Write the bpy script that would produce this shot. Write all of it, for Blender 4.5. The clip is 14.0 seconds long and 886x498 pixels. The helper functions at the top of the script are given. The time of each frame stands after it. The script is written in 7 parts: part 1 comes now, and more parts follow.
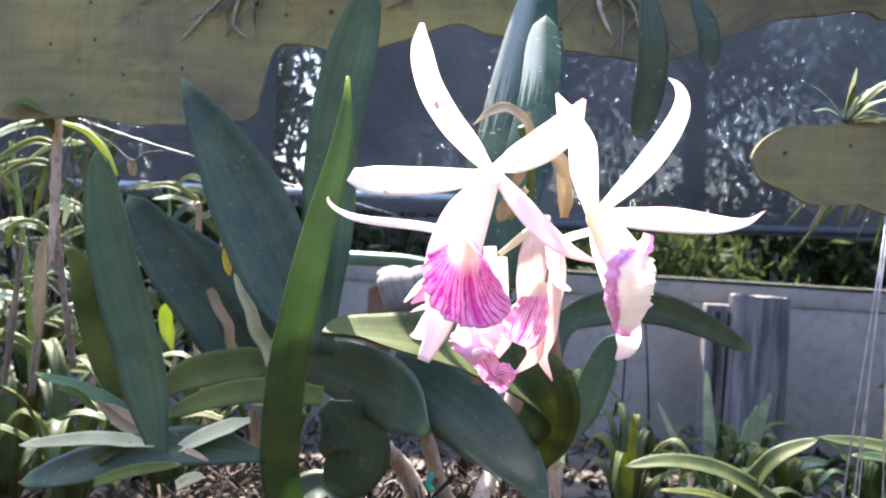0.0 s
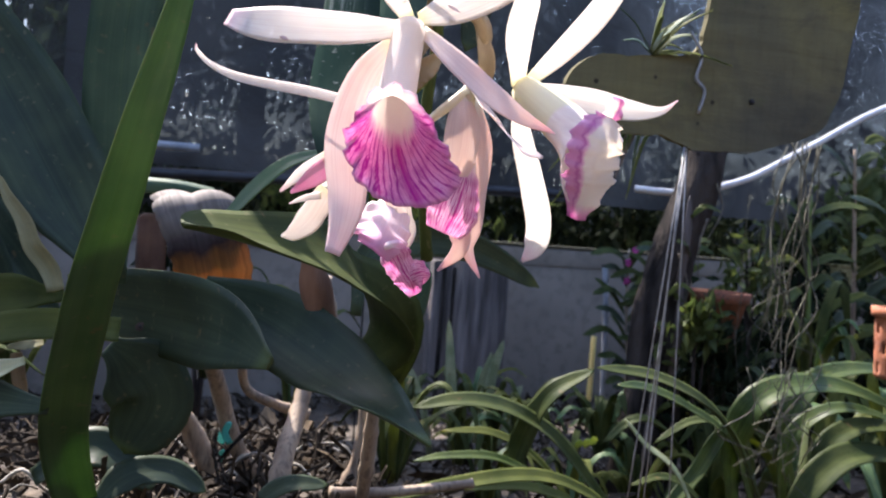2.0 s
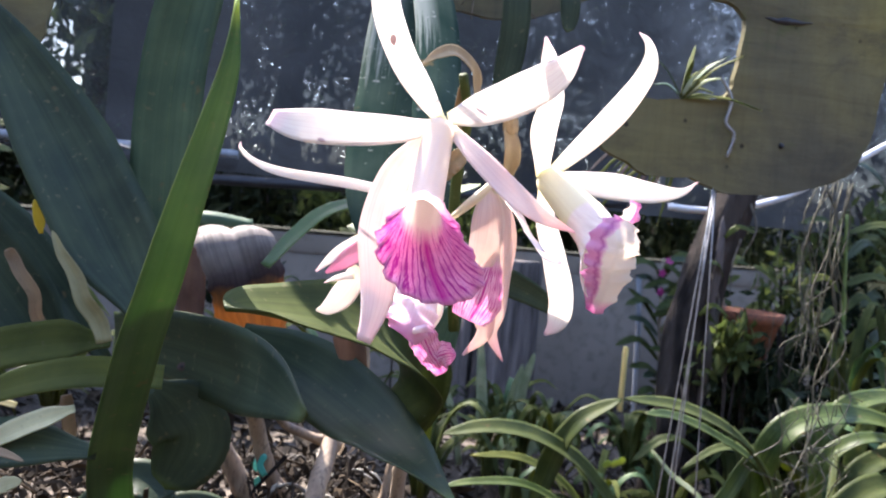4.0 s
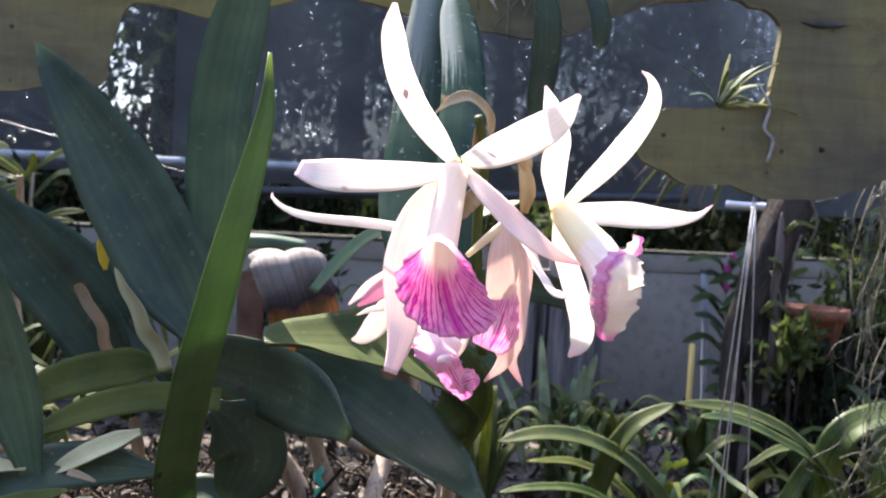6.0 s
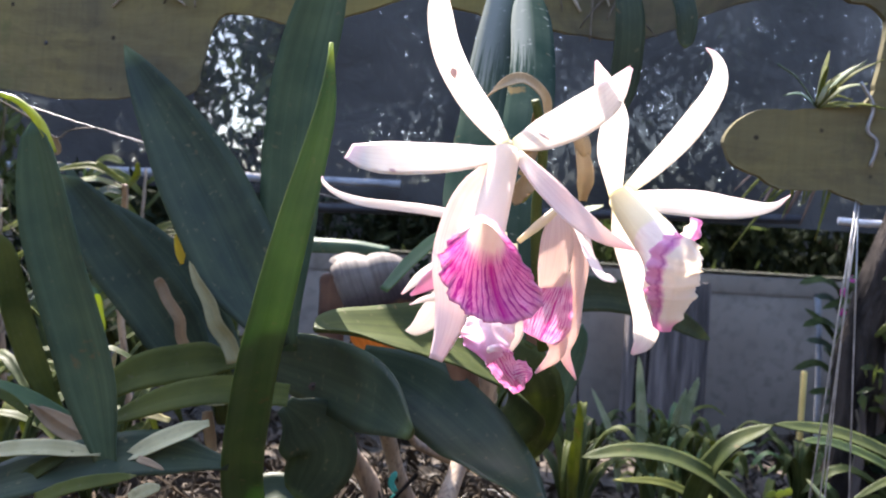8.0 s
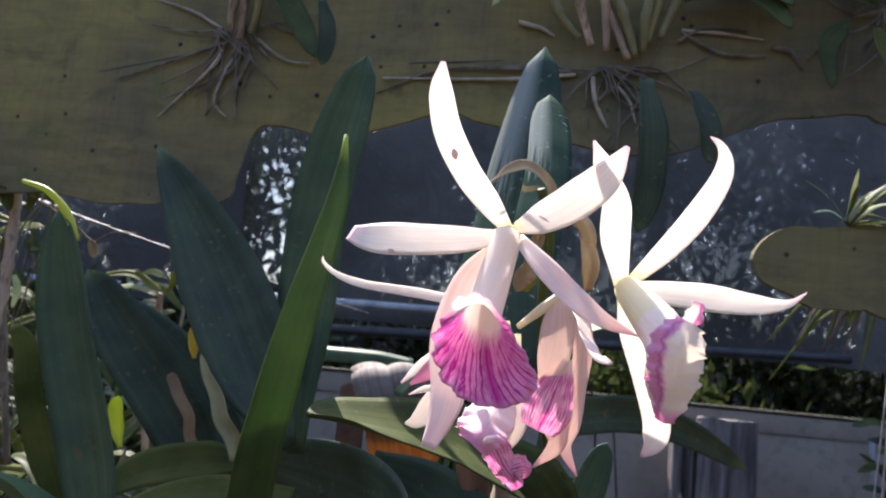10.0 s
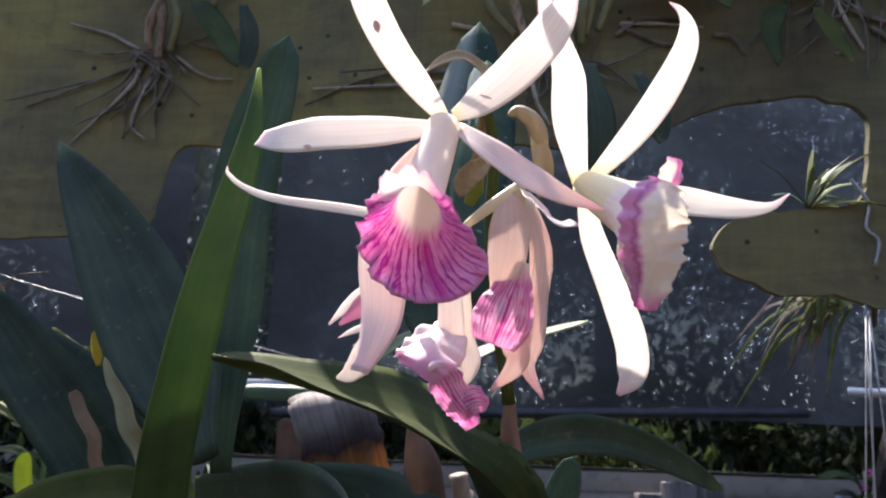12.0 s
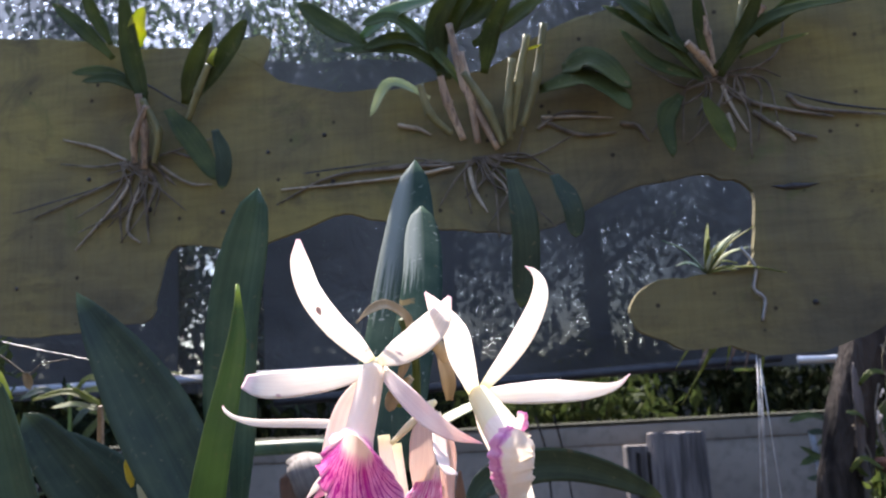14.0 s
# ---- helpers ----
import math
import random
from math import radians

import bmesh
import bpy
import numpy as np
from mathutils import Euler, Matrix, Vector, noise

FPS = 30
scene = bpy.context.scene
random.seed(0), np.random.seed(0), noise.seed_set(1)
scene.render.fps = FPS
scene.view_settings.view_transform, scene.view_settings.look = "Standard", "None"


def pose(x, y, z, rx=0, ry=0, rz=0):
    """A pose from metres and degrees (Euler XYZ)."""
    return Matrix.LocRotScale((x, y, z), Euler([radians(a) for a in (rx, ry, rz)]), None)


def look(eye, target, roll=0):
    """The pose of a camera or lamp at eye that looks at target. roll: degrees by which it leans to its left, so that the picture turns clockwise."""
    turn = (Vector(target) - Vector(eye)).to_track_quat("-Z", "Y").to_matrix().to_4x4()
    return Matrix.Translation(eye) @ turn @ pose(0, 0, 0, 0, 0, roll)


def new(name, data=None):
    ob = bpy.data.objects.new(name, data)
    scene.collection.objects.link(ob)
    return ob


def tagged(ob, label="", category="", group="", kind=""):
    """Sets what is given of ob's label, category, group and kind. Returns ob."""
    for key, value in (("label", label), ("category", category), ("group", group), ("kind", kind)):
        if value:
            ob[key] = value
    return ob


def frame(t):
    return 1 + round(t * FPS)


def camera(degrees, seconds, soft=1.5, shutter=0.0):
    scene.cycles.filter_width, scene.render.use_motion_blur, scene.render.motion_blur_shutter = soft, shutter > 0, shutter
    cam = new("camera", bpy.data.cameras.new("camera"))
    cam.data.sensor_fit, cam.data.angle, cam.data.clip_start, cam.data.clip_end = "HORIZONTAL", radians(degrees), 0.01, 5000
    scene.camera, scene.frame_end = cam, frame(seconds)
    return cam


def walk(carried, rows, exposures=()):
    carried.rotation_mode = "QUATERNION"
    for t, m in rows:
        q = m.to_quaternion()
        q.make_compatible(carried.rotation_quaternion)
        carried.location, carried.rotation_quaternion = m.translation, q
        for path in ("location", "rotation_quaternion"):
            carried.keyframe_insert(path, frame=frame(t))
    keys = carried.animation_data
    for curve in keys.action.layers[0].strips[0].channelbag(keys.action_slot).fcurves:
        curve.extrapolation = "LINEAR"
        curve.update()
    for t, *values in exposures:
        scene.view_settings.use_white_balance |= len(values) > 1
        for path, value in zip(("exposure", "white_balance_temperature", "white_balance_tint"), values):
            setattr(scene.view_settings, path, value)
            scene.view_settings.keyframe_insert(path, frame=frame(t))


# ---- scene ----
cam = camera(54.9, 14.0, soft=2.0)
cam.data.dof.use_dof, cam.data.dof.focus_distance, cam.data.dof.aperture_fstop = True, 0.37, 25.0
# seconds, eye, and the three Euler angles of the camera
PATH = [
    (0.0, 0.0, 0.0, 1.1, 89.36, -3.56, 0.08),
    (0.5, -0.0461, 0.0494, 1.0633, 90.45, -4.3, -8.67),
    (1.0, -0.059, 0.0681, 1.0661, 91.28, -3.28, -17.8),
    (1.5, -0.0672, 0.0757, 1.0599, 90.87, -3.61, -17.67),
    (2.0, -0.0743, 0.0847, 1.0565, 88.46, -4.52, -19.53),
    (2.5, -0.0841, 0.0881, 1.0646, 87.35, -5.12, -19.65),
    (3.0, -0.0888, 0.0817, 1.0713, 87.84, -5.53, -19.2),
    (3.2, -0.0881, 0.0811, 1.0762, 88.02, -5.69, -19.12),
    (5.3, -0.0691, 0.0409, 1.1091, 87.55, -3.45, -13.31),
    (5.5, -0.07, 0.0409, 1.1099, 87.48, -3.31, -13.19),
    (6.0, -0.068, 0.0386, 1.112, 87.67, -3.11, -12.77),
    (6.5, -0.0661, 0.0344, 1.1153, 87.85, -3.0, -12.2),
    (7.0, -0.0613, 0.0392, 1.1114, 88.36, -3.3, -11.41),
    (7.5, -0.0585, 0.0404, 1.1074, 88.86, -3.63, -9.3),
    (8.0, -0.0416, 0.0447, 1.0969, 88.78, -3.64, -5.67),
    (8.2, -0.0327, 0.049, 1.095, 88.76, -3.41, -3.51),
    (10.3, -0.0143, 0.0519, 1.068, 97.96, -5.87, -3.16),
    (10.5, -0.0057, 0.0706, 1.0453, 97.93, -5.73, -3.93),
    (11.0, 0.0114, 0.0988, 1.0054, 100.41, -2.71, -4.34),
    (11.5, 0.0047, 0.1231, 0.994, 103.46, -2.58, -4.31),
    (12.0, -0.0055, 0.1198, 1.0164, 103.9, -2.05, -5.63),
    (12.5, -0.0098, 0.0941, 1.028, 103.78, -1.24, -7.17),
    (13.0, -0.0056, 0.0606, 1.024, 103.47, -0.9, -6.46),
    (13.5, -0.0023, -0.0001, 1.0611, 101.47, -0.01, -5.82),
    (14.0, 0.0131, -0.0333, 1.1133, 100.23, 2.74, -5.26),
]
EXPO = [(0.0, 3.31, 6480, 17), (0.4, 2.83, 6480, 17), (1.0, 2.33, 6480, 17), (1.6, 2.17, 6480, 17), (2.1, 2.14, 6480, 17), (2.6, 2.67, 6480, 17), (8.0, 2.64, 6680, 17), (10.3, 1.99, 6600, 17), (11.0, 2.15, 6600, 17), (12.5, 1.87, 6600, 17), (13.5, 2.11, 6600, 17), (14.0, 2.27, 6600, 17)]

walk(cam, [(t, pose(x, y, z, rx, ry, rz)) for t, x, y, z, rx, ry, rz in PATH], exposures=EXPO)

# ---- world, sun ----
SUN_EL, SUN_AZ = radians(52), radians(-18)   # height, and turn from straight ahead (minus: to the west of it)
world = bpy.data.worlds.new("sky")
scene.world = world
world.use_nodes = True
wn = world.node_tree.nodes
sky = wn.new("ShaderNodeTexSky")
sky.sky_type, sky.sun_disc = "NISHITA", False
sky.sun_elevation, sky.sun_rotation = SUN_EL, SUN_AZ
wn["Background"].inputs["Strength"].default_value = 0.15
world.node_tree.links.new(sky.outputs[0], wn["Background"].inputs["Color"])
sun_dir = Vector((math.sin(SUN_AZ) * math.cos(SUN_EL), math.cos(SUN_AZ) * math.cos(SUN_EL), math.sin(SUN_EL)))
sun = new("sun", bpy.data.lights.new("sun", "SUN"))
sun.data.energy, sun.data.angle, sun.data.color = 3.7, radians(0.55), (1.0, 0.95, 0.87)
sun.matrix_world = look(sun_dir * 30, (0, 0, 0))


# ---- materials ----
def tree(name):
    m = bpy.data.materials.new(name)
    m.use_nodes = True
    nt = m.node_tree
    for n in list(nt.nodes):
        nt.nodes.remove(n)
    out = nt.nodes.new("ShaderNodeOutputMaterial")

    def node(kind, **kw):
        n = nt.nodes.new("ShaderNode" + kind)
        for k, v in kw.items():
            if k in n.inputs:
                n.inputs[k].default_value = v
        return n

    def link(a, b):
        nt.links.new(a, b)
    return m, nt, out, node, link


def ramp(nt, stops):
    r = nt.nodes.new("ShaderNodeValToRGB")
    el = r.color_ramp.elements
    while len(el) < len(stops):
        el.new(0.5)
    for e, (p, c) in zip(el, stops):
        e.position, e.color = p, (*c, 1)
    return r


def mixc(nt, fac, a, b, mode="MIX"):
    n = nt.nodes.new("ShaderNodeMix")
    n.data_type, n.blend_type = "RGBA", mode
    for sock, v in ((n.inputs[0], fac), (n.inputs[6], a), (n.inputs[7], b)):
        if hasattr(v, "is_linked"):
            nt.links.new(v, sock)
        elif isinstance(v, (int, float)):
            sock.default_value = v
        else:
            sock.default_value = (*v, 1)
    return n.outputs[2]


def rough_mat(name, c1, c2, scale=40, rough=0.7, bump=0.3, stretch=(1, 1, 1), c3=None, metal=0.0, fine=6.0, spread=(0.35, 0.65), dist=0.002, island=False, gloss=0.5):
    """Two colours mottled by noise at two scales, with grain as fine relief."""
    m, nt, out, node, link = tree(name)
    tc = nt.nodes.new("ShaderNodeTexCoord")
    mp = nt.nodes.new("ShaderNodeMapping")
    mp.inputs["Scale"].default_value = stretch
    link(tc.outputs["Object"], mp.inputs["Vector"])
    n1, n2 = node("TexNoise", Scale=scale, Detail=5.0), node("TexNoise", Scale=scale * fine, Detail=4.0)
    link(mp.outputs[0], n1.inputs["Vector"])
    link(mp.outputs[0], n2.inputs["Vector"])
    r = ramp(nt, [(spread[0], c1), (spread[1], c2)])
    link(n1.outputs["Fac"], r.inputs[0])
    col = r.outputs[0]
    if c3:
        r2 = ramp(nt, [(0.5, (0, 0, 0)), (0.68, (1, 1, 1))])
        link(n2.outputs["Fac"], r2.inputs[0])
        col = mixc(nt, r2.outputs[0], col, c3)
    if island:
        info = nt.nodes.new("ShaderNodeNewGeometry")
        r3 = ramp(nt, [(0.0, (0.35, 0.35, 0.37)), (0.6, (0.9, 0.9, 0.9)), (0.85, (1.3, 1.25, 1.2)), (1.0, (2.2, 2.05, 1.8))])
        link(info.outputs["Random Per Island"], r3.inputs[0])
    else:
        info = nt.nodes.new("ShaderNodeObjectInfo")
        r3 = ramp(nt, [(0.0, (0.8, 0.8, 0.8)), (1.0, (1.15, 1.15, 1.15))])
        link(info.outputs["Random"], r3.inputs[0])
    col = mixc(nt, 1.0, col, r3.outputs[0], "MULTIPLY")
    p = node("BsdfPrincipled", Roughness=rough, Metallic=metal)
    p.inputs["Specular IOR Level"].default_value = gloss
    link(col, p.inputs["Base Color"])
    b = node("Bump", Strength=bump, Distance=dist)
    link(n2.outputs["Fac"], b.inputs["Height"])
    link(b.outputs[0], p.inputs["Normal"])
    link(p.outputs[0], out.inputs[0])
    return m


def slab_mat():
    """Old shaded timber: olive and grey-brown in patches, fine grain along it, damp black stains, pores and scratches."""
    m, nt, out, node, link = tree("weathered_slab")
    tc = nt.nodes.new("ShaderNodeTexCoord")

    def field(scale, stretch=(1, 1, 1), detail=5.0, twist=0.0, rough=0.55):
        mp = nt.nodes.new("ShaderNodeMapping")
        mp.inputs["Scale"].default_value = stretch
        link(tc.outputs["Object"], mp.inputs["Vector"])
        n = node("TexNoise", Scale=scale, Detail=detail, Distortion=twist, Roughness=rough)
        link(mp.outputs[0], n.inputs["Vector"])
        return n.outputs["Fac"]
    patch, stain, moss = field(4.5, twist=0.6), field(8.0, (1, 1, 1.5), 8.0, 0.8, 0.68), field(13.0, (1, 1, 1), 6.0, 0.5, 0.7)
    grain, scratch = field(10.0, (1, 1, 7), 6.0, 0.5, 0.65), field(40.0, (5, 1, 0.5), 3.0)
    r = ramp(nt, [(0.34, (0.096, 0.088, 0.058)), (0.50, (0.150, 0.132, 0.066)), (0.66, (0.205, 0.176, 0.066))])
    link(patch, r.inputs[0])
    g = ramp(nt, [(0.36, (0.84, 0.84, 0.86)), (0.55, (1, 1, 1)), (0.72, (1.10, 1.09, 1.06))])
    link(grain, g.inputs[0])
    col = mixc(nt, 1.0, r.outputs[0], g.outputs[0], "MULTIPLY")
    sc = ramp(nt, [(0.30, (0.88, 0.88, 0.90)), (0.46, (1, 1, 1)), (0.74, (1.08, 1.08, 1.07))])
    link(scratch, sc.inputs[0])
    col = mixc(nt, 0.8, col, sc.outputs[0], "MULTIPLY")
    st = ramp(nt, [(0.54, (0, 0, 0)), (0.70, (0.62, 0.62, 0.62))])
    link(stain, st.inputs[0])
    col = mixc(nt, st.outputs[0], col, (0.045, 0.043, 0.038))
    ms = ramp(nt, [(0.57, (0, 0, 0)), (0.70, (0.65, 0.65, 0.65))])
    link(moss, ms.inputs[0])
    col = mixc(nt, ms.outputs[0], col, (0.085, 0.105, 0.040))
    pores = node("TexVoronoi", Scale=34.0, Randomness=1.0)
    link(tc.outputs["Object"], pores.inputs["Vector"])
    pr = ramp(nt, [(0.05, (0.9, 0.9, 0.9)), (0.10, (0, 0, 0))])
    link(pores.outputs["Distance"], pr.inputs[0])
    col = mixc(nt, pr.outputs[0], col, (0.022, 0.019, 0.015))
    p = node("BsdfPrincipled", Roughness=0.92)
    p.inputs["Specular IOR Level"].default_value = 0.2
    link(col, p.inputs["Base Color"])
    b = node("Bump", Strength=0.35, Distance=0.002)
    link(grain, b.inputs["Height"])
    b2 = node("Bump", Strength=0.5, Distance=0.004)
    link(stain, b2.inputs["Height"])
    link(b.outputs[0], b2.inputs["Normal"])
    link(b2.outputs[0], p.inputs["Normal"])
    link(p.outputs[0], out.inputs[0])
    return m


def leaf_mat(name, c1, c2, edge=None, glow=0.35, rough=0.38, dust=None, gloss=0.35, brown=(0.16, 0.11, 0.05), lit_film=None, ribbed=0.0):
    """A leaf: two greens in blotches, faint streaks along the blade, a midrib, scars, and light that passes through it."""
    m, nt, out, node, link = tree(name)
    uv = nt.nodes.new("ShaderNodeUVMap")
    tc = nt.nodes.new("ShaderNodeTexCoord")
    sep = nt.nodes.new("ShaderNodeSeparateXYZ")
    link(uv.outputs[0], sep.inputs[0])
    n1 = node("TexNoise", Scale=28.0, Detail=5.0)
    link(tc.outputs["Object"], n1.inputs["Vector"])
    r = ramp(nt, [(0.35, c1), (0.66, c2)])
    link(n1.outputs["Fac"], r.inputs[0])
    col = r.outputs[0]
    # ribbed deepens the streaks: veins, and folds' light and dark put into the colour
    mp = nt.nodes.new("ShaderNodeMapping")
    mp.inputs["Scale"].default_value = (8 + 30 * ribbed, 0.8, 1)
    link(uv.outputs[0], mp.inputs["Vector"])
    w = node("TexNoise", Scale=1.0, Detail=4.0, Distortion=0.4)
    link(mp.outputs[0], w.inputs["Vector"])
    streak = ramp(nt, [(0.32, tuple(v - ribbed for v in (0.90, 0.92, 0.92))), (0.68, tuple(v + ribbed for v in (1.06, 1.05, 1.0)))])
    link(w.outputs["Fac"], streak.inputs[0])
    col = mixc(nt, 1.0, col, streak.outputs[0], "MULTIPLY")
    rib = ramp(nt, [(0.465, (1, 1, 1)), (0.49, (0.78, 0.80, 0.78)), (0.5, (1.35, 1.3, 1.1)), (0.51, (0.78, 0.80, 0.78)), (0.535, (1, 1, 1))])
    link(sep.outputs[0], rib.inputs[0])
    col = mixc(nt, 0.7, col, rib.outputs[0], "MULTIPLY")
    if edge:
        # a pale tip, and thin pale margins
        e = ramp(nt, [(0.93, (0, 0, 0)), (0.985, (1, 1, 1))])
        link(sep.outputs[1], e.inputs[0])
        col = mixc(nt, e.outputs[0], col, edge)
        e2 = ramp(nt, [(0.0, (0.3, 0.3, 0.3)), (0.02, (0, 0, 0)), (0.98, (0, 0, 0)), (1.0, (0.3, 0.3, 0.3))])
        link(sep.outputs[0], e2.inputs[0])
        col = mixc(nt, e2.outputs[0], col, edge)
    # dust in specks, and a few brown scars
    sp = node("TexNoise", Scale=190.0, Detail=3.0)
    link(tc.outputs["Object"], sp.inputs["Vector"])
    spr = ramp(nt, [(0.64, (0, 0, 0)), (0.74, (0.45, 0.45, 0.45))])
    link(sp.outputs["Fac"], spr.inputs[0])
    col = mixc(nt, spr.outputs[0], col, dust or (0.17, 0.15, 0.08))
    sc = node("TexNoise", Scale=46.0, Detail=3.0, Roughness=0.65)
    link(tc.outputs["Object"], sc.inputs["Vector"])
    scr = ramp(nt, [(0.67, (0, 0, 0)), (0.74, (0.7, 0.7, 0.7))])
    link(sc.outputs["Fac"], scr.inputs[0])
    col = mixc(nt, scr.outputs[0], col, brown)
    if lit_film:
        # pale dust along one side of the upper half, sunlight put into its colour
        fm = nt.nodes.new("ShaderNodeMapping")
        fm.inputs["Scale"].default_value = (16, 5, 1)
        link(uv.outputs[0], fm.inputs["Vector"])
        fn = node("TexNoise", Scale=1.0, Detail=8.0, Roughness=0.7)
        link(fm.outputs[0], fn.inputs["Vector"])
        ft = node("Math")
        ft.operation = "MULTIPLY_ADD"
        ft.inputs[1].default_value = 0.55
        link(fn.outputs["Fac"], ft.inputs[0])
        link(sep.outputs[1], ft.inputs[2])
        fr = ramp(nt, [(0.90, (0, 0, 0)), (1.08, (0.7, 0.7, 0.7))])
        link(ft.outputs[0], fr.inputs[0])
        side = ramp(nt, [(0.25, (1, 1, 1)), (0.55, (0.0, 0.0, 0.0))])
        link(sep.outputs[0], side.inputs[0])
        col = mixc(nt, mixc(nt, 1.0, fr.outputs[0], side.outputs[0], "MULTIPLY"), col, lit_film)
    p = node("BsdfPrincipled")
    p.inputs["Specular IOR Level"].default_value = gloss
    rr = ramp(nt, [(0.3, (rough - 0.06,) * 3), (0.7, (rough + 0.16,) * 3)])
    link(n1.outputs["Fac"], rr.inputs[0])
    link(rr.outputs[0], p.inputs["Roughness"])
    link(col, p.inputs["Base Color"])
    tr = node("BsdfTranslucent")
    hue = node("HueSaturation", Saturation=1.1, Value=1.9)
    link(col, hue.inputs["Color"])
    link(hue.outputs[0], tr.inputs["Color"])
    mx = node("MixShader", Fac=glow)
    link(p.outputs[0], mx.inputs[1])
    link(tr.outputs[0], mx.inputs[2])
    b = node("Bump", Strength=0.10, Distance=0.0008)
    link(w.outputs["Fac"], b.inputs["Height"])
    link(b.outputs[0], p.inputs["Normal"])
    link(mx.outputs[0], out.inputs[0])
    return m


def petal_mat(name, c1, c2, glow=0.5, pink=(0.88, 0.56, 0.64), tip=0.25, flush=0.80):
    """A white petal with a pink flush, faint veins along it, and light passing through."""
    m, nt, out, node, link = tree(name)
    uv = nt.nodes.new("ShaderNodeUVMap")
    tc = nt.nodes.new("ShaderNodeTexCoord")
    sep = nt.nodes.new("ShaderNodeSeparateXYZ")
    link(uv.outputs[0], sep.inputs[0])
    n1 = node("TexNoise", Scale=55.0, Detail=3.0)
    link(tc.outputs["Object"], n1.inputs["Vector"])
    r = ramp(nt, [(0.3, c1), (0.7, c2)])
    link(n1.outputs["Fac"], r.inputs[0])
    mp = nt.nodes.new("ShaderNodeMapping")
    mp.inputs["Scale"].default_value = (26, 1.6, 1)
    link(uv.outputs[0], mp.inputs["Vector"])
    w = node("TexNoise", Scale=1.0, Detail=3.0)
    link(mp.outputs[0], w.inputs["Vector"])
    dark = ramp(nt, [(0.3, (0.90, 0.86, 0.87)), (0.6, (1, 1, 1))])
    link(w.outputs["Fac"], dark.inputs[0])
    col = mixc(nt, 1.0, r.outputs[0], dark.outputs[0], "MULTIPLY")
    e = ramp(nt, [(flush, (0, 0, 0)), (1.0, (tip, tip, tip))])
    link(sep.outputs[1], e.inputs[0])
    col = mixc(nt, e.outputs[0], col, pink)
    foot = ramp(nt, [(0.0, (0.55, 0.55, 0.55)), (0.10, (0, 0, 0))])
    link(sep.outputs[1], foot.inputs[0])
    col = mixc(nt, foot.outputs[0], col, (0.78, 0.76, 0.42))
    sc = node("TexNoise", Scale=75.0, Detail=4.0, Roughness=0.7)
    link(tc.outputs["Object"], sc.inputs["Vector"])
    scr = ramp(nt, [(0.72, (0, 0, 0)), (0.77, (0.45, 0.45, 0.45))])
    link(sc.outputs["Fac"], scr.inputs[0])
    col = mixc(nt, scr.outputs[0], col, (0.60, 0.52, 0.46))
    p = node("BsdfPrincipled", Roughness=0.5)
    link(col, p.inputs["Base Color"])
    tr = node("BsdfTranslucent")
    link(col, tr.inputs["Color"])
    mx = node("MixShader", Fac=glow)
    link(p.outputs[0], mx.inputs[1])
    link(tr.outputs[0], mx.inputs[2])
    b = node("Bump", Strength=0.2, Distance=0.0005)
    link(w.outputs["Fac"], b.inputs["Height"])
    link(b.outputs[0], p.inputs["Normal"])
    link(mx.outputs[0], out.inputs[0])
    return m


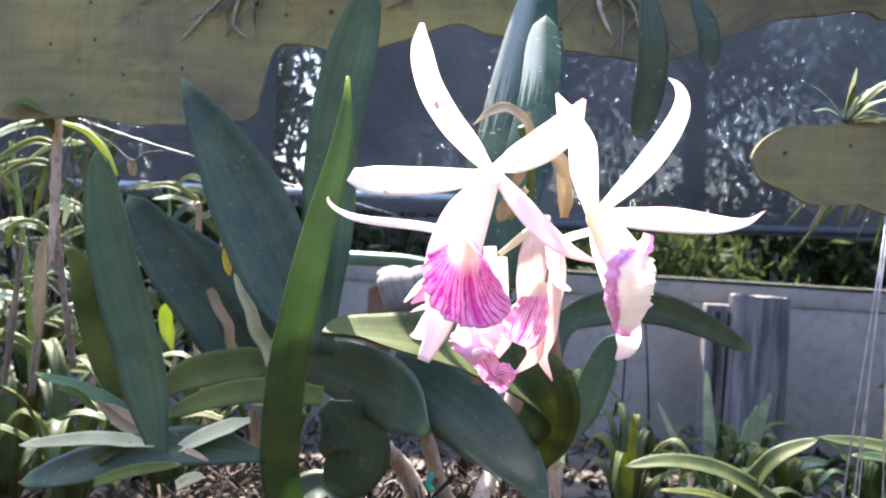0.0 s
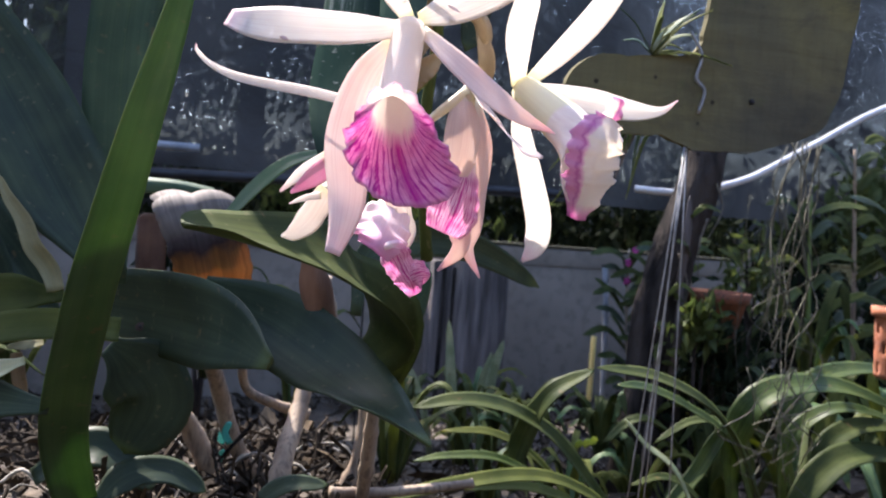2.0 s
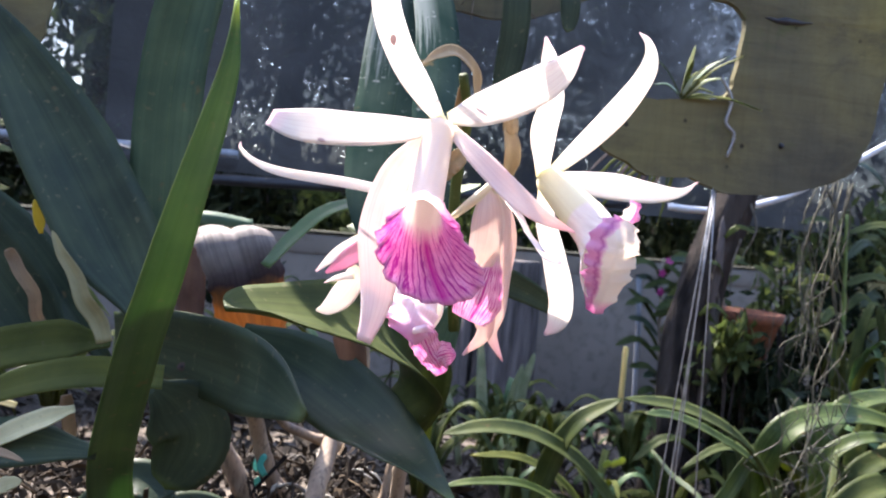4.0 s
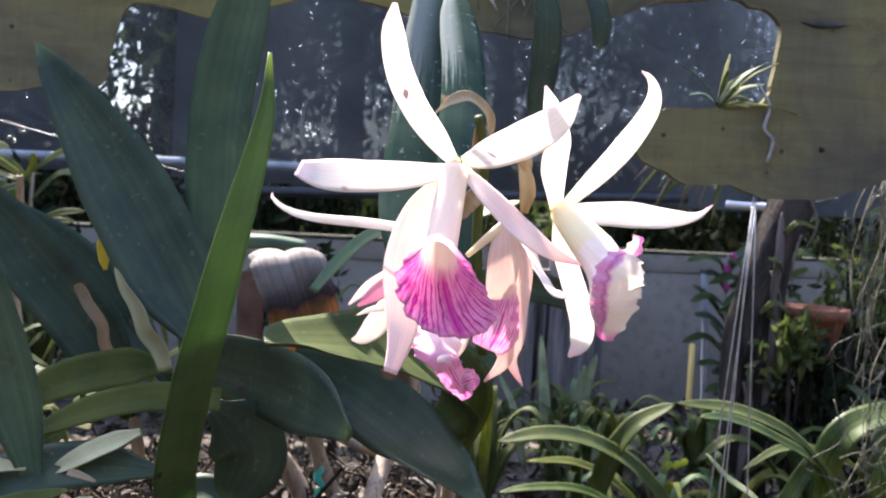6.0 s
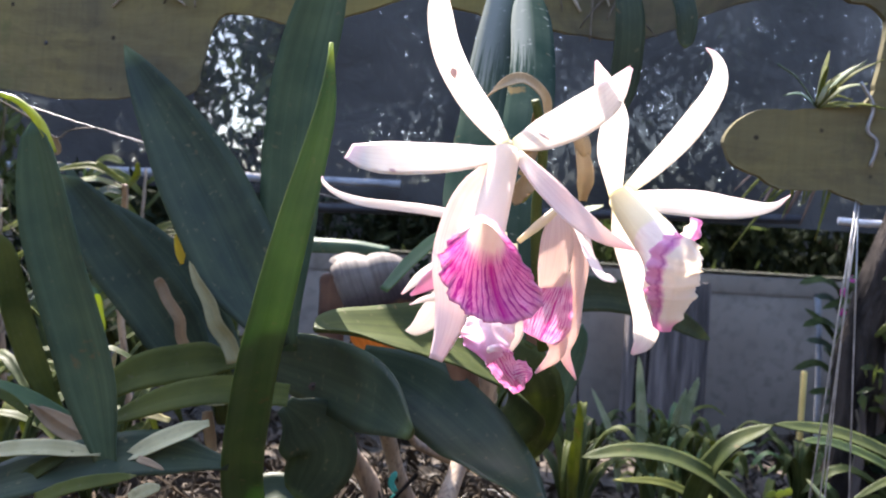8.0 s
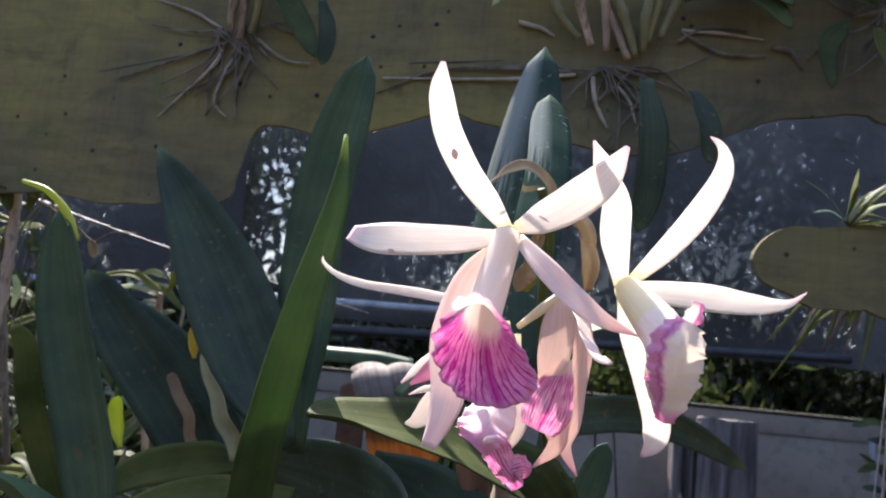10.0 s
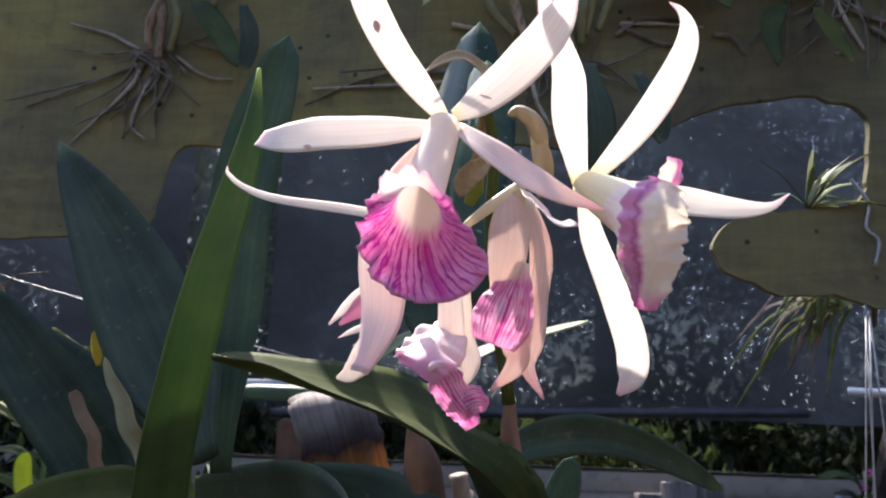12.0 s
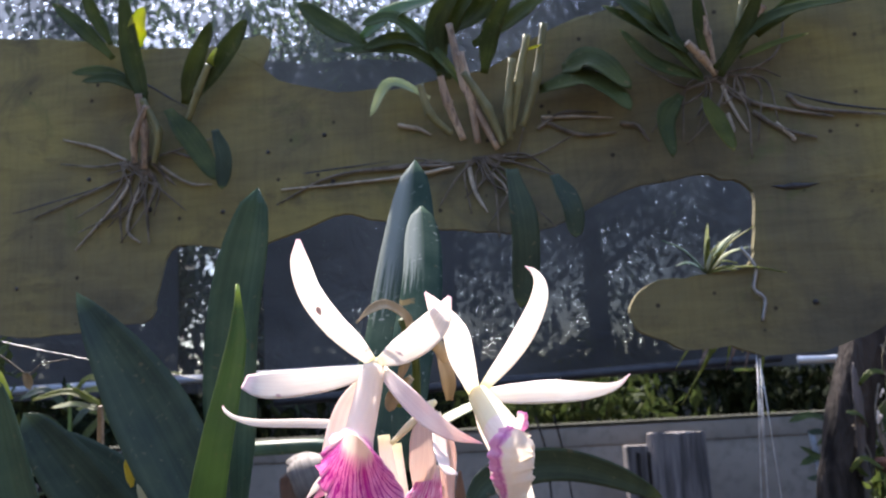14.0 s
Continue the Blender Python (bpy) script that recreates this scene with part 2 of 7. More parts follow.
def lip_mat(name, deep=(0.58, 0.020, 0.36), pale=(0.94, 0.47, 0.70), start=0.36, collar=0.0, count=46):
    """The lip: cream throat, then magenta with darker veins that fan out, a strong line down the middle and a paler rim.
    collar: how far to either side of the seam the tube's upper lobes stay cream."""
    m, nt, out, node, link = tree(name)
    uv = nt.nodes.new("ShaderNodeUVMap")
    tc = nt.nodes.new("ShaderNodeTexCoord")
    sep = nt.nodes.new("ShaderNodeSeparateXYZ")
    link(uv.outputs[0], sep.inputs[0])
    n1 = node("TexNoise", Scale=150.0, Detail=3.0)
    link(tc.outputs["Object"], n1.inputs["Vector"])

    def streaks(across, along):
        mp = nt.nodes.new("ShaderNodeMapping")
        mp.inputs["Scale"].default_value = (across, along, 1)
        link(uv.outputs[0], mp.inputs["Vector"])
        w = node("TexNoise", Scale=1.0, Detail=2.0, Distortion=0.35)
        link(mp.outputs[0], w.inputs["Vector"])
        return w
    broad, thin = streaks(30, 3.0), streaks(60, 9.0)
    base = ramp(nt, [(0.34, tuple(0.40 * a + 0.60 * b for a, b in zip(deep, pale))), (0.52, pale), (0.70, tuple(min(0.93, 1.12 * a + 0.02) for a in pale))])
    link(n1.outputs["Fac"], base.inputs[0])
    def lines(count, waver, lo, hi, strength):
        k = node("Math")
        k.operation = "MULTIPLY_ADD"
        k.inputs[1].default_value = waver
        link(thin.outputs["Fac"] if count > 60 else broad.outputs["Fac"], k.inputs[0])
        m2 = node("Math")
        m2.operation = "MULTIPLY"
        m2.inputs[1].default_value = count * 6.2832
        link(sep.outputs[0], m2.inputs[0])
        link(m2.outputs[0], k.inputs[2])
        w = node("Math")
        w.operation = "SINE"
        link(k.outputs[0], w.inputs[0])
        r = ramp(nt, [(lo, (0, 0, 0)), (hi, (strength,) * 3)])
        link(w.outputs[0], r.inputs[0])
        return r.outputs[0]
    col = mixc(nt, lines(count, 11.0, 0.50, 0.94, 0.92), base.outputs[0], deep)
    col = mixc(nt, lines(count * 2.3, 15.0, 0.60, 0.97, 0.45), col, deep)
    mid = ramp(nt, [(0.440, (0, 0, 0)), (0.465, (0.8, 0.8, 0.8)), (0.475, (0.9, 0.9, 0.9)), (0.505, (0, 0, 0))])
    link(sep.outputs[0], mid.inputs[0])
    col = mixc(nt, mid.outputs[0], col, (0.66, 0.008, 0.40))
    add = node("Math")
    add.operation = "MULTIPLY_ADD"
    add.inputs[1].default_value = 0.22
    link(broad.outputs["Fac"], add.inputs[0])
    link(sep.outputs[1], add.inputs[2])
    zone = ramp(nt, [(start, (0, 0, 0)), (start + 0.22, (1, 1, 1))])
    link(add.outputs[0], zone.inputs[0])
    z = zone.outputs[0]
    if collar:
        side = ramp(nt, [(collar, (0, 0, 0)), (collar + 0.06, (1, 1, 1)), (0.94 - collar, (1, 1, 1)), (1.0 - collar, (0, 0, 0))])
        link(sep.outputs[0], side.inputs[0])
        z = mixc(nt, 1.0, z, side.outputs[0], "MULTIPLY")
    col = mixc(nt, z, (0.93, 0.86, 0.80), col)
    rim = ramp(nt, [(0.92, (0, 0, 0)), (1.0, (0.55, 0.55, 0.55))])
    link(sep.outputs[1], rim.inputs[0])
    col = mixc(nt, rim.outputs[0], col, (0.86, 0.52, 0.70))
    p = node("BsdfPrincipled", Roughness=0.5)
    link(col, p.inputs["Base Color"])
    tr = node("BsdfTranslucent")
    link(col, tr.inputs["Color"])
    mx = node("MixShader", Fac=0.6)
    link(p.outputs[0], mx.inputs[1])
    link(tr.outputs[0], mx.inputs[2])
    b = node("Bump", Strength=0.45, Distance=0.0007)
    link(broad.outputs["Fac"], b.inputs["Height"])
    link(b.outputs[0], p.inputs["Normal"])
    link(mx.outputs[0], out.inputs[0])
    return m


def lip_edge_mat():
    """The broad lobe of a side-on lip: cream, one margin and the end magenta."""
    m, nt, out, node, link = tree("lip_lobe")
    uv = nt.nodes.new("ShaderNodeUVMap")
    sep = nt.nodes.new("ShaderNodeSeparateXYZ")
    link(uv.outputs[0], sep.inputs[0])
    tc = nt.nodes.new("ShaderNodeTexCoord")
    n = node("TexNoise", Scale=230.0, Detail=3.0)
    link(tc.outputs["Object"], n.inputs["Vector"])
    add = node("Math")
    add.operation = "MULTIPLY_ADD"
    add.inputs[1].default_value = 0.30
    link(n.outputs["Fac"], add.inputs[0])
    link(sep.outputs[0], add.inputs[2])
    r = ramp(nt, [(0.80, (0.92, 0.86, 0.78)), (0.86, (0.86, 0.60, 0.70)), (0.94, (0.62, 0.22, 0.48)), (1.02, (0.78, 0.42, 0.62))])
    link(add.outputs[0], r.inputs[0])
    end = ramp(nt, [(0.86, (0, 0, 0)), (0.98, (0.8, 0.8, 0.8))])
    link(sep.outputs[1], end.inputs[0])
    col = mixc(nt, end.outputs[0], r.outputs[0], (0.76, 0.28, 0.58))
    p = node("BsdfPrincipled", Roughness=0.5)
    link(col, p.inputs["Base Color"])
    tr = node("BsdfTranslucent")
    link(col, tr.inputs["Color"])
    mx = node("MixShader", Fac=0.5)
    link(p.outputs[0], mx.inputs[1])
    link(tr.outputs[0], mx.inputs[2])
    bp = node("Bump", Strength=0.3, Distance=0.0006)
    link(n.outputs["Fac"], bp.inputs["Height"])
    link(bp.outputs[0], p.inputs["Normal"])
    link(mx.outputs[0], out.inputs[0])
    return m


def dead_mat():
    """A dying leaf: bleached grey and striped towards its tip, a black band, then orange brown."""
    m, nt, out, node, link = tree("dying_leaf")
    uv = nt.nodes.new("ShaderNodeUVMap")
    sep = nt.nodes.new("ShaderNodeSeparateXYZ")
    link(uv.outputs[0], sep.inputs[0])
    tc = nt.nodes.new("ShaderNodeTexCoord")
    n = node("TexNoise", Scale=60.0, Detail=4.0)
    link(tc.outputs["Object"], n.inputs["Vector"])
    add = node("Math")
    add.operation = "MULTIPLY_ADD"
    add.inputs[1].default_value = 0.12
    link(n.outputs["Fac"], add.inputs[0])
    link(sep.outputs[1], add.inputs[2])
    r = ramp(nt, [(0.33, (0.36, 0.185, 0.055)), (0.40, (0.27, 0.125, 0.04)), (0.45, (0.05, 0.03, 0.035)), (0.51, (0.10, 0.08, 0.08)), (0.58, (0.26, 0.225, 0.205)), (0.64, (0.33, 0.29, 0.255)), (0.70, (0.25, 0.215, 0.195)), (0.80, (0.40, 0.35, 0.305))])
    link(add.outputs[0], r.inputs[0])
    mp = nt.nodes.new("ShaderNodeMapping")
    mp.inputs["Scale"].default_value = (22, 2.0, 1)
    link(uv.outputs[0], mp.inputs["Vector"])
    w = node("TexNoise", Scale=1.0, Detail=4.0)
    link(mp.outputs[0], w.inputs["Vector"])
    d = ramp(nt, [(0.35, (0.70, 0.69, 0.69)), (0.62, (1.06, 1.05, 1.04))])
    link(w.outputs["Fac"], d.inputs[0])
    col = mixc(nt, 1.0, r.outputs[0], d.outputs[0], "MULTIPLY")
    p = node("BsdfPrincipled", Roughness=0.75)
    link(col, p.inputs["Base Color"])
    tr = node("BsdfTranslucent")
    link(col, tr.inputs["Color"])
    mx = node("MixShader", Fac=0.5)
    link(p.outputs[0], mx.inputs[1])
    link(tr.outputs[0], mx.inputs[2])
    b = node("Bump", Strength=0.4, Distance=0.001)
    link(w.outputs["Fac"], b.inputs["Height"])
    link(b.outputs[0], p.inputs["Normal"])
    link(mx.outputs[0], out.inputs[0])
    return m


def cloth_mat(name, scale, small, large, thin=0.03, least=0.0):
    """Black woven shade cloth: many pinholes through which the sky shows."""
    m, nt, out, node, link = tree(name)
    tc = nt.nodes.new("ShaderNodeTexCoord")
    v = node("TexVoronoi", Scale=scale, Randomness=1.0)
    link(tc.outputs["Object"], v.inputs["Vector"])
    n = node("TexNoise", Scale=4.5, Detail=4.0)
    link(tc.outputs["Object"], n.inputs["Vector"])
    size = nt.nodes.new("ShaderNodeMapRange")
    for k, val in (("From Min", 0.42), ("From Max", 0.75), ("To Min", small), ("To Max", large)):
        size.inputs[k].default_value = val
    link(n.outputs["Fac"], size.inputs["Value"])
    hole = node("Math")
    hole.operation = "LESS_THAN"
    link(v.outputs["Distance"], hole.inputs[0])
    link(size.outputs[0], hole.inputs[1])
    n2 = node("TexNoise", Scale=2.0, Detail=5.0)
    link(tc.outputs["Object"], n2.inputs["Vector"])
    r = ramp(nt, [(0.32, (0.014, 0.013, 0.013)), (0.5, (0.034, 0.032, 0.030)), (0.7, (0.064, 0.060, 0.056))])
    link(n2.outputs["Fac"], r.inputs[0])
    p = node("BsdfPrincipled", Roughness=0.85)
    link(r.outputs[0], p.inputs["Base Color"])
    crease = node("TexNoise", Scale=6.0, Detail=5.0, Distortion=1.2)
    link(tc.outputs["Object"], crease.inputs["Vector"])
    bp = node("Bump", Strength=0.35, Distance=0.05)
    link(crease.outputs["Fac"], bp.inputs["Height"])
    link(bp.outputs[0], p.inputs["Normal"])
    t = node("BsdfTransparent")
    mx = node("MixShader")
    # the open weave lets a share of the light through, unevenly
    n3 = node("TexNoise", Scale=1.6, Detail=4.0)
    link(tc.outputs["Object"], n3.inputs["Vector"])
    weave = nt.nodes.new("ShaderNodeMapRange")
    for k, val in (("From Min", 0.35), ("From Max", 0.7), ("To Min", least), ("To Max", thin)):
        weave.inputs[k].default_value = val
    link(n3.outputs["Fac"], weave.inputs["Value"])
    most = node("Math")
    most.operation = "MAXIMUM"
    link(hole.outputs[0], most.inputs[0])
    link(weave.outputs[0], most.inputs[1])
    link(most.outputs[0], mx.inputs[0])
    link(p.outputs[0], mx.inputs[1])
    link(t.outputs[0], mx.inputs[2])
    link(mx.outputs[0], out.inputs[0])
    return m


PETAL = petal_mat("white_petal", (0.92, 0.87, 0.805), (0.95, 0.915, 0.865), glow=0.62, pink=(0.86, 0.52, 0.64), tip=0.50)
PINK_PETAL = petal_mat("pink_petal", (0.90, 0.73, 0.68), (0.94, 0.83, 0.78), glow=0.5)
PEACH = petal_mat("peach_petal", (0.89, 0.74, 0.655), (0.93, 0.82, 0.75), glow=0.45, tip=0.1)
BLUSH = petal_mat("blush_petal", (0.88, 0.68, 0.61), (0.92, 0.77, 0.70), glow=0.45, pink=(0.80, 0.42, 0.52), tip=0.6)
TUBE = petal_mat("cream_tube", (0.90, 0.83, 0.76), (0.94, 0.885, 0.83), glow=0.45, pink=(0.90, 0.80, 0.76), tip=0.1)
LIP = lip_mat("magenta_lip", deep=(0.52, 0.018, 0.36), start=0.30, collar=0.080, count=34)
BRUISE = petal_mat("bruised_petal", (0.60, 0.46, 0.47), (0.74, 0.60, 0.60), glow=0.45)
FLUSHED = petal_mat("flushed_tube", (0.88, 0.72, 0.74), (0.92, 0.80, 0.80), glow=0.35, pink=(0.72, 0.28, 0.54), tip=0.95, flush=0.30)
LIP_FAN = lip_mat("fan_lip", deep=(0.60, 0.06, 0.38), pale=(0.95, 0.72, 0.82), start=0.14, count=15)
LIP_TAIL = lip_mat("lip_tail", deep=(0.56, 0.08, 0.40), pale=(0.93, 0.62, 0.78), start=0.08, count=9)
# its pale specks and upper dust put frosted sunlight into the colour
LEAF_DUSTY = leaf_mat("dusty_leaf", (0.022, 0.040, 0.032), (0.046, 0.068, 0.052), glow=0.05, rough=0.8, dust=(0.40, 0.40, 0.36), gloss=0.0, lit_film=(0.24, 0.26, 0.23))
LEAF = leaf_mat("dark_leaf", (0.029, 0.044, 0.026), (0.052, 0.072, 0.040), edge=(0.085, 0.115, 0.045), glow=0.16, rough=0.44, gloss=0.20, ribbed=0.14)
# LEAF_LIT: brighter copy of the leaf green, sunlight put into its colour
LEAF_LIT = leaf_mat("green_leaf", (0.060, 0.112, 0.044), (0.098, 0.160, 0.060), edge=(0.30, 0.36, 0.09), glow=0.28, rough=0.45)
LEAF_GREY = leaf_mat("bluish_leaf", (0.046, 0.084, 0.052), (0.080, 0.124, 0.070), glow=0.13, rough=0.45, gloss=0.2, ribbed=0.10)
LEAF_OLIVE = leaf_mat("olive_leaf", (0.068, 0.086, 0.022), (0.130, 0.145, 0.040), edge=(0.26, 0.26, 0.10), glow=0.45, rough=0.52, gloss=0.12)
LEAF_GLOSS = leaf_mat("glossy_leaf", (0.036, 0.060, 0.018), (0.080, 0.110, 0.032), glow=0.30, rough=0.40, gloss=0.20, ribbed=0.35)
LEAF_DEEP = leaf_mat("deep_green_leaf", (0.036, 0.052, 0.017), (0.075, 0.092, 0.030), glow=0.30, rough=0.5, gloss=0.13, ribbed=0.12)
LEAF_YELLOW = leaf_mat("yellow_leaf", (0.24, 0.29, 0.05), (0.38, 0.38, 0.08), glow=0.40)
TAG = rough_mat("yellow_plastic", (0.72, 0.50, 0.03), (0.82, 0.60, 0.05), 40, 0.5, 0.1)
LEAF_DRY = leaf_mat("dry_leaf", (0.27, 0.185, 0.115), (0.42, 0.31, 0.20), glow=0.25, rough=0.75)
LEAF_DEAD = leaf_mat("dead_brown_leaf", (0.075, 0.052, 0.050), (0.17, 0.13, 0.115), glow=0.2, rough=0.8)
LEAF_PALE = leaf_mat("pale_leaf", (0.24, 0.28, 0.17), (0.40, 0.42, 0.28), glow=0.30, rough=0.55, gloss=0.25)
SHEATH = rough_mat("papery_sheath", (0.17, 0.115, 0.055), (0.32, 0.235, 0.125), 60, 0.7, 0.4, (1, 1, 0.3))
CANE = rough_mat("orchid_cane", (0.19, 0.135, 0.095), (0.38, 0.29, 0.20), 45, 0.7, 0.4, (1, 1, 0.3), c3=(0.13, 0.095, 0.07))
SLAB = slab_mat()
ROOT = rough_mat("aerial_root", (0.055, 0.046, 0.035), (0.165, 0.14, 0.108), 70, 0.85, 0.3)
RUST = rough_mat("rusty_sheath", (0.12, 0.055, 0.030), (0.24, 0.115, 0.060), 60, 0.75, 0.4, (1, 1, 0.3))
OLD_CANE = rough_mat("old_cane", (0.085, 0.060, 0.040), (0.20, 0.145, 0.095), 45, 0.8, 0.5, (1, 1, 0.3), c3=(0.06, 0.045, 0.035))
DARK_CLAY = rough_mat("dark_clay", (0.12, 0.045, 0.024), (0.24, 0.085, 0.042), 30, 0.9, 0.4, c3=(0.07, 0.035, 0.022))
PALE_ROOT = rough_mat("pale_root", (0.20, 0.175, 0.135), (0.36, 0.32, 0.25), 70, 0.85, 0.3)
STRAW_CANE = rough_mat("straw_cane", (0.105, 0.105, 0.042), (0.20, 0.19, 0.085), 60, 0.6, 0.3, (1, 1, 0.3))
BONE_ROOT = rough_mat("bleached_root", (0.22, 0.20, 0.165), (0.36, 0.33, 0.28), 70, 0.85, 0.3)
DULL_ROOT = rough_mat("greenish_root", (0.040, 0.040, 0.028), (0.11, 0.105, 0.07), 70, 0.85, 0.3)
SHADE_CAP = rough_mat("shade_cap", (0.020, 0.020, 0.016), (0.060, 0.058, 0.044), 14, 0.95, 0.5, c3=(0.035, 0.042, 0.022), gloss=0.1)
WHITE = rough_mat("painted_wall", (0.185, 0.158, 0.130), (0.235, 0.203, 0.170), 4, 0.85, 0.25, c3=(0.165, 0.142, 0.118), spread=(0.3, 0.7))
BARK = rough_mat("grey_bark", (0.06, 0.05, 0.047), (0.19, 0.16, 0.15), 16, 0.9, 0.8, (2.5, 2.5, 0.25), dist=0.006)
TRUNK = rough_mat("dark_bark", (0.010, 0.009, 0.009), (0.060, 0.050, 0.044), 18, 0.95, 1.0, (2, 2, 0.4), dist=0.008, gloss=0.08)
GROUND = rough_mat("soil", (0.022, 0.017, 0.013), (0.075, 0.058, 0.042), 9, 0.95, 0.9, c3=(0.12, 0.095, 0.07), dist=0.01)
CHIP = rough_mat("bark_chip", (0.018, 0.014, 0.010), (0.062, 0.048, 0.034), 60, 0.95, 0.5, island=True, gloss=0.15)
TERRA = rough_mat("terracotta", (0.30, 0.09, 0.038), (0.44, 0.155, 0.068), 25, 0.85, 0.3, c3=(0.33, 0.13, 0.08))
WIRE = rough_mat("galvanised_wire", (0.20, 0.20, 0.20), (0.36, 0.36, 0.36), 80, 0.55, 0.1, metal=0.8)
PIPE = rough_mat("white_pipe", (0.55, 0.55, 0.56), (0.72, 0.72, 0.72), 20, 0.5, 0.1)
GREY_PIPE = rough_mat("grey_pipe", (0.16, 0.17, 0.19), (0.28, 0.29, 0.31), 20, 0.5, 0.2)
BLACK = rough_mat("black_rail", (0.010, 0.011, 0.016), (0.03, 0.03, 0.035), 20, 0.6, 0.2)
PINE = rough_mat("pine_stick", (0.70, 0.46, 0.13), (0.85, 0.60, 0.20), 30, 0.7, 0.3, (3, 3, 0.3))
PINE_OLD = rough_mat("old_post_wood", (0.16, 0.13, 0.05), (0.30, 0.25, 0.11), 22, 0.85, 0.5, (3, 3, 0.3))
TEAL = rough_mat("teal_plastic", (0.02, 0.25, 0.19), (0.04, 0.36, 0.28), 30, 0.35, 0.1)
MAGENTA = petal_mat("magenta_petal", (0.62, 0.05, 0.30), (0.78, 0.12, 0.42), glow=0.4)
ROSE = petal_mat("rose_petal", (0.80, 0.34, 0.54), (0.86, 0.48, 0.62), glow=0.4)
LEAF_BLEACHED = leaf_mat("bleached_leaf", (0.38, 0.35, 0.20), (0.58, 0.54, 0.34), glow=0.3, rough=0.6, gloss=0.2)
LEAF_STRAW = leaf_mat("straw_leaf", (0.24, 0.21, 0.11), (0.38, 0.34, 0.19), glow=0.25, rough=0.7, gloss=0.2)
THIN_CLOTH = cloth_mat("thin_shade_cloth", 120.0, 0.04, 0.22, 0.30, 0.12)
SKY_BACKING = cloth_mat("sky_backing", 120.0, 0.02, 0.12, 0.0)
WORN_CLOTH = cloth_mat("worn_side_cloth", 70.0, 0.16, 0.50, 0.3)
CLOTH = cloth_mat("shade_cloth", 100.0, 0.09, 0.21)
BLOCK_CLOTH = cloth_mat("holed_block_cloth", 16.0, 0.22, 0.52)
LIP_EDGE = lip_edge_mat()
DEAD = dead_mat()


# ---- builders ----
def finish(name, bm, mat, parent=None, label="", smooth=True):
    me = bpy.data.meshes.new(name)
    bmesh.ops.recalc_face_normals(bm, faces=bm.faces)
    bm.to_mesh(me)
    bm.free()
    for p in me.polygons:
        p.use_smooth = smooth
    me.materials.append(mat)
    ob = new(name, me)
    ob.parent = parent
    if label:
        ob["label"] = label
    return ob


part = finish


def thing(name, at, label, category, group="", kind=""):
    ob = new(name)
    ob.location = at
    ob.empty_display_size = 0.02
    bpy.context.view_layer.update()
    return tagged(ob, label, category, group, kind)


def under(ob, parent):
    """Hang ob under its parent and keep it in its place."""
    ob.parent = parent
    ob.matrix_parent_inverse = Matrix.Translation(-parent.location) if parent.type == "EMPTY" else Matrix()
    return ob


def spline(pts, n):
    """n + 1 places along a smooth line through the points, evenly by parameter."""
    p = [Vector(q) for q in pts]
    if len(p) == 2:
        p = [p[0], (p[0] + p[1]) / 2, p[1]]
    p = [2 * p[0] - p[1], *p, 2 * p[-1] - p[-2]]
    out, seg = [], len(p) - 3
    for k in range(n + 1):
        u = k / n * seg
        i = min(int(u), seg - 1)
        f = u - i
        a, b, c, d = p[i:i + 4]
        out.append(0.5 * (2 * b + (c - a) * f + (2 * a - 5 * b + 4 * c - d) * f * f + (3 * b - a - 3 * c + d) * f ** 3))
    return out


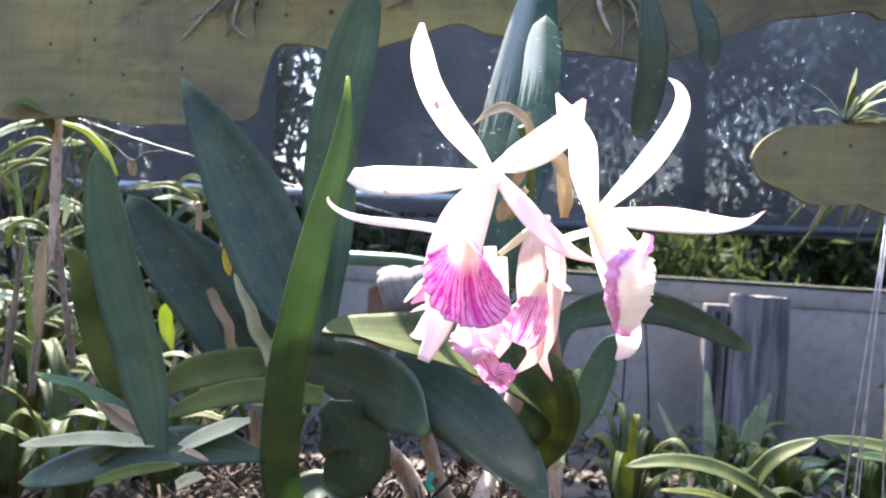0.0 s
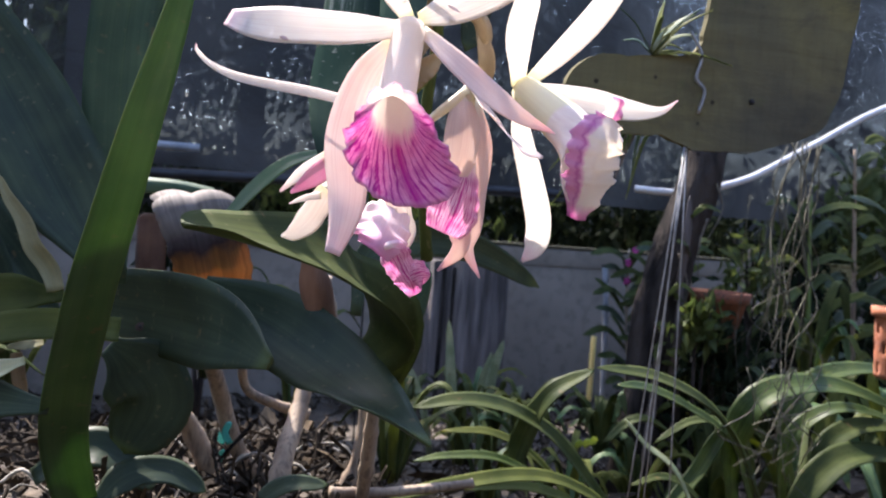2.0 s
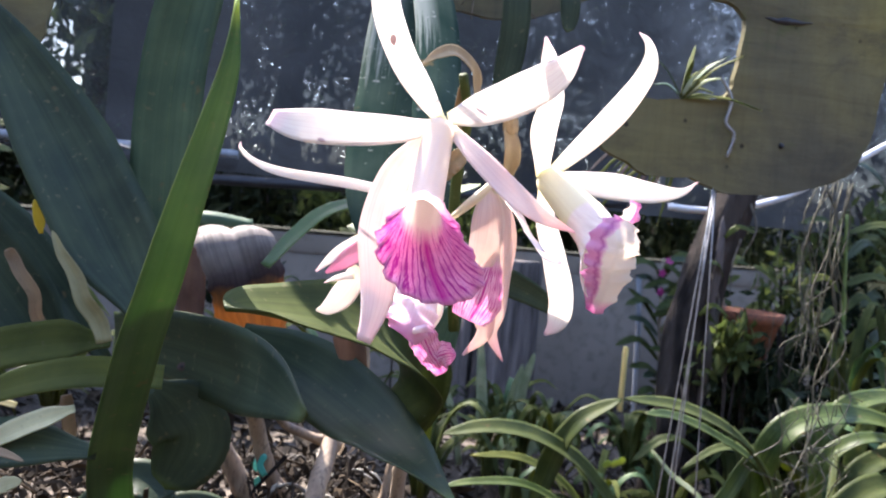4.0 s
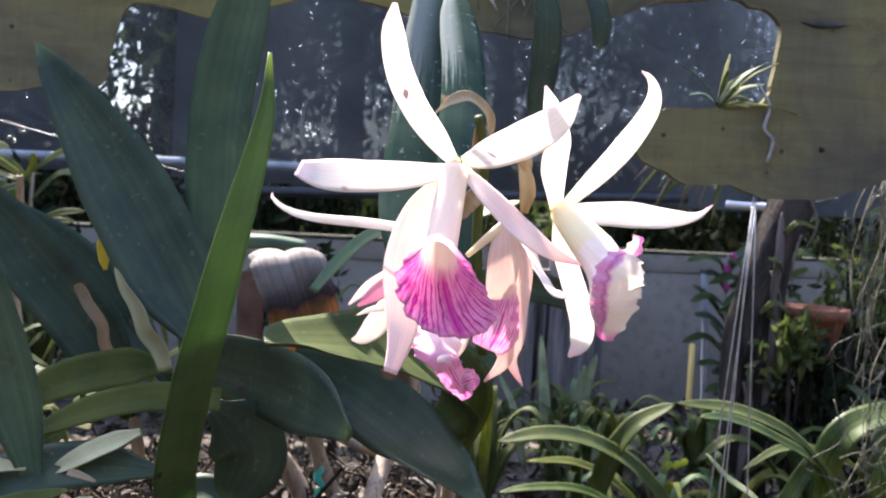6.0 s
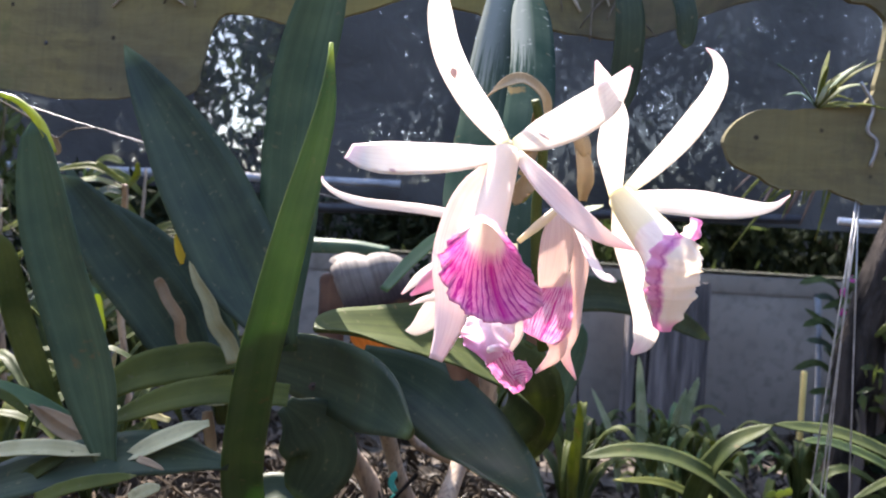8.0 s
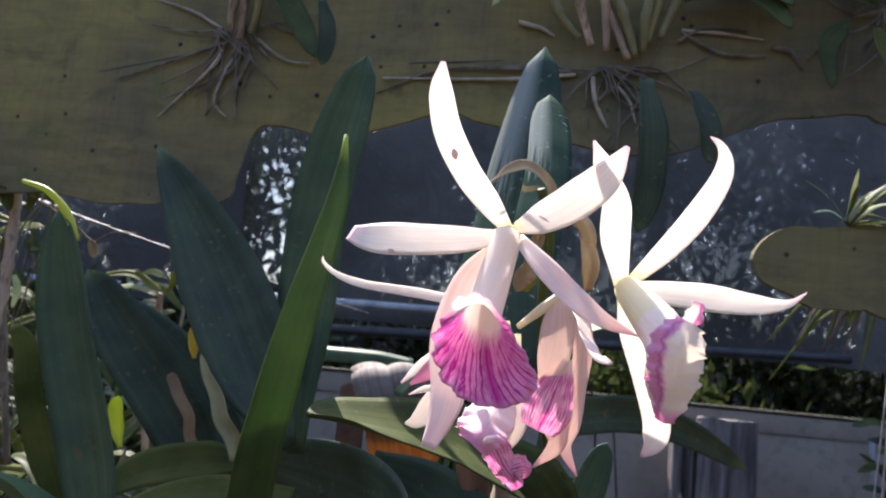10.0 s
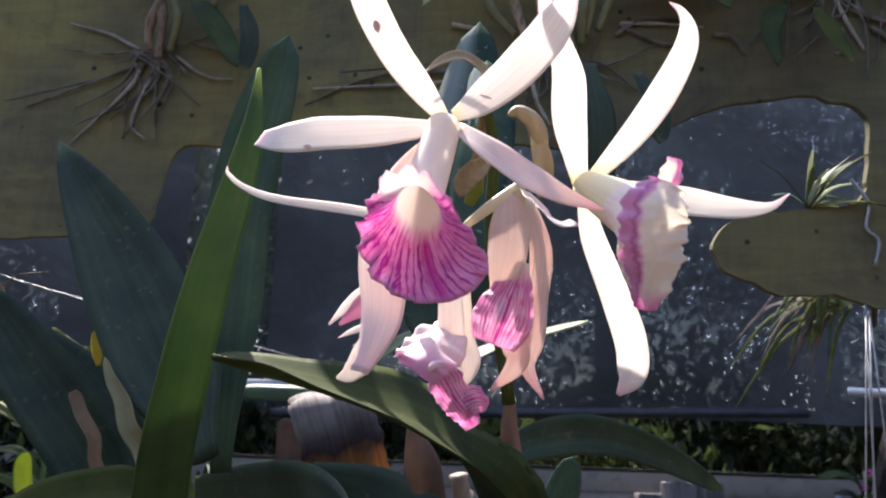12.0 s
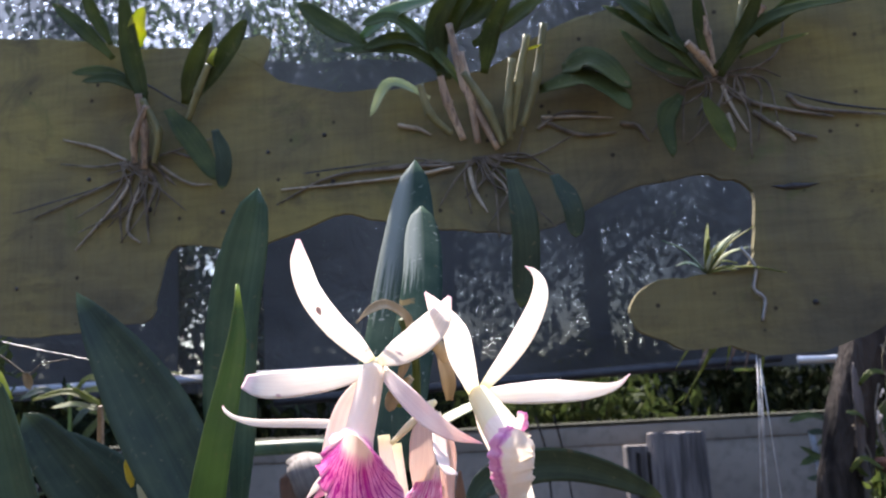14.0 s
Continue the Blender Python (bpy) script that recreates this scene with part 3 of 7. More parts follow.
def blade_bm(pts, width, face=(0, -1, 0.15), base=0.5, rise=0.35, fall=0.6, power=2.2, tipw=0.0, fold=0.25, thick=0.0012, n=22, m=8, ripple=0.0, waves=5, twist=0.0, jag=0.0, lobes=0.0, point=0.5, seed=0, bm=None, widths=None):
    """A leaf or petal along a line. width: its greatest width. face: the way its upper side looks (or two, first and last).
    base, rise, fall, power, tipw shape its outline; fold: how deep its channel is; ripple: wavy margins;
    widths: shares of the width from foot to tip, in place of the outline's numbers."""
    bm = bm or bmesh.new()
    shares = [max(0.02, q.x) for q in spline([(a, 0, 0) for a in widths], n)] if widths else None
    uv = bm.loops.layers.uv.verify()
    line = spline(pts, n)
    f0, f1 = (face if isinstance(face[0], (tuple, list, Vector)) else (face, face))
    f0, f1 = Vector(f0), Vector(f1)
    rng = random.Random(seed + 7)
    ph = rng.random() * 6.28
    grid = []
    for k, c in enumerate(line):
        u = k / n
        t = (line[min(k + 1, n)] - line[max(k - 1, 0)]).normalized()
        f = f0.lerp(f1, u)
        side = t.cross(f)
        side = side.normalized() if side.length > 1e-6 else Vector((1, 0, 0))
        nor = side.cross(t).normalized()
        if twist:
            q = Matrix.Rotation(twist * u, 3, t)
            side, nor = q @ side, q @ nor
        r = min(1.0, u / max(rise, 1e-3))
        w = base + (1 - base) * (r * r * (3 - 2 * r))
        if u > fall:
            g = (u - fall) / (1 - fall)
            w *= tipw + (1 - tipw) * max(0.0, 1 - g ** power) ** point if power > 0 else 1
        if shares:
            w = shares[k]
        w = max(w * width / 2, 0.0002)
        w *= 1 + 0.035 * noise.noise(Vector((u * 6, seed * 3.1, 0))) + jag * noise.noise(Vector((u * 19, seed * 1.7, 5)))
        row = []
        for j in range(m + 1):
            v = 2 * j / m - 1
            wob = ripple * width * math.sin(u * waves * 6.28 + ph + (0 if v > 0 else 1.7)) * abs(v) ** 2
            low = -fold * w * (1 - (0.55 * abs(v) + 0.45 * v * v)) + fold * w * 0.45 + lobes * w * math.sin(math.pi * abs(v)) ** 0.8
            sag = 0.012 * width * noise.noise(Vector((u * 5 + seed, v * 1.5, 2.0)))
            row.append((c + side * (w * v) + nor * (low + wob + sag), nor, v, u))
        grid.append(row)
    top, bot = [], []
    for row in grid:
        top.append([bm.verts.new(p + nn * (thick * 0.5 * (1 - 0.7 * v * v))) for p, nn, v, u in row])
        bot.append([bm.verts.new(p - nn * (thick * 0.5 * (1 - 0.7 * v * v))) for p, nn, v, u in row])

    def quad(a, b, c, d, uvs):
        fc = bm.faces.new((a, b, c, d))
        for lp, q in zip(fc.loops, uvs):
            lp[uv].uv = q
    for k in range(n):
        for j in range(m):
            q = [((j + x) / m, (k + y) / n) for x, y in ((0, 0), (1, 0), (1, 1), (0, 1))]
            quad(top[k][j], top[k][j + 1], top[k + 1][j + 1], top[k + 1][j], q)
            quad(bot[k][j + 1], bot[k][j], bot[k + 1][j], bot[k + 1][j + 1], [q[1], q[0], q[3], q[2]])
        for j in (0, m):
            q = [(j / m, k / n), (j / m, k / n), (j / m, (k + 1) / n), (j / m, (k + 1) / n)]
            quad(top[k][j], bot[k][j], bot[k + 1][j], top[k + 1][j], q)
    for k in (0, n):
        for j in range(m):
            q = [(j / m, k / n), ((j + 1) / m, k / n), ((j + 1) / m, k / n), (j / m, k / n)]
            quad(top[k][j], top[k][j + 1], bot[k][j + 1], bot[k][j], q)
    return bm


def leaf(name, parent, pts, width, mat=None, label="", **kw):
    kw.setdefault("seed", int(abs(pts[0][0]) * 1000 + abs(pts[-1][2]) * 100))
    return under(finish(name, blade_bm(pts, width, **kw), mat or LEAF, None, label), parent)


def tube_bm(pts, radii, sides=8, n=16, bm=None, knots=0.0, seed=0, wobble=0.0):
    """A round rod along a line, its radius running through the given ones, closed at both ends."""
    bm = bm or bmesh.new()
    line = spline(pts, n)
    radii = list(radii) if isinstance(radii, (list, tuple)) else [radii, radii]
    rings = []
    up = Vector((0.3, 0.5, 0.81))
    for k, c in enumerate(line):
        t = (line[min(k + 1, n)] - line[max(k - 1, 0)]).normalized()
        a = t.cross(up)
        a = a.normalized() if a.length > 1e-4 else t.orthogonal().normalized()
        b = t.cross(a)
        f = k / n * (len(radii) - 1)
        i = min(int(f), len(radii) - 2)
        r = radii[i] * (1 - (f - i)) + radii[i + 1] * (f - i)
        if knots:
            r *= 1 + 0.22 * max(0.0, math.cos(k / n * knots * 6.28)) ** 8
        ring = []
        for s in range(sides):
            q = s / sides * 6.2832
            rr = r * (1 + wobble * noise.noise(Vector((math.cos(q) * 2, math.sin(q) * 2 + seed, k / n * 6))))
            ring.append(bm.verts.new(c + (a * math.cos(q) + b * math.sin(q)) * rr))
        rings.append(ring)
    for k in range(n):
        for s in range(sides):
            bm.faces.new((rings[k][s], rings[k][(s + 1) % sides], rings[k + 1][(s + 1) % sides], rings[k + 1][s]))
    bm.faces.new(rings[0][::-1])
    bm.faces.new(rings[-1])
    return bm


def rod(name, parent, pts, radii, mat, label="", **kw):
    ob = finish(name, tube_bm(pts, radii, **kw), mat, None, label)
    return under(ob, parent) if parent else ob


def box_bm(lo, hi, bevel=0.0, bm=None):
    bm = bm or bmesh.new()
    lo, hi = Vector(lo), Vector(hi)
    made = bmesh.ops.create_cube(bm, size=1.0, matrix=Matrix.Translation((lo + hi) / 2) @ Matrix.Diagonal((*(hi - lo), 1)))
    if bevel:
        es = list({e for v in made["verts"] for e in v.link_edges})
        bmesh.ops.bevel(bm, geom=es, offset=bevel, segments=2, affect="EDGES", profile=0.5)
    return bm


def lathe_bm(profile, at, sides=28):
    """A turned form about the upright line through at; profile: rows of radius and height."""
    bm = bmesh.new()
    rings = []
    for r, z in profile:
        rings.append([bm.verts.new(Vector(at) + Vector((r * math.cos(s / sides * 6.2832), r * math.sin(s / sides * 6.2832), z))) for s in range(sides)])
    for a, b in zip(rings, rings[1:]):
        for s in range(sides):
            bm.faces.new((a[s], a[(s + 1) % sides], b[(s + 1) % sides], b[s]))
    return bm


def thicken(bm, depth):
    """Give an open sheet a second side and a rim."""
    uv = bm.loops.layers.uv.verify()
    bm.normal_update()
    twin = {v: v.co - v.normal * depth for v in bm.verts}
    faces, rim = list(bm.faces), [e for e in bm.edges if len(e.link_faces) == 1]
    made = {v: bm.verts.new(p) for v, p in twin.items()}
    for f in faces:
        g = bm.faces.new([made[v] for v in reversed(f.verts)])
        for lp, src in zip(g.loops, reversed(list(f.loops))):
            lp[uv].uv = src[uv].uv
    for e in rim:
        a, c = e.verts
        lp0 = e.link_loops[0]
        g = bm.faces.new((a, c, made[c], made[a]))
        for lp in g.loops:
            lp[uv].uv = lp0[uv].uv
    return bm


def trumpet_bm(foot, mouth, centre, right, down, rim, tube=(0.0042, 0.0064), frill=11, ruffle=0.0010, reach=0.6, seed=0):
    """An orchid lip: a tube from foot to mouth whose end flares to a frilled rim. rim: rows of turn in degrees (0 at the tube's
    front seam, 180 at the end of the apron), then millimetres to the right, down and forward from the rim's centre."""
    bm = bmesh.new()
    uv = bm.loops.layers.uv.verify()
    foot, mouth, centre = Vector(foot), Vector(mouth), Vector(centre)
    R, D = Vector(right).normalized(), Vector(down).normalized()
    N = D.cross(R).normalized() * -1
    if N.y > 0:
        N = -N
    a = (mouth - foot).normalized()
    d = (N - a * N.dot(a)).normalized()
    r = (R - a * R.dot(a) - d * R.dot(d)).normalized()
    S0, S1, F = 10, 22, 84
    rows = [[] for _ in range(S0 + S1 + 1)]
    angs = [q[0] for q in rim] + [360]
    vals = [Vector(q[1:]) for q in rim] + [Vector(rim[0][1:])]
    for j in range(F + 1):
        deg = 360 * j / F
        i = max(k for k in range(len(angs) - 1) if angs[k] <= deg + 1e-6)
        i = min(i, len(angs) - 2)
        f = (deg - angs[i]) / (angs[i + 1] - angs[i])
        n = len(vals) - 1
        p0, p1, p2, p3 = vals[(i - 1) % n], vals[i], vals[i + 1], vals[(i + 2) % n]
        e = 0.5 * (2 * p1 + (p2 - p0) * f + (2 * p0 - 5 * p1 + 4 * p2 - p3) * f * f + (3 * p1 - p0 - 3 * p2 + p3) * f ** 3)
        q = radians(deg)
        edge = centre + (R * e.x + D * e.y + N * e.z) * 0.001
        out = d * math.cos(q) + r * math.sin(q)
        for k in range(S0):
            u = k / S0
            rad = tube[0] + (tube[1] - tube[0]) * u ** 0.8
            rows[k].append(bm.verts.new(foot.lerp(mouth, u) + out * rad))
        start = mouth + out * tube[1]
        ctrl = start + a * ((edge - start).length * reach)
        for k in range(S1 + 1):
            u = k / S1
            p = start * (1 - u) ** 2 + ctrl * 2 * u * (1 - u) + edge * u * u
            w = max(0.0, (u - 0.45) / 0.55) ** 1.6
            wave = math.sin(frill * q + seed) + 0.6 * math.sin(2.3 * frill * q + 1.7 * seed + 1) + 0.5 * noise.noise(Vector((math.cos(q) * 6, math.sin(q) * 6, seed)))
            p = p + (N * 0.9 + out * 0.45) * (ruffle * (1 + 0.35 * max(0.0, math.cos(q))) * w * wave)
            rows[S0 + k].append(bm.verts.new(p))
    for i in range(S0 + S1):
        for j in range(F):
            fc = bm.faces.new((rows[i][j], rows[i][j + 1], rows[i + 1][j + 1], rows[i + 1][j]))
            for lp, (x, y) in zip(fc.loops, ((0, 0), (1, 0), (1, 1), (0, 1))):
                lp[uv].uv = ((j + x) / F, max(0.0, (i + y - S0) / S1))
    bmesh.ops.remove_doubles(bm, verts=bm.verts, dist=1e-6)
    return thicken(bm, 0.0004)


# ---- ground ----
def ground_height(x, y):
    a, b = min(1.0, max(0.0, (y - 0.85) / 0.9)), min(1.0, max(0.0, (y - 1.75) / 0.9))
    h = 0.83 - 0.34 * a * (0.4 + 0.6 * a) - 0.10 * b
    e = min(1.0, max(0.0, (x - 0.10) / 0.16)) * min(1.0, max(0.0, (y - 0.3) / 0.3)) * (1 - a)
    w = min(1.0, max(0.0, (-x - 0.22) / 0.2)) * min(1.0, max(0.0, (y - 0.3) / 0.3)) * (1 - a)
    h -= 0.24 * e * e * (3 - 2 * e) + 0.12 * w
    return h + 0.02 * noise.noise(Vector((x * 3, y * 3, 0))) + 0.008 * noise.noise(Vector((x * 14, y * 14, 3)))


def ground_sheet():
    bm = bmesh.new()
    xs = [-400, -80, -20, -8] + [-4 + 0.08 * i for i in range(101)] + [8, 20, 80, 400]
    ys = [-400, -80, -20, -6, -2] + [-0.8 + 0.08 * i for i in range(70)] + [6, 8, 12, 20, 60, 400]
    g = [[bm.verts.new((x, y, ground_height(x, y))) for x in xs] for y in ys]
    for a, b in zip(g, g[1:]):
        for i in range(len(xs) - 1):
            bm.faces.new((a[i], a[i + 1], b[i + 1], b[i]))
    return tagged(finish("ground", bm, GROUND), "dark soil and litter between the potted orchids", "ground", kind="structure")


ground_sheet()


# ---- wall, rails, shade cloth ----
def low_wall():
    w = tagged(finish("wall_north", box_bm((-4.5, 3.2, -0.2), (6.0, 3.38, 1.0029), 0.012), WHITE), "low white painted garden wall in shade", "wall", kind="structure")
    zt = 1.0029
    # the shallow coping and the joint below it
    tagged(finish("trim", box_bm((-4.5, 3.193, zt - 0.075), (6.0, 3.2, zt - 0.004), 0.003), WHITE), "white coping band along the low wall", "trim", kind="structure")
    # thin dark strip added on top, its colour stands in for shade
    tagged(finish("trim", box_bm((-4.5, 3.188, zt + 0.0005), (6.0, 3.392, zt + 0.008), 0.002), SHADE_CAP), "added dark strip for shade along the top of the low wall", "trim", kind="structure")
    return w


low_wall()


def stump_post():
    """A thick split trunk standing before the wall, deeply grooved."""
    lo, hi = (1.0019, 2.9000, 0.4569), (1.2104, 2.9000, 0.9716)
    cx, r, h = (lo[0] + hi[0]) / 2, (hi[0] - lo[0]) / 2, hi[2]
    bm = bmesh.new()
    n, sides = 26, 96
    rings = []
    for k in range(n + 1):
        z = 0.15 + (h - 0.15) * k / n
        ring = []
        for s in range(sides):
            q = s / sides * 6.2832
            groove = abs(math.sin(q * 17 + 1.5 * noise.noise(Vector((math.cos(q) * 3, math.sin(q) * 3, z * 2)))))
            rr = r * (0.93 + 0.07 * groove ** 0.5 + 0.06 * noise.noise(Vector((math.cos(q) * 2, math.sin(q) * 2, z * 1.5)))) * (1.06 - 0.06 * k / n)
            ring.append(bm.verts.new((cx + rr * math.cos(q), 2.95 + 0.75 * rr * math.sin(q), z + (0.012 * noise.noise(Vector((q * 3, 0, 1))) if k == n else 0))))
        rings.append(ring)
    for a, b in zip(rings, rings[1:]):
        for s in range(sides):
            bm.faces.new((a[s], a[(s + 1) % sides], b[(s + 1) % sides], b[s]))
    bm.faces.new(rings[-1])
    return tagged(finish("tree_stump", bm, BARK, smooth=False), "tall grey stump with grooved bark before the white wall", "stump")


stump_post()

fp = thing("fence_post", (0.9729, 2.9800, 0.7191), "dark weathered plank standing beside the stump", "post")
under(finish("plank", box_bm((0.9272, 2.96, 0.2), (1.0367, 3.02, 0.9336), 0.006), BARK, smooth=False), fp)
for k, dx in enumerate((0.03, 0.07)):
    under(finish("batten", box_bm((0.9272 + dx, 2.945, 0.25), (0.9272 + dx + 0.012, 2.9615, 0.9103), 0.002), TRUNK, smooth=False), fp)

tagged(rod("rail", None, [(-0.2936, 3.0000, 1.1457), (1.5473, 3.0000, 1.2204)], 0.018, BLACK), "black horizontal rail of the shade house", "rail", kind="structure")
tagged(rod("rail", None, [(-1.3547, 3.0000, 1.2180), (0.0939, 3.0000, 1.2483)], 0.014, GREY_PIPE), "grey metal rail of the shade house", "rail", kind="structure")


def shade_cloth(x0, x1, n, z0, z1, y=3.1, m=30, mat=None):
    bm = bmesh.new()
    g = []
    for j in range(m + 1):
        row = []
        for i in range(n + 1):
            x = x0 + (x1 - x0) * i / n
            z = z0 + (z1 - z0) * j / m
            row.append(bm.verts.new((x, y + 0.05 * noise.noise(Vector((x * 2.5, 0, z * 0.7))) + 0.02 * noise.noise(Vector((x * 7, 2, z * 3))), z)))
        g.append(row)
    for a, b in zip(g, g[1:]):
        for i in range(n):
            bm.faces.new((a[i], a[i + 1], b[i + 1], b[i]))
    return tagged(finish("shade_cloth", bm, mat or CLOTH), "black shade cloth with pinholes hung from the rail", "shade cloth", kind="structure")


CLOTH_FOOT = 1.1894
CLOTH_SEAM = 2.4329
shade_cloth(-0.3354, 4.2, 90, CLOTH_FOOT, CLOTH_SEAM)
shade_cloth(-4.2, -0.6426, 70, CLOTH_FOOT, CLOTH_SEAM)
shade_cloth(-0.6695, -0.3180, 16, CLOTH_FOOT, CLOTH_SEAM, 3.16, 30, THIN_CLOTH)
shade_cloth(0.35, 4.2, 70, CLOTH_SEAM, 2.95, 3.1, 12)
shade_cloth(-4.2, 0.35, 70, CLOTH_SEAM, 2.95, 3.1, 12, WORN_CLOTH)
# sheet added behind the hedge to hide the sky, not hung from the rail
shade_cloth(-5.0, 6.0, 90, 0.0, 1.37, 5.4, 12, SKY_BACKING)


def cloth_panel(name, corner, along, across, n, m, mat, label):
    """A slightly slack sheet of cloth spanned by two edges from a corner."""
    bm = bmesh.new()
    c, a, d = Vector(corner), Vector(along), Vector(across)
    nor = a.cross(d).normalized()
    g = [[bm.verts.new(c + a * (i / n) + d * (j / m) + nor * (0.04 * noise.noise(Vector((i * 0.3, j * 0.5, 0))))) for i in range(n + 1)] for j in range(m + 1)]
    for p, q in zip(g, g[1:]):
        for i in range(n):
            bm.faces.new((p[i], p[i + 1], q[i + 1], q[i]))
    return tagged(finish(name, bm, mat), label, "shade cloth", kind="structure")


# unseen sheets added overhead, behind the walker and on both sides to block light
cloth_panel("ceiling", (-0.4, 2.90, 2.93), (4.6, 0, 0), (0, 0.22, 0.05), 40, 8, BLOCK_CLOTH, "unseen black cloth with many holes, added overhead to block light")
cloth_panel("wall_south", (-4.2, -2.4, 0.5), (8.4, 0, 0), (0, 0, 2.4), 40, 12, CLOTH, "unseen black shade cloth added to block low sky light")
cloth_panel("wall_west", (-4.2, -2.4, 0.3), (0, 5.5, 0), (0, 0, 2.6), 30, 12, CLOTH, "unseen black shade cloth added to block low sky light")
cloth_panel("wall_east", (4.2, -2.4, 0.3), (0, 5.5, 0), (0, 0, 2.6), 30, 12, CLOTH, "unseen black shade cloth added to block low sky light")


# ---- trees behind ----
LEAVES = leaf_mat("tree_leaf", (0.035, 0.06, 0.035), (0.08, 0.11, 0.06), glow=0.3)


def crown_bm(centre, size, count, leaf_len, seed):
    rng = random.Random(seed)
    verts, faces = [], []
    clumps = [(Vector((rng.gauss(0, 0.45), rng.gauss(0, 0.45), rng.gauss(0, 0.45))), rng.uniform(0.12, 0.3)) for _ in range(26)]
    for _ in range(count):
        c, r = rng.choice(clumps)
        p = c + Vector((rng.gauss(0, r), rng.gauss(0, r), rng.gauss(0, r * 0.8)))
        p = Vector((p.x * size[0], p.y * size[1], p.z * size[2])) + Vector(centre)
        q = Euler((rng.uniform(0, 6.28), rng.uniform(0, 6.28), rng.uniform(0, 6.28))).to_matrix()
        ln = leaf_len * rng.uniform(0.6, 1.3)
        i = len(verts)
        verts += [p + q @ Vector(v) * ln for v in ((0, 0, 0), (0.45, 0.2, 0.05), (1, 0, 0), (0.45, -0.2, 0.05))]
        faces += [(i, i + 1, i + 2, i + 3)]
    me = bpy.data.meshes.new("crown")
    me.from_pydata(verts, [], faces)
    me.uv_layers.new(name="UVMap")
    me.materials.append(LEAVES)
    return me


def garden_tree(at, height, size, count, seed, leaf_len=0.13):
    t = thing("tree", at, "dark leafy tree against the sky behind the garden", "tree", "trees behind the wall")
    x, y, z = at
    rng = random.Random(seed)
    rod("trunk", t, [(x, y, z), (x + rng.uniform(-.2, .2), y, z + height * 0.5), (x + rng.uniform(-.3, .3), y, z + height)], [0.16, 0.11, 0.05], TRUNK, sides=10, wobble=0.2)
    for k in range(5):
        q = rng.uniform(0, 6.28)
        h = height * rng.uniform(0.45, 0.9)
        rod("limb", t, [(x, y, z + h), (x + math.cos(q) * size[0] * 0.4, y + math.sin(q) * 0.4, z + h + 0.5), (x + math.cos(q) * size[0] * 0.75, y + math.sin(q) * 0.8, z + h + 0.8)], [0.05, 0.03, 0.01], TRUNK, sides=6)
    ob = new("crown", crown_bm((x, y, z + height * 0.72), size, count, leaf_len, seed))
    under(ob, t)
    return t


for k, (x, y, h, sx, sz, cnt) in enumerate([(-2.6, 8.0, 4.2, 1.5, 2.0, 6500), (-0.9, 9.0, 5.0, 1.6, 2.4, 7000), (-0.55, 6.2, 3.0, 0.8, 1.5, 3600), (-1.9, 6.8, 3.2, 0.8, 1.5, 3600), (0.9, 8.5, 4.6, 1.6, 2.2, 8000), (2.8, 9.5, 4.8, 1.8, 2.3, 8000), (4.9, 9.0, 4.4, 1.8, 2.2, 4000), (-4.6, 9.0, 4.4, 1.8, 2.2, 4000)]):
    garden_tree((x, y, 0.33), h, (sx, 1.2, sz), cnt, 40 + k)


def hedge():
    """Shrubs close behind the wall, lit from behind; leaf colours carry shade and light."""
    rng = random.Random(11)
    for k in range(13):
        x = -4.0 + 0.72 * k + rng.uniform(-.1, .1)
        at = (x, 4.3 + rng.uniform(-.25, .35), 0.3)
        t = thing("shrub", at, "dense green shrub behind the low wall", "shrub", "shrubs behind the wall")
        for j in range(4):
            q = rng.uniform(0, 6.28)
            rod("stem", t, [at, (at[0] + 0.15 * math.cos(q), at[1] + 0.1 * math.sin(q), 0.7), (at[0] + 0.3 * math.cos(q), at[1] + 0.2 * math.sin(q), 1.15)], [0.015, 0.01, 0.004], TRUNK, sides=5, n=6)
        me = crown_bm((at[0], at[1], 0.92), (0.62, 0.45, 0.58), 2300, 0.10, 300 + k)
        me.materials[0] = LIT_SHRUB if k in (7,) else SHADE_LEAVES
        under(new("foliage", me), t)


# shade put into the near-black leaves, sunlight into the one brighter shrub
SHADE_LEAVES = leaf_mat("shade_leaf", (0.006, 0.010, 0.006), (0.018, 0.025, 0.013), glow=0.06, rough=0.8, gloss=0.03)
LIT_SHRUB = leaf_mat("lit_shrub_leaf", (0.020, 0.034, 0.013), (0.056, 0.070, 0.026), glow=0.25, rough=0.7, gloss=0.06)
hedge()


# ---- the slab with mounted plants ----
def slab_y(x):
    return 0.84 - 0.28 * x


def slab_outline():
    return [(-0.648, 1.599), (-0.355, 1.553), (-0.171, 1.516), (-0.081, 1.516), (-0.076, 1.476), (0.022, 1.442), (0.151, 1.454), (0.232, 1.493), (0.397, 1.519),
            (0.520, 1.506), (0.556, 1.430), (0.548, 1.360), (0.524, 1.302), (0.520, 1.274), (0.518, 1.243), (0.515, 1.212), (0.507, 1.188), (0.498, 1.170), (0.480, 1.157), (0.453, 1.148), (0.418, 1.144), (0.350, 1.151), (0.287, 1.169), (0.271, 1.192), (0.291, 1.215), (0.342, 1.221),
            (0.380, 1.228), (0.389, 1.270), (0.376, 1.312), (0.284, 1.314), (0.207, 1.281), (0.141, 1.281), (0.052, 1.295), (-0.006, 1.312), (-0.102, 1.284), (-0.189, 1.288),
            (-0.207, 1.219), (-0.264, 1.211), (-0.382, 1.212), (-0.630, 1.248)]


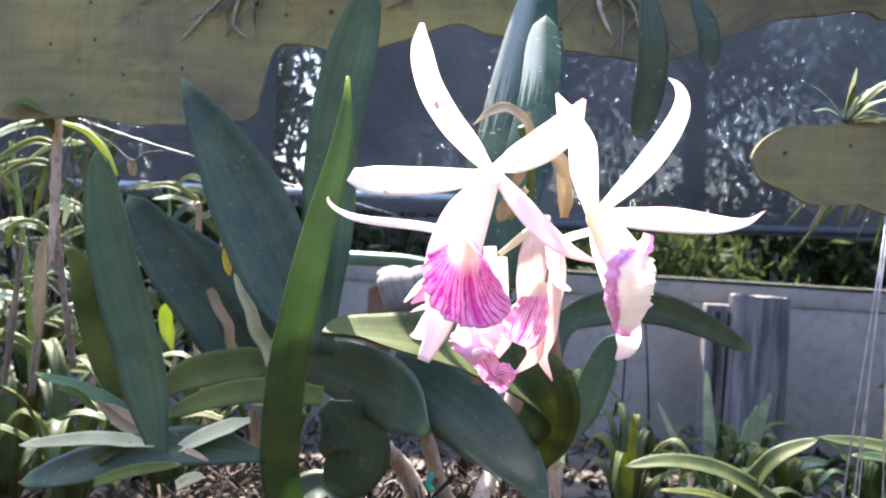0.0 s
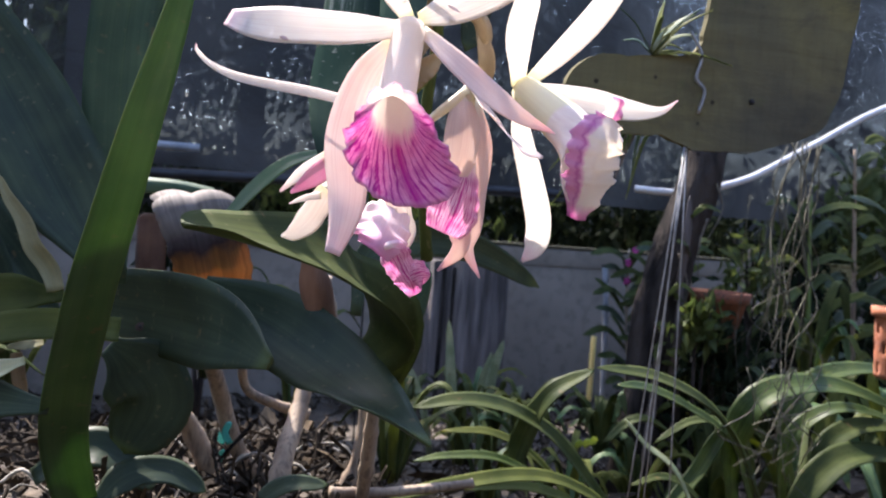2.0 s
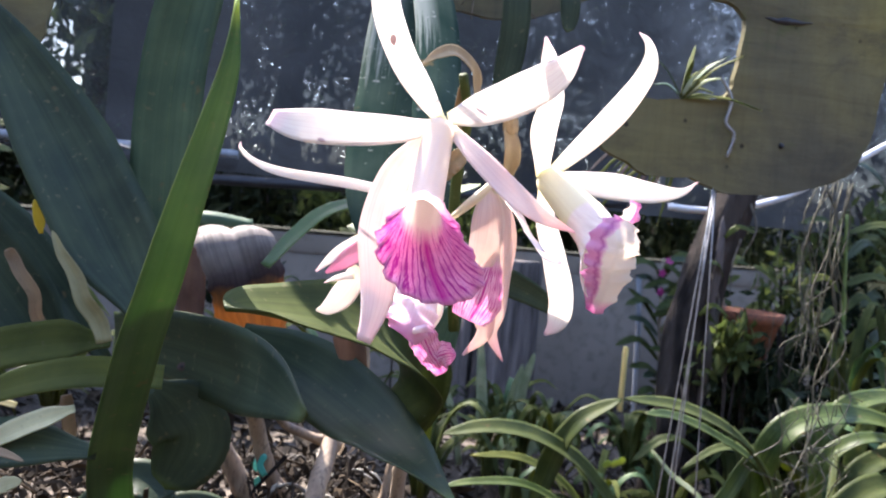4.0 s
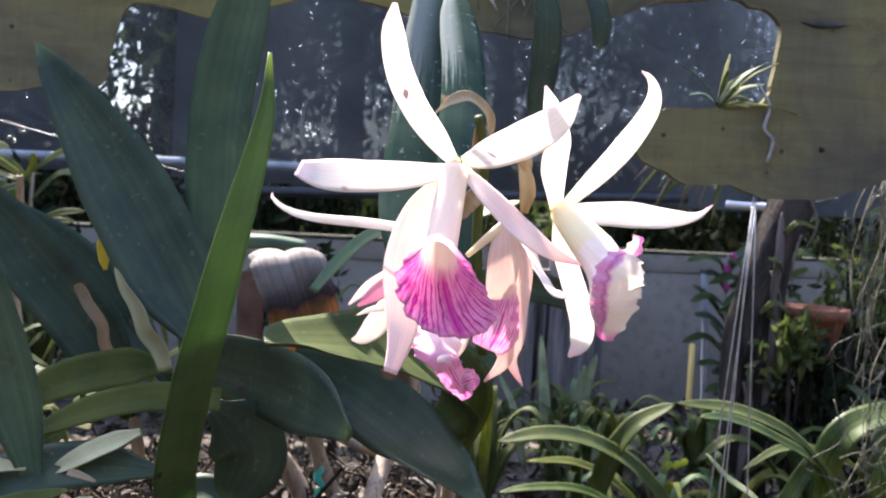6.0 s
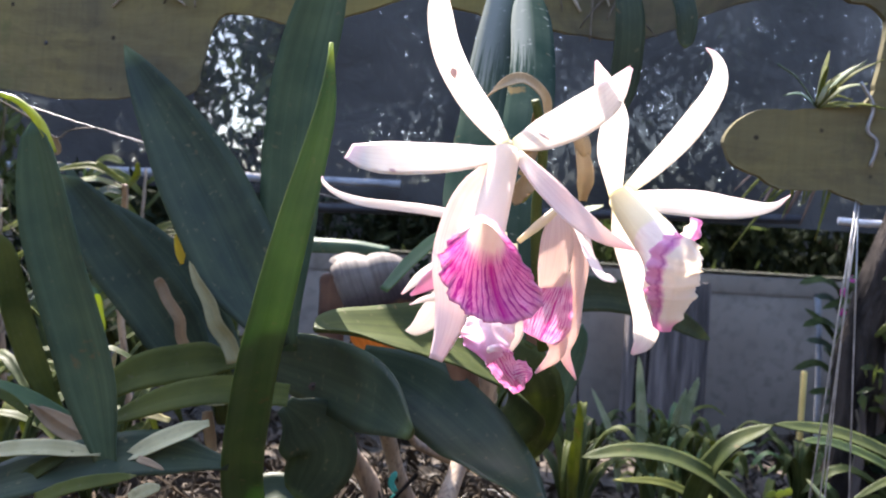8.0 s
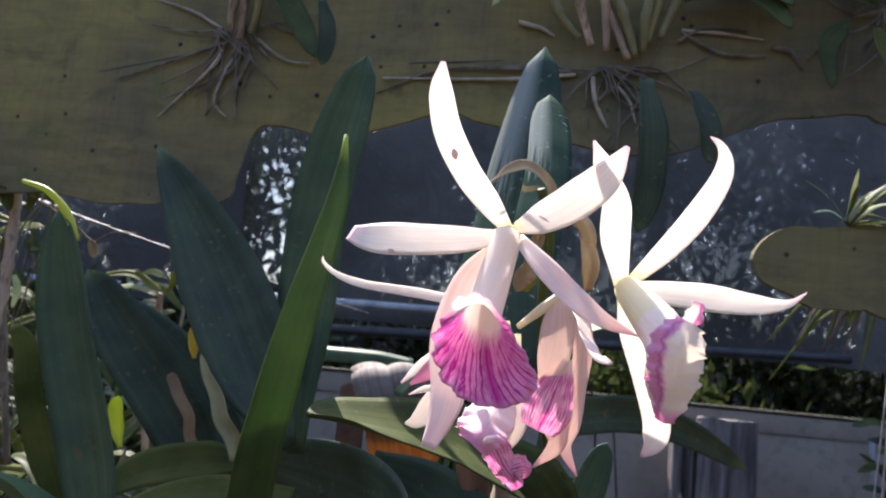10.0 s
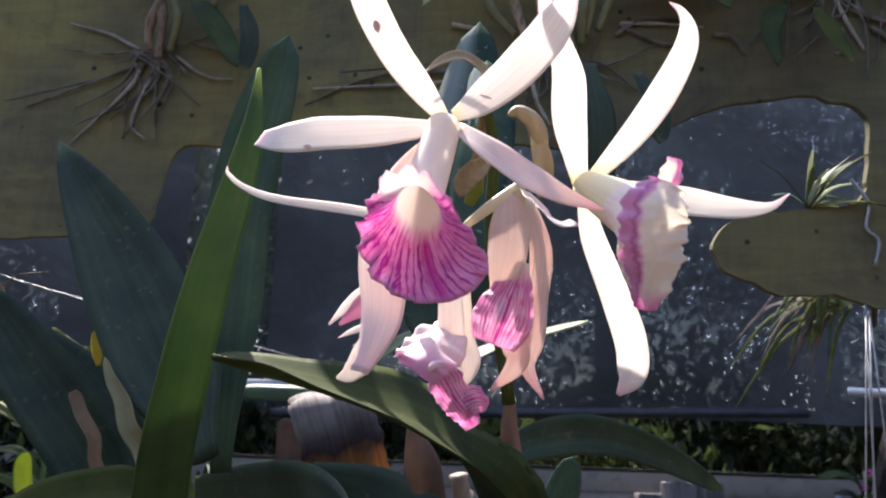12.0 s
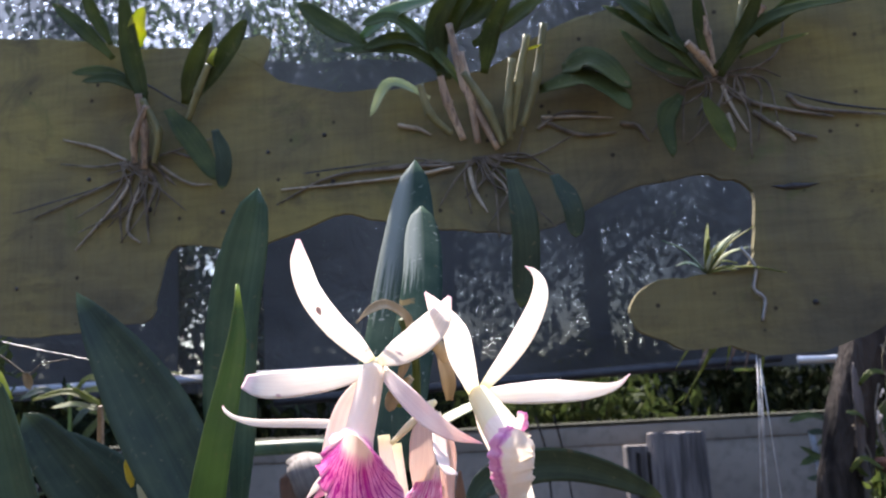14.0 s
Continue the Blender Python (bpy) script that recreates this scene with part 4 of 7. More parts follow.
def slab():
    """A broad plate of weathered timber with an uneven outline; x and height run along it, its back 6 mm behind its face."""
    out = slab_outline()
    ring = spline([(x, 0, z) for x, z in out + out[:1]], 260)[:-1]
    bm = bmesh.new()
    vs = []
    for k, p in enumerate(ring):
        e = 0.007 * noise.noise(Vector((p.x * 22, p.z * 22, 0))) + 0.003 * noise.noise(Vector((p.x * 70, p.z * 70, 4)))
        vs.append(bm.verts.new((p.x + e, slab_y(p.x), p.z + e)))
    f = bm.faces.new(vs)
    res = bmesh.ops.extrude_face_region(bm, geom=[f])
    for v in [g for g in res["geom"] if isinstance(g, bmesh.types.BMVert)]:
        v.co.y += 0.006
    bmesh.ops.triangulate(bm, faces=[f for f in bm.faces if len(f.verts) > 4])
    ob = tagged(finish("wooden_slab", bm, SLAB, smooth=False), "broad hanging slab of weathered brown wood with orchids mounted on it", "wooden slab")
    return ob


SLABS = slab()


def on_slab(x, z, off=0.008):
    return Vector((x, slab_y(x) - off, z))


def mounted_orchid(foot, seed, leaves, canes, roots):
    """A small orchid tied to the slab: roots creeping over the wood, jointed canes and strap leaves. Lines run along the slab: across, height."""
    rng = random.Random(seed)
    x, z = foot
    t = thing("mounted_orchid", on_slab(x, z), "small orchid rooted on the wooden slab, roots spread over it", "orchid", "orchids on the slab")
    for k, line in enumerate(roots):
        r = rng.uniform(0.0014, 0.0024)
        pts = [on_slab(a + rng.uniform(-.003, .003), c + rng.uniform(-.003, .003), 0.003) for a, c in line]
        rod("root", t, pts, [r, r, r * 0.5], PALE_ROOT if k % 2 else ROOT, sides=6, n=20, wobble=0.3)
    for k in range(16):
        q, ln, w = rng.uniform(-3.4, 0.3), rng.uniform(0.03, 0.10), rng.uniform(-.7, .7)
        p = [(x + rng.uniform(-.02, .02), z), (x + math.cos(q) * ln * 0.5, z + math.sin(q) * ln * 0.45 + rng.uniform(-.01, .01)), (x + math.cos(q + w) * ln, z + math.sin(q + w) * ln)]
        rod("root", t, [on_slab(a, c, 0.004) for a, c in p], [0.0014, 0.0012, 0.0006], ROOT, sides=5, n=12)
    for line in canes:
        rod("cane", t, [on_slab(a, c, 0.010 + 0.010 * k) for k, (a, c) in enumerate(line)], [0.0032, 0.0048, 0.0034], rng.choice([STRAW_CANE, STRAW_CANE, CANE]), sides=7, n=18, knots=4)
    for k, (line, w, mat) in enumerate(leaves):
        leaf("leaf", t, [on_slab(a, c, 0.016 + 0.012 * j) for j, (a, c) in enumerate(line)], w, mat, face=(0.2, -1, 0.4), base=0.4, fall=0.45, power=1.8, fold=0.3, n=14, m=6, seed=seed + k)
    return t


mounted_orchid((-0.227, 1.391), 60,
               [([(-0.214, 1.445), (-0.229, 1.506), (-0.236, 1.575)], 0.022, LEAF_DEEP), ([(-0.189, 1.442), (-0.157, 1.396), (-0.131, 1.350)], 0.026, LEAF_DEEP), ([(-0.229, 1.479), (-0.262, 1.490), (-0.293, 1.487)], 0.016, LEAF_DEEP), ([(-0.223, 1.519), (-0.222, 1.536), (-0.211, 1.553)], 0.020, LEAF_YELLOW), ([(-0.143, 1.477), (-0.138, 1.487), (-0.130, 1.495)], 0.009, LEAF_YELLOW), ([(-0.170, 1.446), (-0.157, 1.484), (-0.135, 1.527)], 0.020, LEAF_DEEP), ([(-0.253, 1.509), (-0.291, 1.548), (-0.319, 1.573)], 0.018, LEAF_DEEP), ([(-0.165, 1.446), (-0.124, 1.492), (-0.097, 1.524)], 0.024, LEAF_DEEP), ([(-0.212, 1.462), (-0.248, 1.480), (-0.281, 1.476)], 0.016, LEAF_DEEP), ([(-0.256, 1.526), (-0.273, 1.558), (-0.284, 1.587)], 0.015, LEAF_DEEP)],
               [[(-0.216, 1.380), (-0.214, 1.419), (-0.219, 1.458)], [(-0.205, 1.385), (-0.199, 1.417), (-0.214, 1.451)], [(-0.227, 1.388), (-0.225, 1.413), (-0.209, 1.444)], [(-0.167, 1.430), (-0.154, 1.457), (-0.141, 1.482)]],
               [[(-0.224, 1.381), (-0.253, 1.371), (-0.345, 1.335)], [(-0.237, 1.369), (-0.243, 1.351), (-0.294, 1.295)], [(-0.234, 1.375), (-0.244, 1.345), (-0.243, 1.301)], [(-0.224, 1.362), (-0.234, 1.318), (-0.219, 1.299)], [(-0.208, 1.389), (-0.195, 1.372), (-0.185, 1.358)], [(-0.202, 1.385), (-0.169, 1.363), (-0.141, 1.357)], [(-0.189, 1.397), (-0.151, 1.386), (-0.119, 1.383)], [(-0.237, 1.392), (-0.274, 1.409), (-0.314, 1.423)], [(-0.220, 1.361), (-0.217, 1.329), (-0.212, 1.298)]])
MIDDLE_LEAVES = [([(0.091, 1.422), (0.051, 1.439), (0.029, 1.401)], 0.012, LEAF_PALE), ([(0.029, 1.486), (-0.013, 1.511), (-0.043, 1.535)], 0.030, LEAF_DEEP), ([(0.023, 1.497), (0.054, 1.515), (0.098, 1.518)], 0.022, LEAF_LIT), ([(0.094, 1.478), (0.059, 1.486), (0.023, 1.474)], 0.018, LEAF_DEEP), ([(0.118, 1.494), (0.142, 1.509), (0.154, 1.527)], 0.030, LEAF_DEEP)]
MIDDLE_LEAVES += [([(0.222, 1.437), (0.249, 1.439), (0.278, 1.400)], 0.034, LEAF_DEEP), ([(0.187, 1.463), (0.193, 1.459), (0.198, 1.456)], 0.009, LEAF_YELLOW), ([(0.104, 1.439), (0.100, 1.496), (0.125, 1.531)], 0.024, LEAF_DEEP), ([(0.129, 1.427), (0.084, 1.484), (0.053, 1.505), (0.022, 1.494)], 0.02, LEAF_GLOSS), ([(0.113, 1.441), (0.069, 1.472), (-0.007, 1.476)], 0.016, LEAF_DEEP), ([(0.097, 1.467), (0.116, 1.504), (0.142, 1.526)], 0.026, LEAF_DEEP), ([(0.137, 1.474), (0.180, 1.496), (0.208, 1.510)], 0.02, LEAF_DEEP), ([(0.199, 1.418), (0.237, 1.422), (0.259, 1.402), (0.272, 1.375)], 0.03, LEAF_DEEP), ([(0.146, 1.442), (0.154, 1.484), (0.173, 1.518)], 0.02, LEAF_DEEP)]
mounted_orchid((0.150, 1.358), 61,
               MIDDLE_LEAVES,
               [[(0.156, 1.363), (0.126, 1.430), (0.112, 1.494)], [(0.162, 1.366), (0.147, 1.403), (0.124, 1.440)], [(0.171, 1.380), (0.178, 1.424), (0.188, 1.472)], [(0.182, 1.384), (0.196, 1.428), (0.205, 1.482)], [(0.112, 1.383), (0.090, 1.404), (0.080, 1.433)], [(0.123, 1.376), (0.108, 1.414), (0.101, 1.439)], [(0.137, 1.371), (0.131, 1.417), (0.122, 1.462)], [(0.168, 1.371), (0.167, 1.401), (0.172, 1.449)]],
               [[(0.202, 1.388), (0.239, 1.372), (0.271, 1.370)], [(0.202, 1.394), (0.235, 1.390), (0.267, 1.384)], [(0.199, 1.382), (0.224, 1.394), (0.257, 1.394)], [(0.129, 1.345), (0.132, 1.321), (0.143, 1.302)], [(0.111, 1.353), (0.077, 1.357), (0.007, 1.358)], [(0.111, 1.347), (0.054, 1.347), (-0.065, 1.346)], [(0.100, 1.357), (-0.005, 1.353), (-0.071, 1.328)], [(0.150, 1.343), (0.160, 1.325), (0.167, 1.306)], [(0.277, 1.380), (0.292, 1.372), (0.304, 1.356)], [(0.056, 1.401), (0.078, 1.393), (0.090, 1.385)]])
mounted_orchid((0.379, 1.417), 62,
               [([(0.340, 1.440), (0.301, 1.475), (0.263, 1.508)], 0.030, LEAF_DEEP), ([(0.331, 1.453), (0.312, 1.486), (0.303, 1.505)], 0.022, LEAF_DEEP), ([(0.351, 1.392), (0.356, 1.362), (0.362, 1.330)], 0.022, LEAF_OLIVE), ([(0.403, 1.449), (0.442, 1.477), (0.482, 1.477)], 0.018, LEAF_OLIVE), ([(0.386, 1.428), (0.412, 1.434), (0.437, 1.436)], 0.008, LEAF_OLIVE), ([(0.350, 1.414), (0.310, 1.457), (0.258, 1.489)], 0.02, LEAF_DEEP), ([(0.357, 1.425), (0.349, 1.460), (0.343, 1.494)], 0.018, LEAF_DEEP), ([(0.363, 1.420), (0.396, 1.454), (0.434, 1.463), (0.473, 1.459)], 0.014, LEAF_DEEP), ([(0.367, 1.412), (0.389, 1.455), (0.402, 1.491)], 0.016, LEAF_DEEP), ([(0.330, 1.397), (0.310, 1.371), (0.309, 1.329)], 0.02, LEAF_DEEP), ([(0.352, 1.411), (0.305, 1.428), (0.272, 1.462)], 0.018, LEAF_DEEP)],
               [[(0.366, 1.416), (0.350, 1.433), (0.335, 1.444)], [(0.365, 1.425), (0.357, 1.456), (0.350, 1.493)], [(0.381, 1.429), (0.393, 1.451), (0.406, 1.473)], [(0.386, 1.434), (0.389, 1.463), (0.392, 1.493)]],
               [[(0.400, 1.374), (0.424, 1.357), (0.449, 1.346)], [(0.419, 1.361), (0.428, 1.349), (0.432, 1.345)], [(0.358, 1.405), (0.354, 1.391), (0.349, 1.380)], [(0.375, 1.377), (0.376, 1.360), (0.371, 1.355)], [(0.388, 1.399), (0.406, 1.382), (0.469, 1.366)], [(0.373, 1.406), (0.382, 1.388), (0.394, 1.358)], [(0.427, 1.388), (0.450, 1.374), (0.511, 1.362)]])


def slab_details():
    """Nail heads, a twist of wire, hanging leaves and an air plant on the slab."""
    for x, z in ((-0.283, 1.377), (-0.212, 1.336), (-0.130, 1.326), (-0.019, 1.400), (-0.011, 1.348), (-0.080, 1.387), (0.255, 1.455), (0.315, 1.440), (0.434, 1.189), (-0.364, 1.260), (0.086, 1.359)):
        p = on_slab(x, z, 0.0005)
        bm = bmesh.new()
        bmesh.ops.create_cone(bm, cap_ends=True, segments=10, radius1=0.0028, radius2=0.0018, depth=0.0025, matrix=Matrix.Translation(p) @ Matrix.Rotation(radians(90), 4, "X"))
        tagged(finish("nail", bm, BLACK), "dark nail head in the wooden slab", "nail", "nails in the slab")
    for line in ([(0.408, 1.302), (0.428, 1.300), (0.450, 1.301)], [(-0.077, 1.355), (-0.029, 1.360), (0.049, 1.364)], [(-0.388, 1.343), (-0.327, 1.354), (-0.251, 1.371)], [(0.425, 1.397), (0.473, 1.377), (0.529, 1.364)], [(-0.271, 1.514), (-0.217, 1.480), (-0.171, 1.448)]):
        rod("crack", SLABS, [on_slab(x, z, -0.0004) for x, z in line], [0.0004, 0.0036 if line[0][0] == 0.408 else 0.0016, 0.0004], BLACK, sides=6, n=20, wobble=0.6)
    root = Vector((0.6138, 1.1700, 1.2329))
    tf = thing("hanging_tuft", root, "tuft of thin drooping leaves behind the wooden slab", "air plant")
    rng = random.Random(19)
    rod("branch", tf, [root, root + Vector((0.15, 0.16, 0.06)), (0.868, 1.50, 1.27)], [0.004, 0.005, 0.006], OLD_CANE, sides=7, n=14, wobble=0.3)
    for k in range(44):
        p = root + Vector((rng.uniform(-.03, .02), rng.uniform(-.02, .02), rng.uniform(-.01, .02)))
        ln = rng.uniform(0.07, 0.17)
        q = p + Vector((-ln * rng.uniform(0.25, 1.0), rng.uniform(-.05, .04), -ln * rng.uniform(-0.05, 0.95)))
        leaf("leaf", tf, [p, p.lerp(q, 0.55) + Vector((0, 0, 0.025)), q], 0.0055, rng.choice([LEAF_OLIVE, LEAF_DEEP, LEAF_OLIVE, LEAF_DEAD]), face=(0, -0.7, 0.7), base=0.8, rise=0.2, fall=0.3, power=1.4, n=8, m=3, thick=0.0008, seed=k)
    w = [(0.373, 1.245), (0.384, 1.225), (0.381, 1.205), (0.389, 1.194), (0.385, 1.174)]
    tagged(rod("wire_twist", None, [on_slab(x, z, 0.004) for x, z in w], 0.0016, WIRE, sides=6, n=24), "twist of bright wire round the wooden slab", "wire")
    t = thing("hanging_orchid", (0.1656, 0.7200, 1.3063), "orchid with dull leaves hanging from the slab", "orchid")
    for pts, wd in (([(0.1560, 0.7200, 1.3227), (0.1618, 0.7100, 1.2774), (0.1617, 0.7100, 1.2360), (0.1548, 0.7100, 1.1930)], .028), ([(0.1955, 0.7200, 1.3164), (0.2069, 0.7100, 1.2868), (0.2097, 0.7100, 1.2552)], .022), ([(-0.1259, 0.8000, 1.3923), (-0.1176, 0.8000, 1.3629), (-0.1193, 0.8000, 1.3311)], .016)):
        leaf("leaf", t, pts, wd, LEAF, face=(0.3, -1, 0.2), fold=0.3, thick=0.002)
    a = thing("air_plant", (0.3374, 0.7450, 1.2255), "small spiky grey-green air plant on the slab", "air plant")
    rng = random.Random(9)
    for k in range(16):
        q = rng.uniform(0.1, 3.0)
        p = Vector((0.3432, 0.7450, 1.2233))
        ln = rng.uniform(0.03, 0.075)
        d = Vector((math.cos(q), rng.uniform(-.6, .1), math.sin(q) * 0.8))
        leaf("leaf", a, [p, p + d * ln * 0.5, p + d * ln - Vector((0, 0, 0.012))], 0.005, rng.choice([LEAF_OLIVE, LEAF_GREY, LEAF_PALE]), face=(0, -0.6, 0.8), base=0.9, rise=0.2, fall=0.2, power=1.3, n=8, m=3)


slab_details()


# ---- the flowering orchid ----
plant = thing("orchid_plant", (0.0, 0.62, 0.84), "cattleya orchid with white and magenta flowers and leathery leaves", "orchid")

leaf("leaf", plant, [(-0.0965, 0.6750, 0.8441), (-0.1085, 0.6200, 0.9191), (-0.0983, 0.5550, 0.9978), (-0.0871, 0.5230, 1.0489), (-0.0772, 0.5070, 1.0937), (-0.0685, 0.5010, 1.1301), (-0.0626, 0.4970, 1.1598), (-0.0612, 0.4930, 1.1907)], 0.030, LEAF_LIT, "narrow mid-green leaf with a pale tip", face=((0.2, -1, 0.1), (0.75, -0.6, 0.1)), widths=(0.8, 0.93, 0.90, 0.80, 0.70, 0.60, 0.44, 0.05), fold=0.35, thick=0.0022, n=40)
leaf("leaf", plant, [(-0.0903, 0.6200, 1.0109), (-0.1234, 0.6400, 1.0688), (-0.1662, 0.6650, 1.1403), (-0.2178, 0.6850, 1.2164)], 0.061, LEAF, "broad dark green leaf", point=0.8, face=(0.3, -1, 0.2), base=0.30, rise=0.3, fall=0.5, power=1.6, fold=0.4, thick=0.003)
leaf("leaf", plant, [(-0.0860, 0.6600, 1.0039), (-0.0913, 0.6700, 1.0924), (-0.0890, 0.6700, 1.1901), (-0.0676, 0.6600, 1.2951)], 0.043, LEAF_GREY, "tall bluish green leaf", face=(-0.15, -1, 0.1), base=0.30, rise=0.4, fall=0.7, power=2.2, fold=0.35, thick=0.003)
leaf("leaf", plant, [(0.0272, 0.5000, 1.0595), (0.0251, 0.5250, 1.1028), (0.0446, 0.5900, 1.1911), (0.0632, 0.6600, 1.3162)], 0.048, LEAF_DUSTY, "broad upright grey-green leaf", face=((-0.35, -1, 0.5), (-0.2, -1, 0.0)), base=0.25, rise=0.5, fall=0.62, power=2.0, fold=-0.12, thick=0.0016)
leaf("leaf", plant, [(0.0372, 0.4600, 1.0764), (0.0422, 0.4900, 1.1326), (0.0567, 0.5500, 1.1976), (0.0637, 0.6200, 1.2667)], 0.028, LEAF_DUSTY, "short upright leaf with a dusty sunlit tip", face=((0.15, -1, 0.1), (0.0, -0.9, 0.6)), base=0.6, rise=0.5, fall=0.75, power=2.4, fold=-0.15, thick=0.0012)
leaf("leaf", plant, [(0.0810, 0.6600, 0.9274), (0.0795, 0.6400, 0.9573), (0.0677, 0.5900, 0.9931), (0.0492, 0.5400, 1.0190), (0.0279, 0.5100, 1.0324), (0.0018, 0.4870, 1.0404), (-0.0229, 0.4670, 1.0449), (-0.0451, 0.4480, 1.0485), (-0.0582, 0.4300, 1.0492)], 0.072, LEAF_DEEP, "glossy leaf that rises and arches forward to a yellow-green tip", face=((-0.15, -1, 0.25), (0.0, -0.3, 1)), widths=(0.22, 0.74, 1.0, 0.98, 0.90, 0.76, 0.62, 0.42, 0.03), fold=0.22, thick=0.0022, n=40, m=12)
rod("cane", plant, [(0.0960, 0.7000, 0.8400), (0.0920, 0.6750, 0.8900), (0.0892, 0.6600, 0.9360)], [0.0050, 0.0055, 0.0040], CANE, sides=9, n=18, knots=3)
leaf("leaf", plant, [(-0.1206, 0.7800, 0.9817), (-0.0693, 0.7100, 0.9829), (-0.0287, 0.6200, 0.9836), (-0.0026, 0.5500, 0.9745)], 0.056, LEAF, "broad leaf with a brown spot", face=(0.05, -1, 0.0), widths=(0.60, 1.0, 0.95, 0.14), fold=0.16, thick=0.003, n=30)
leaf("leaf", plant, [(-0.0336, 0.6530, 1.0024), (0.0056, 0.6220, 0.9878), (0.0367, 0.5830, 0.9694), (0.0548, 0.5350, 0.9568), (0.0681, 0.4800, 0.9479)], 0.050, LEAF, "long drooping dark leaf", face=((0.10, -1, -0.05), (0.30, -1, 0.20)), widths=(0.42, 0.96, 0.98, 0.72, 0.04), fold=0.30, thick=0.003, n=30)
leaf("leaf", plant, [(-0.0878, 0.6800, 0.9614), (-0.0709, 0.6800, 0.9468), (-0.0586, 0.6800, 0.9242), (-0.0741, 0.6800, 0.8898)], 0.054, LEAF, "rounded dark leaf", face=(0.1, -1, 0.3), base=0.30, rise=0.4, fall=0.55, power=2.6, fold=0.15, thick=0.003)
leaf("leaf", plant, [(0.1159, 0.8400, 0.9689), (0.1268, 0.8600, 1.0221), (0.1712, 0.8800, 1.0399), (0.2240, 0.9000, 1.0417), (0.2853, 0.9200, 1.0253), (0.3455, 0.9350, 0.9969)], 0.036, LEAF, "arching dark leaf with a sunlit edge", face=((0, -1, 0.1), (0.1, -1, 0.1)), base=0.30, rise=0.4, fall=0.5, power=1.7, fold=0.25, thick=0.003)
leaf("leaf", plant, [(-0.1452, 0.7000, 0.9611), (-0.1842, 0.7100, 1.0180), (-0.2278, 0.7200, 1.0671), (-0.2723, 0.7300, 1.1216)], 0.049, LEAF, "dark slanting leaf", face=(0.3, -1, 0.2), base=0.30, rise=0.3, fall=0.55, power=1.8, fold=0.4, thick=0.003)
leaf("leaf", plant, [(-0.1212, 0.7400, 0.9635), (-0.1669, 0.7500, 1.0240), (-0.2077, 0.7600, 1.0673), (-0.2766, 0.7700, 1.1098)], 0.036, LEAF, "dark slanting leaf", face=(0.5, -1, 0.3), base=0.30, rise=0.3, fall=0.5, power=1.8, fold=0.4, thick=0.003)
leaf("leaf", plant, [(-0.1870, 0.6000, 0.9209), (-0.2068, 0.6000, 0.9995), (-0.2316, 0.6000, 1.0770), (-0.2472, 0.6000, 1.1489)], 0.036, LEAF_GREY, "upright grey-green leaf", face=(-0.2, -1, 0.2), base=0.30, rise=0.3, fall=0.6, power=2.0, fold=0.5, thick=0.003)
leaf("leaf", plant, [(-0.0812, 0.6200, 0.9799), (-0.1242, 0.6200, 0.9817), (-0.1608, 0.6200, 0.9743), (-0.1984, 0.6200, 0.9575)], 0.023, LEAF_OLIVE, "sideways leaf with a browned tip", face=(0, -0.7, 0.8), base=0.8, rise=0.3, fall=0.5, power=1.7, fold=0.25, thick=0.0025)
leaf("leaf", plant, [(-0.1159, 0.6600, 0.9946), (-0.1514, 0.6600, 0.9929), (-0.1903, 0.6600, 0.9829), (-0.2148, 0.6600, 0.9657)], 0.03, LEAF_OLIVE, "sideways green leaf", face=(0, -0.8, 0.6), base=0.30, rise=0.3, fall=0.5, power=1.7, fold=0.25, thick=0.0025)
leaf("leaf", plant, [(-0.1288, 0.6000, 0.9642), (-0.1550, 0.6000, 0.9531), (-0.1809, 0.6000, 0.9393)], 0.015, LEAF_BLEACHED, "bleached strap of an old leaf", face=(0.1, -0.6, 0.9), base=0.4, rise=0.3, fall=0.6, power=1.7, fold=0.45, thick=0.0015)
leaf("leaf", plant, [(-0.1951, 0.6000, 0.9423), (-0.2356, 0.6000, 0.9442), (-0.2907, 0.6000, 0.9364)], 0.013, LEAF_BLEACHED, "bleached strap of an old leaf", face=(0.1, -0.6, 0.9), base=0.4, rise=0.3, fall=0.6, power=1.7, fold=0.45, thick=0.0015)
leaf("leaf", plant, [(-0.1149, 0.6000, 0.9385), (-0.1651, 0.6000, 0.9436), (-0.2279, 0.6000, 0.9301), (-0.2895, 0.6000, 0.9095)], 0.034, LEAF, "low dark leaf", face=(0.1, -0.7, 0.8), base=0.30, rise=0.3, fall=0.6, power=1.7, fold=0.2, thick=0.003)
for pts, w in (([(-0.1334, 0.7400, 0.8561), (-0.1007, 0.7400, 0.8767), (-0.0748, 0.7400, 0.8703), (-0.0508, 0.7400, 0.8465)], 0.034), ([(-0.0896, 0.6600, 0.8632), (-0.0699, 0.6700, 0.8783), (-0.0439, 0.6800, 0.8767), (-0.0199, 0.6800, 0.8624)], 0.022), ([(0.0155, 0.7000, 0.8464), (0.0394, 0.7000, 0.8595), (0.0695, 0.7000, 0.8581)], 0.014)):
    leaf("leaf", plant, pts, w, LEAF, "low dark leaf at the plant's foot", face=(0.1, -0.7, 0.8), base=0.4, rise=0.3, fall=0.6, power=1.8, fold=0.25, thick=0.0025)
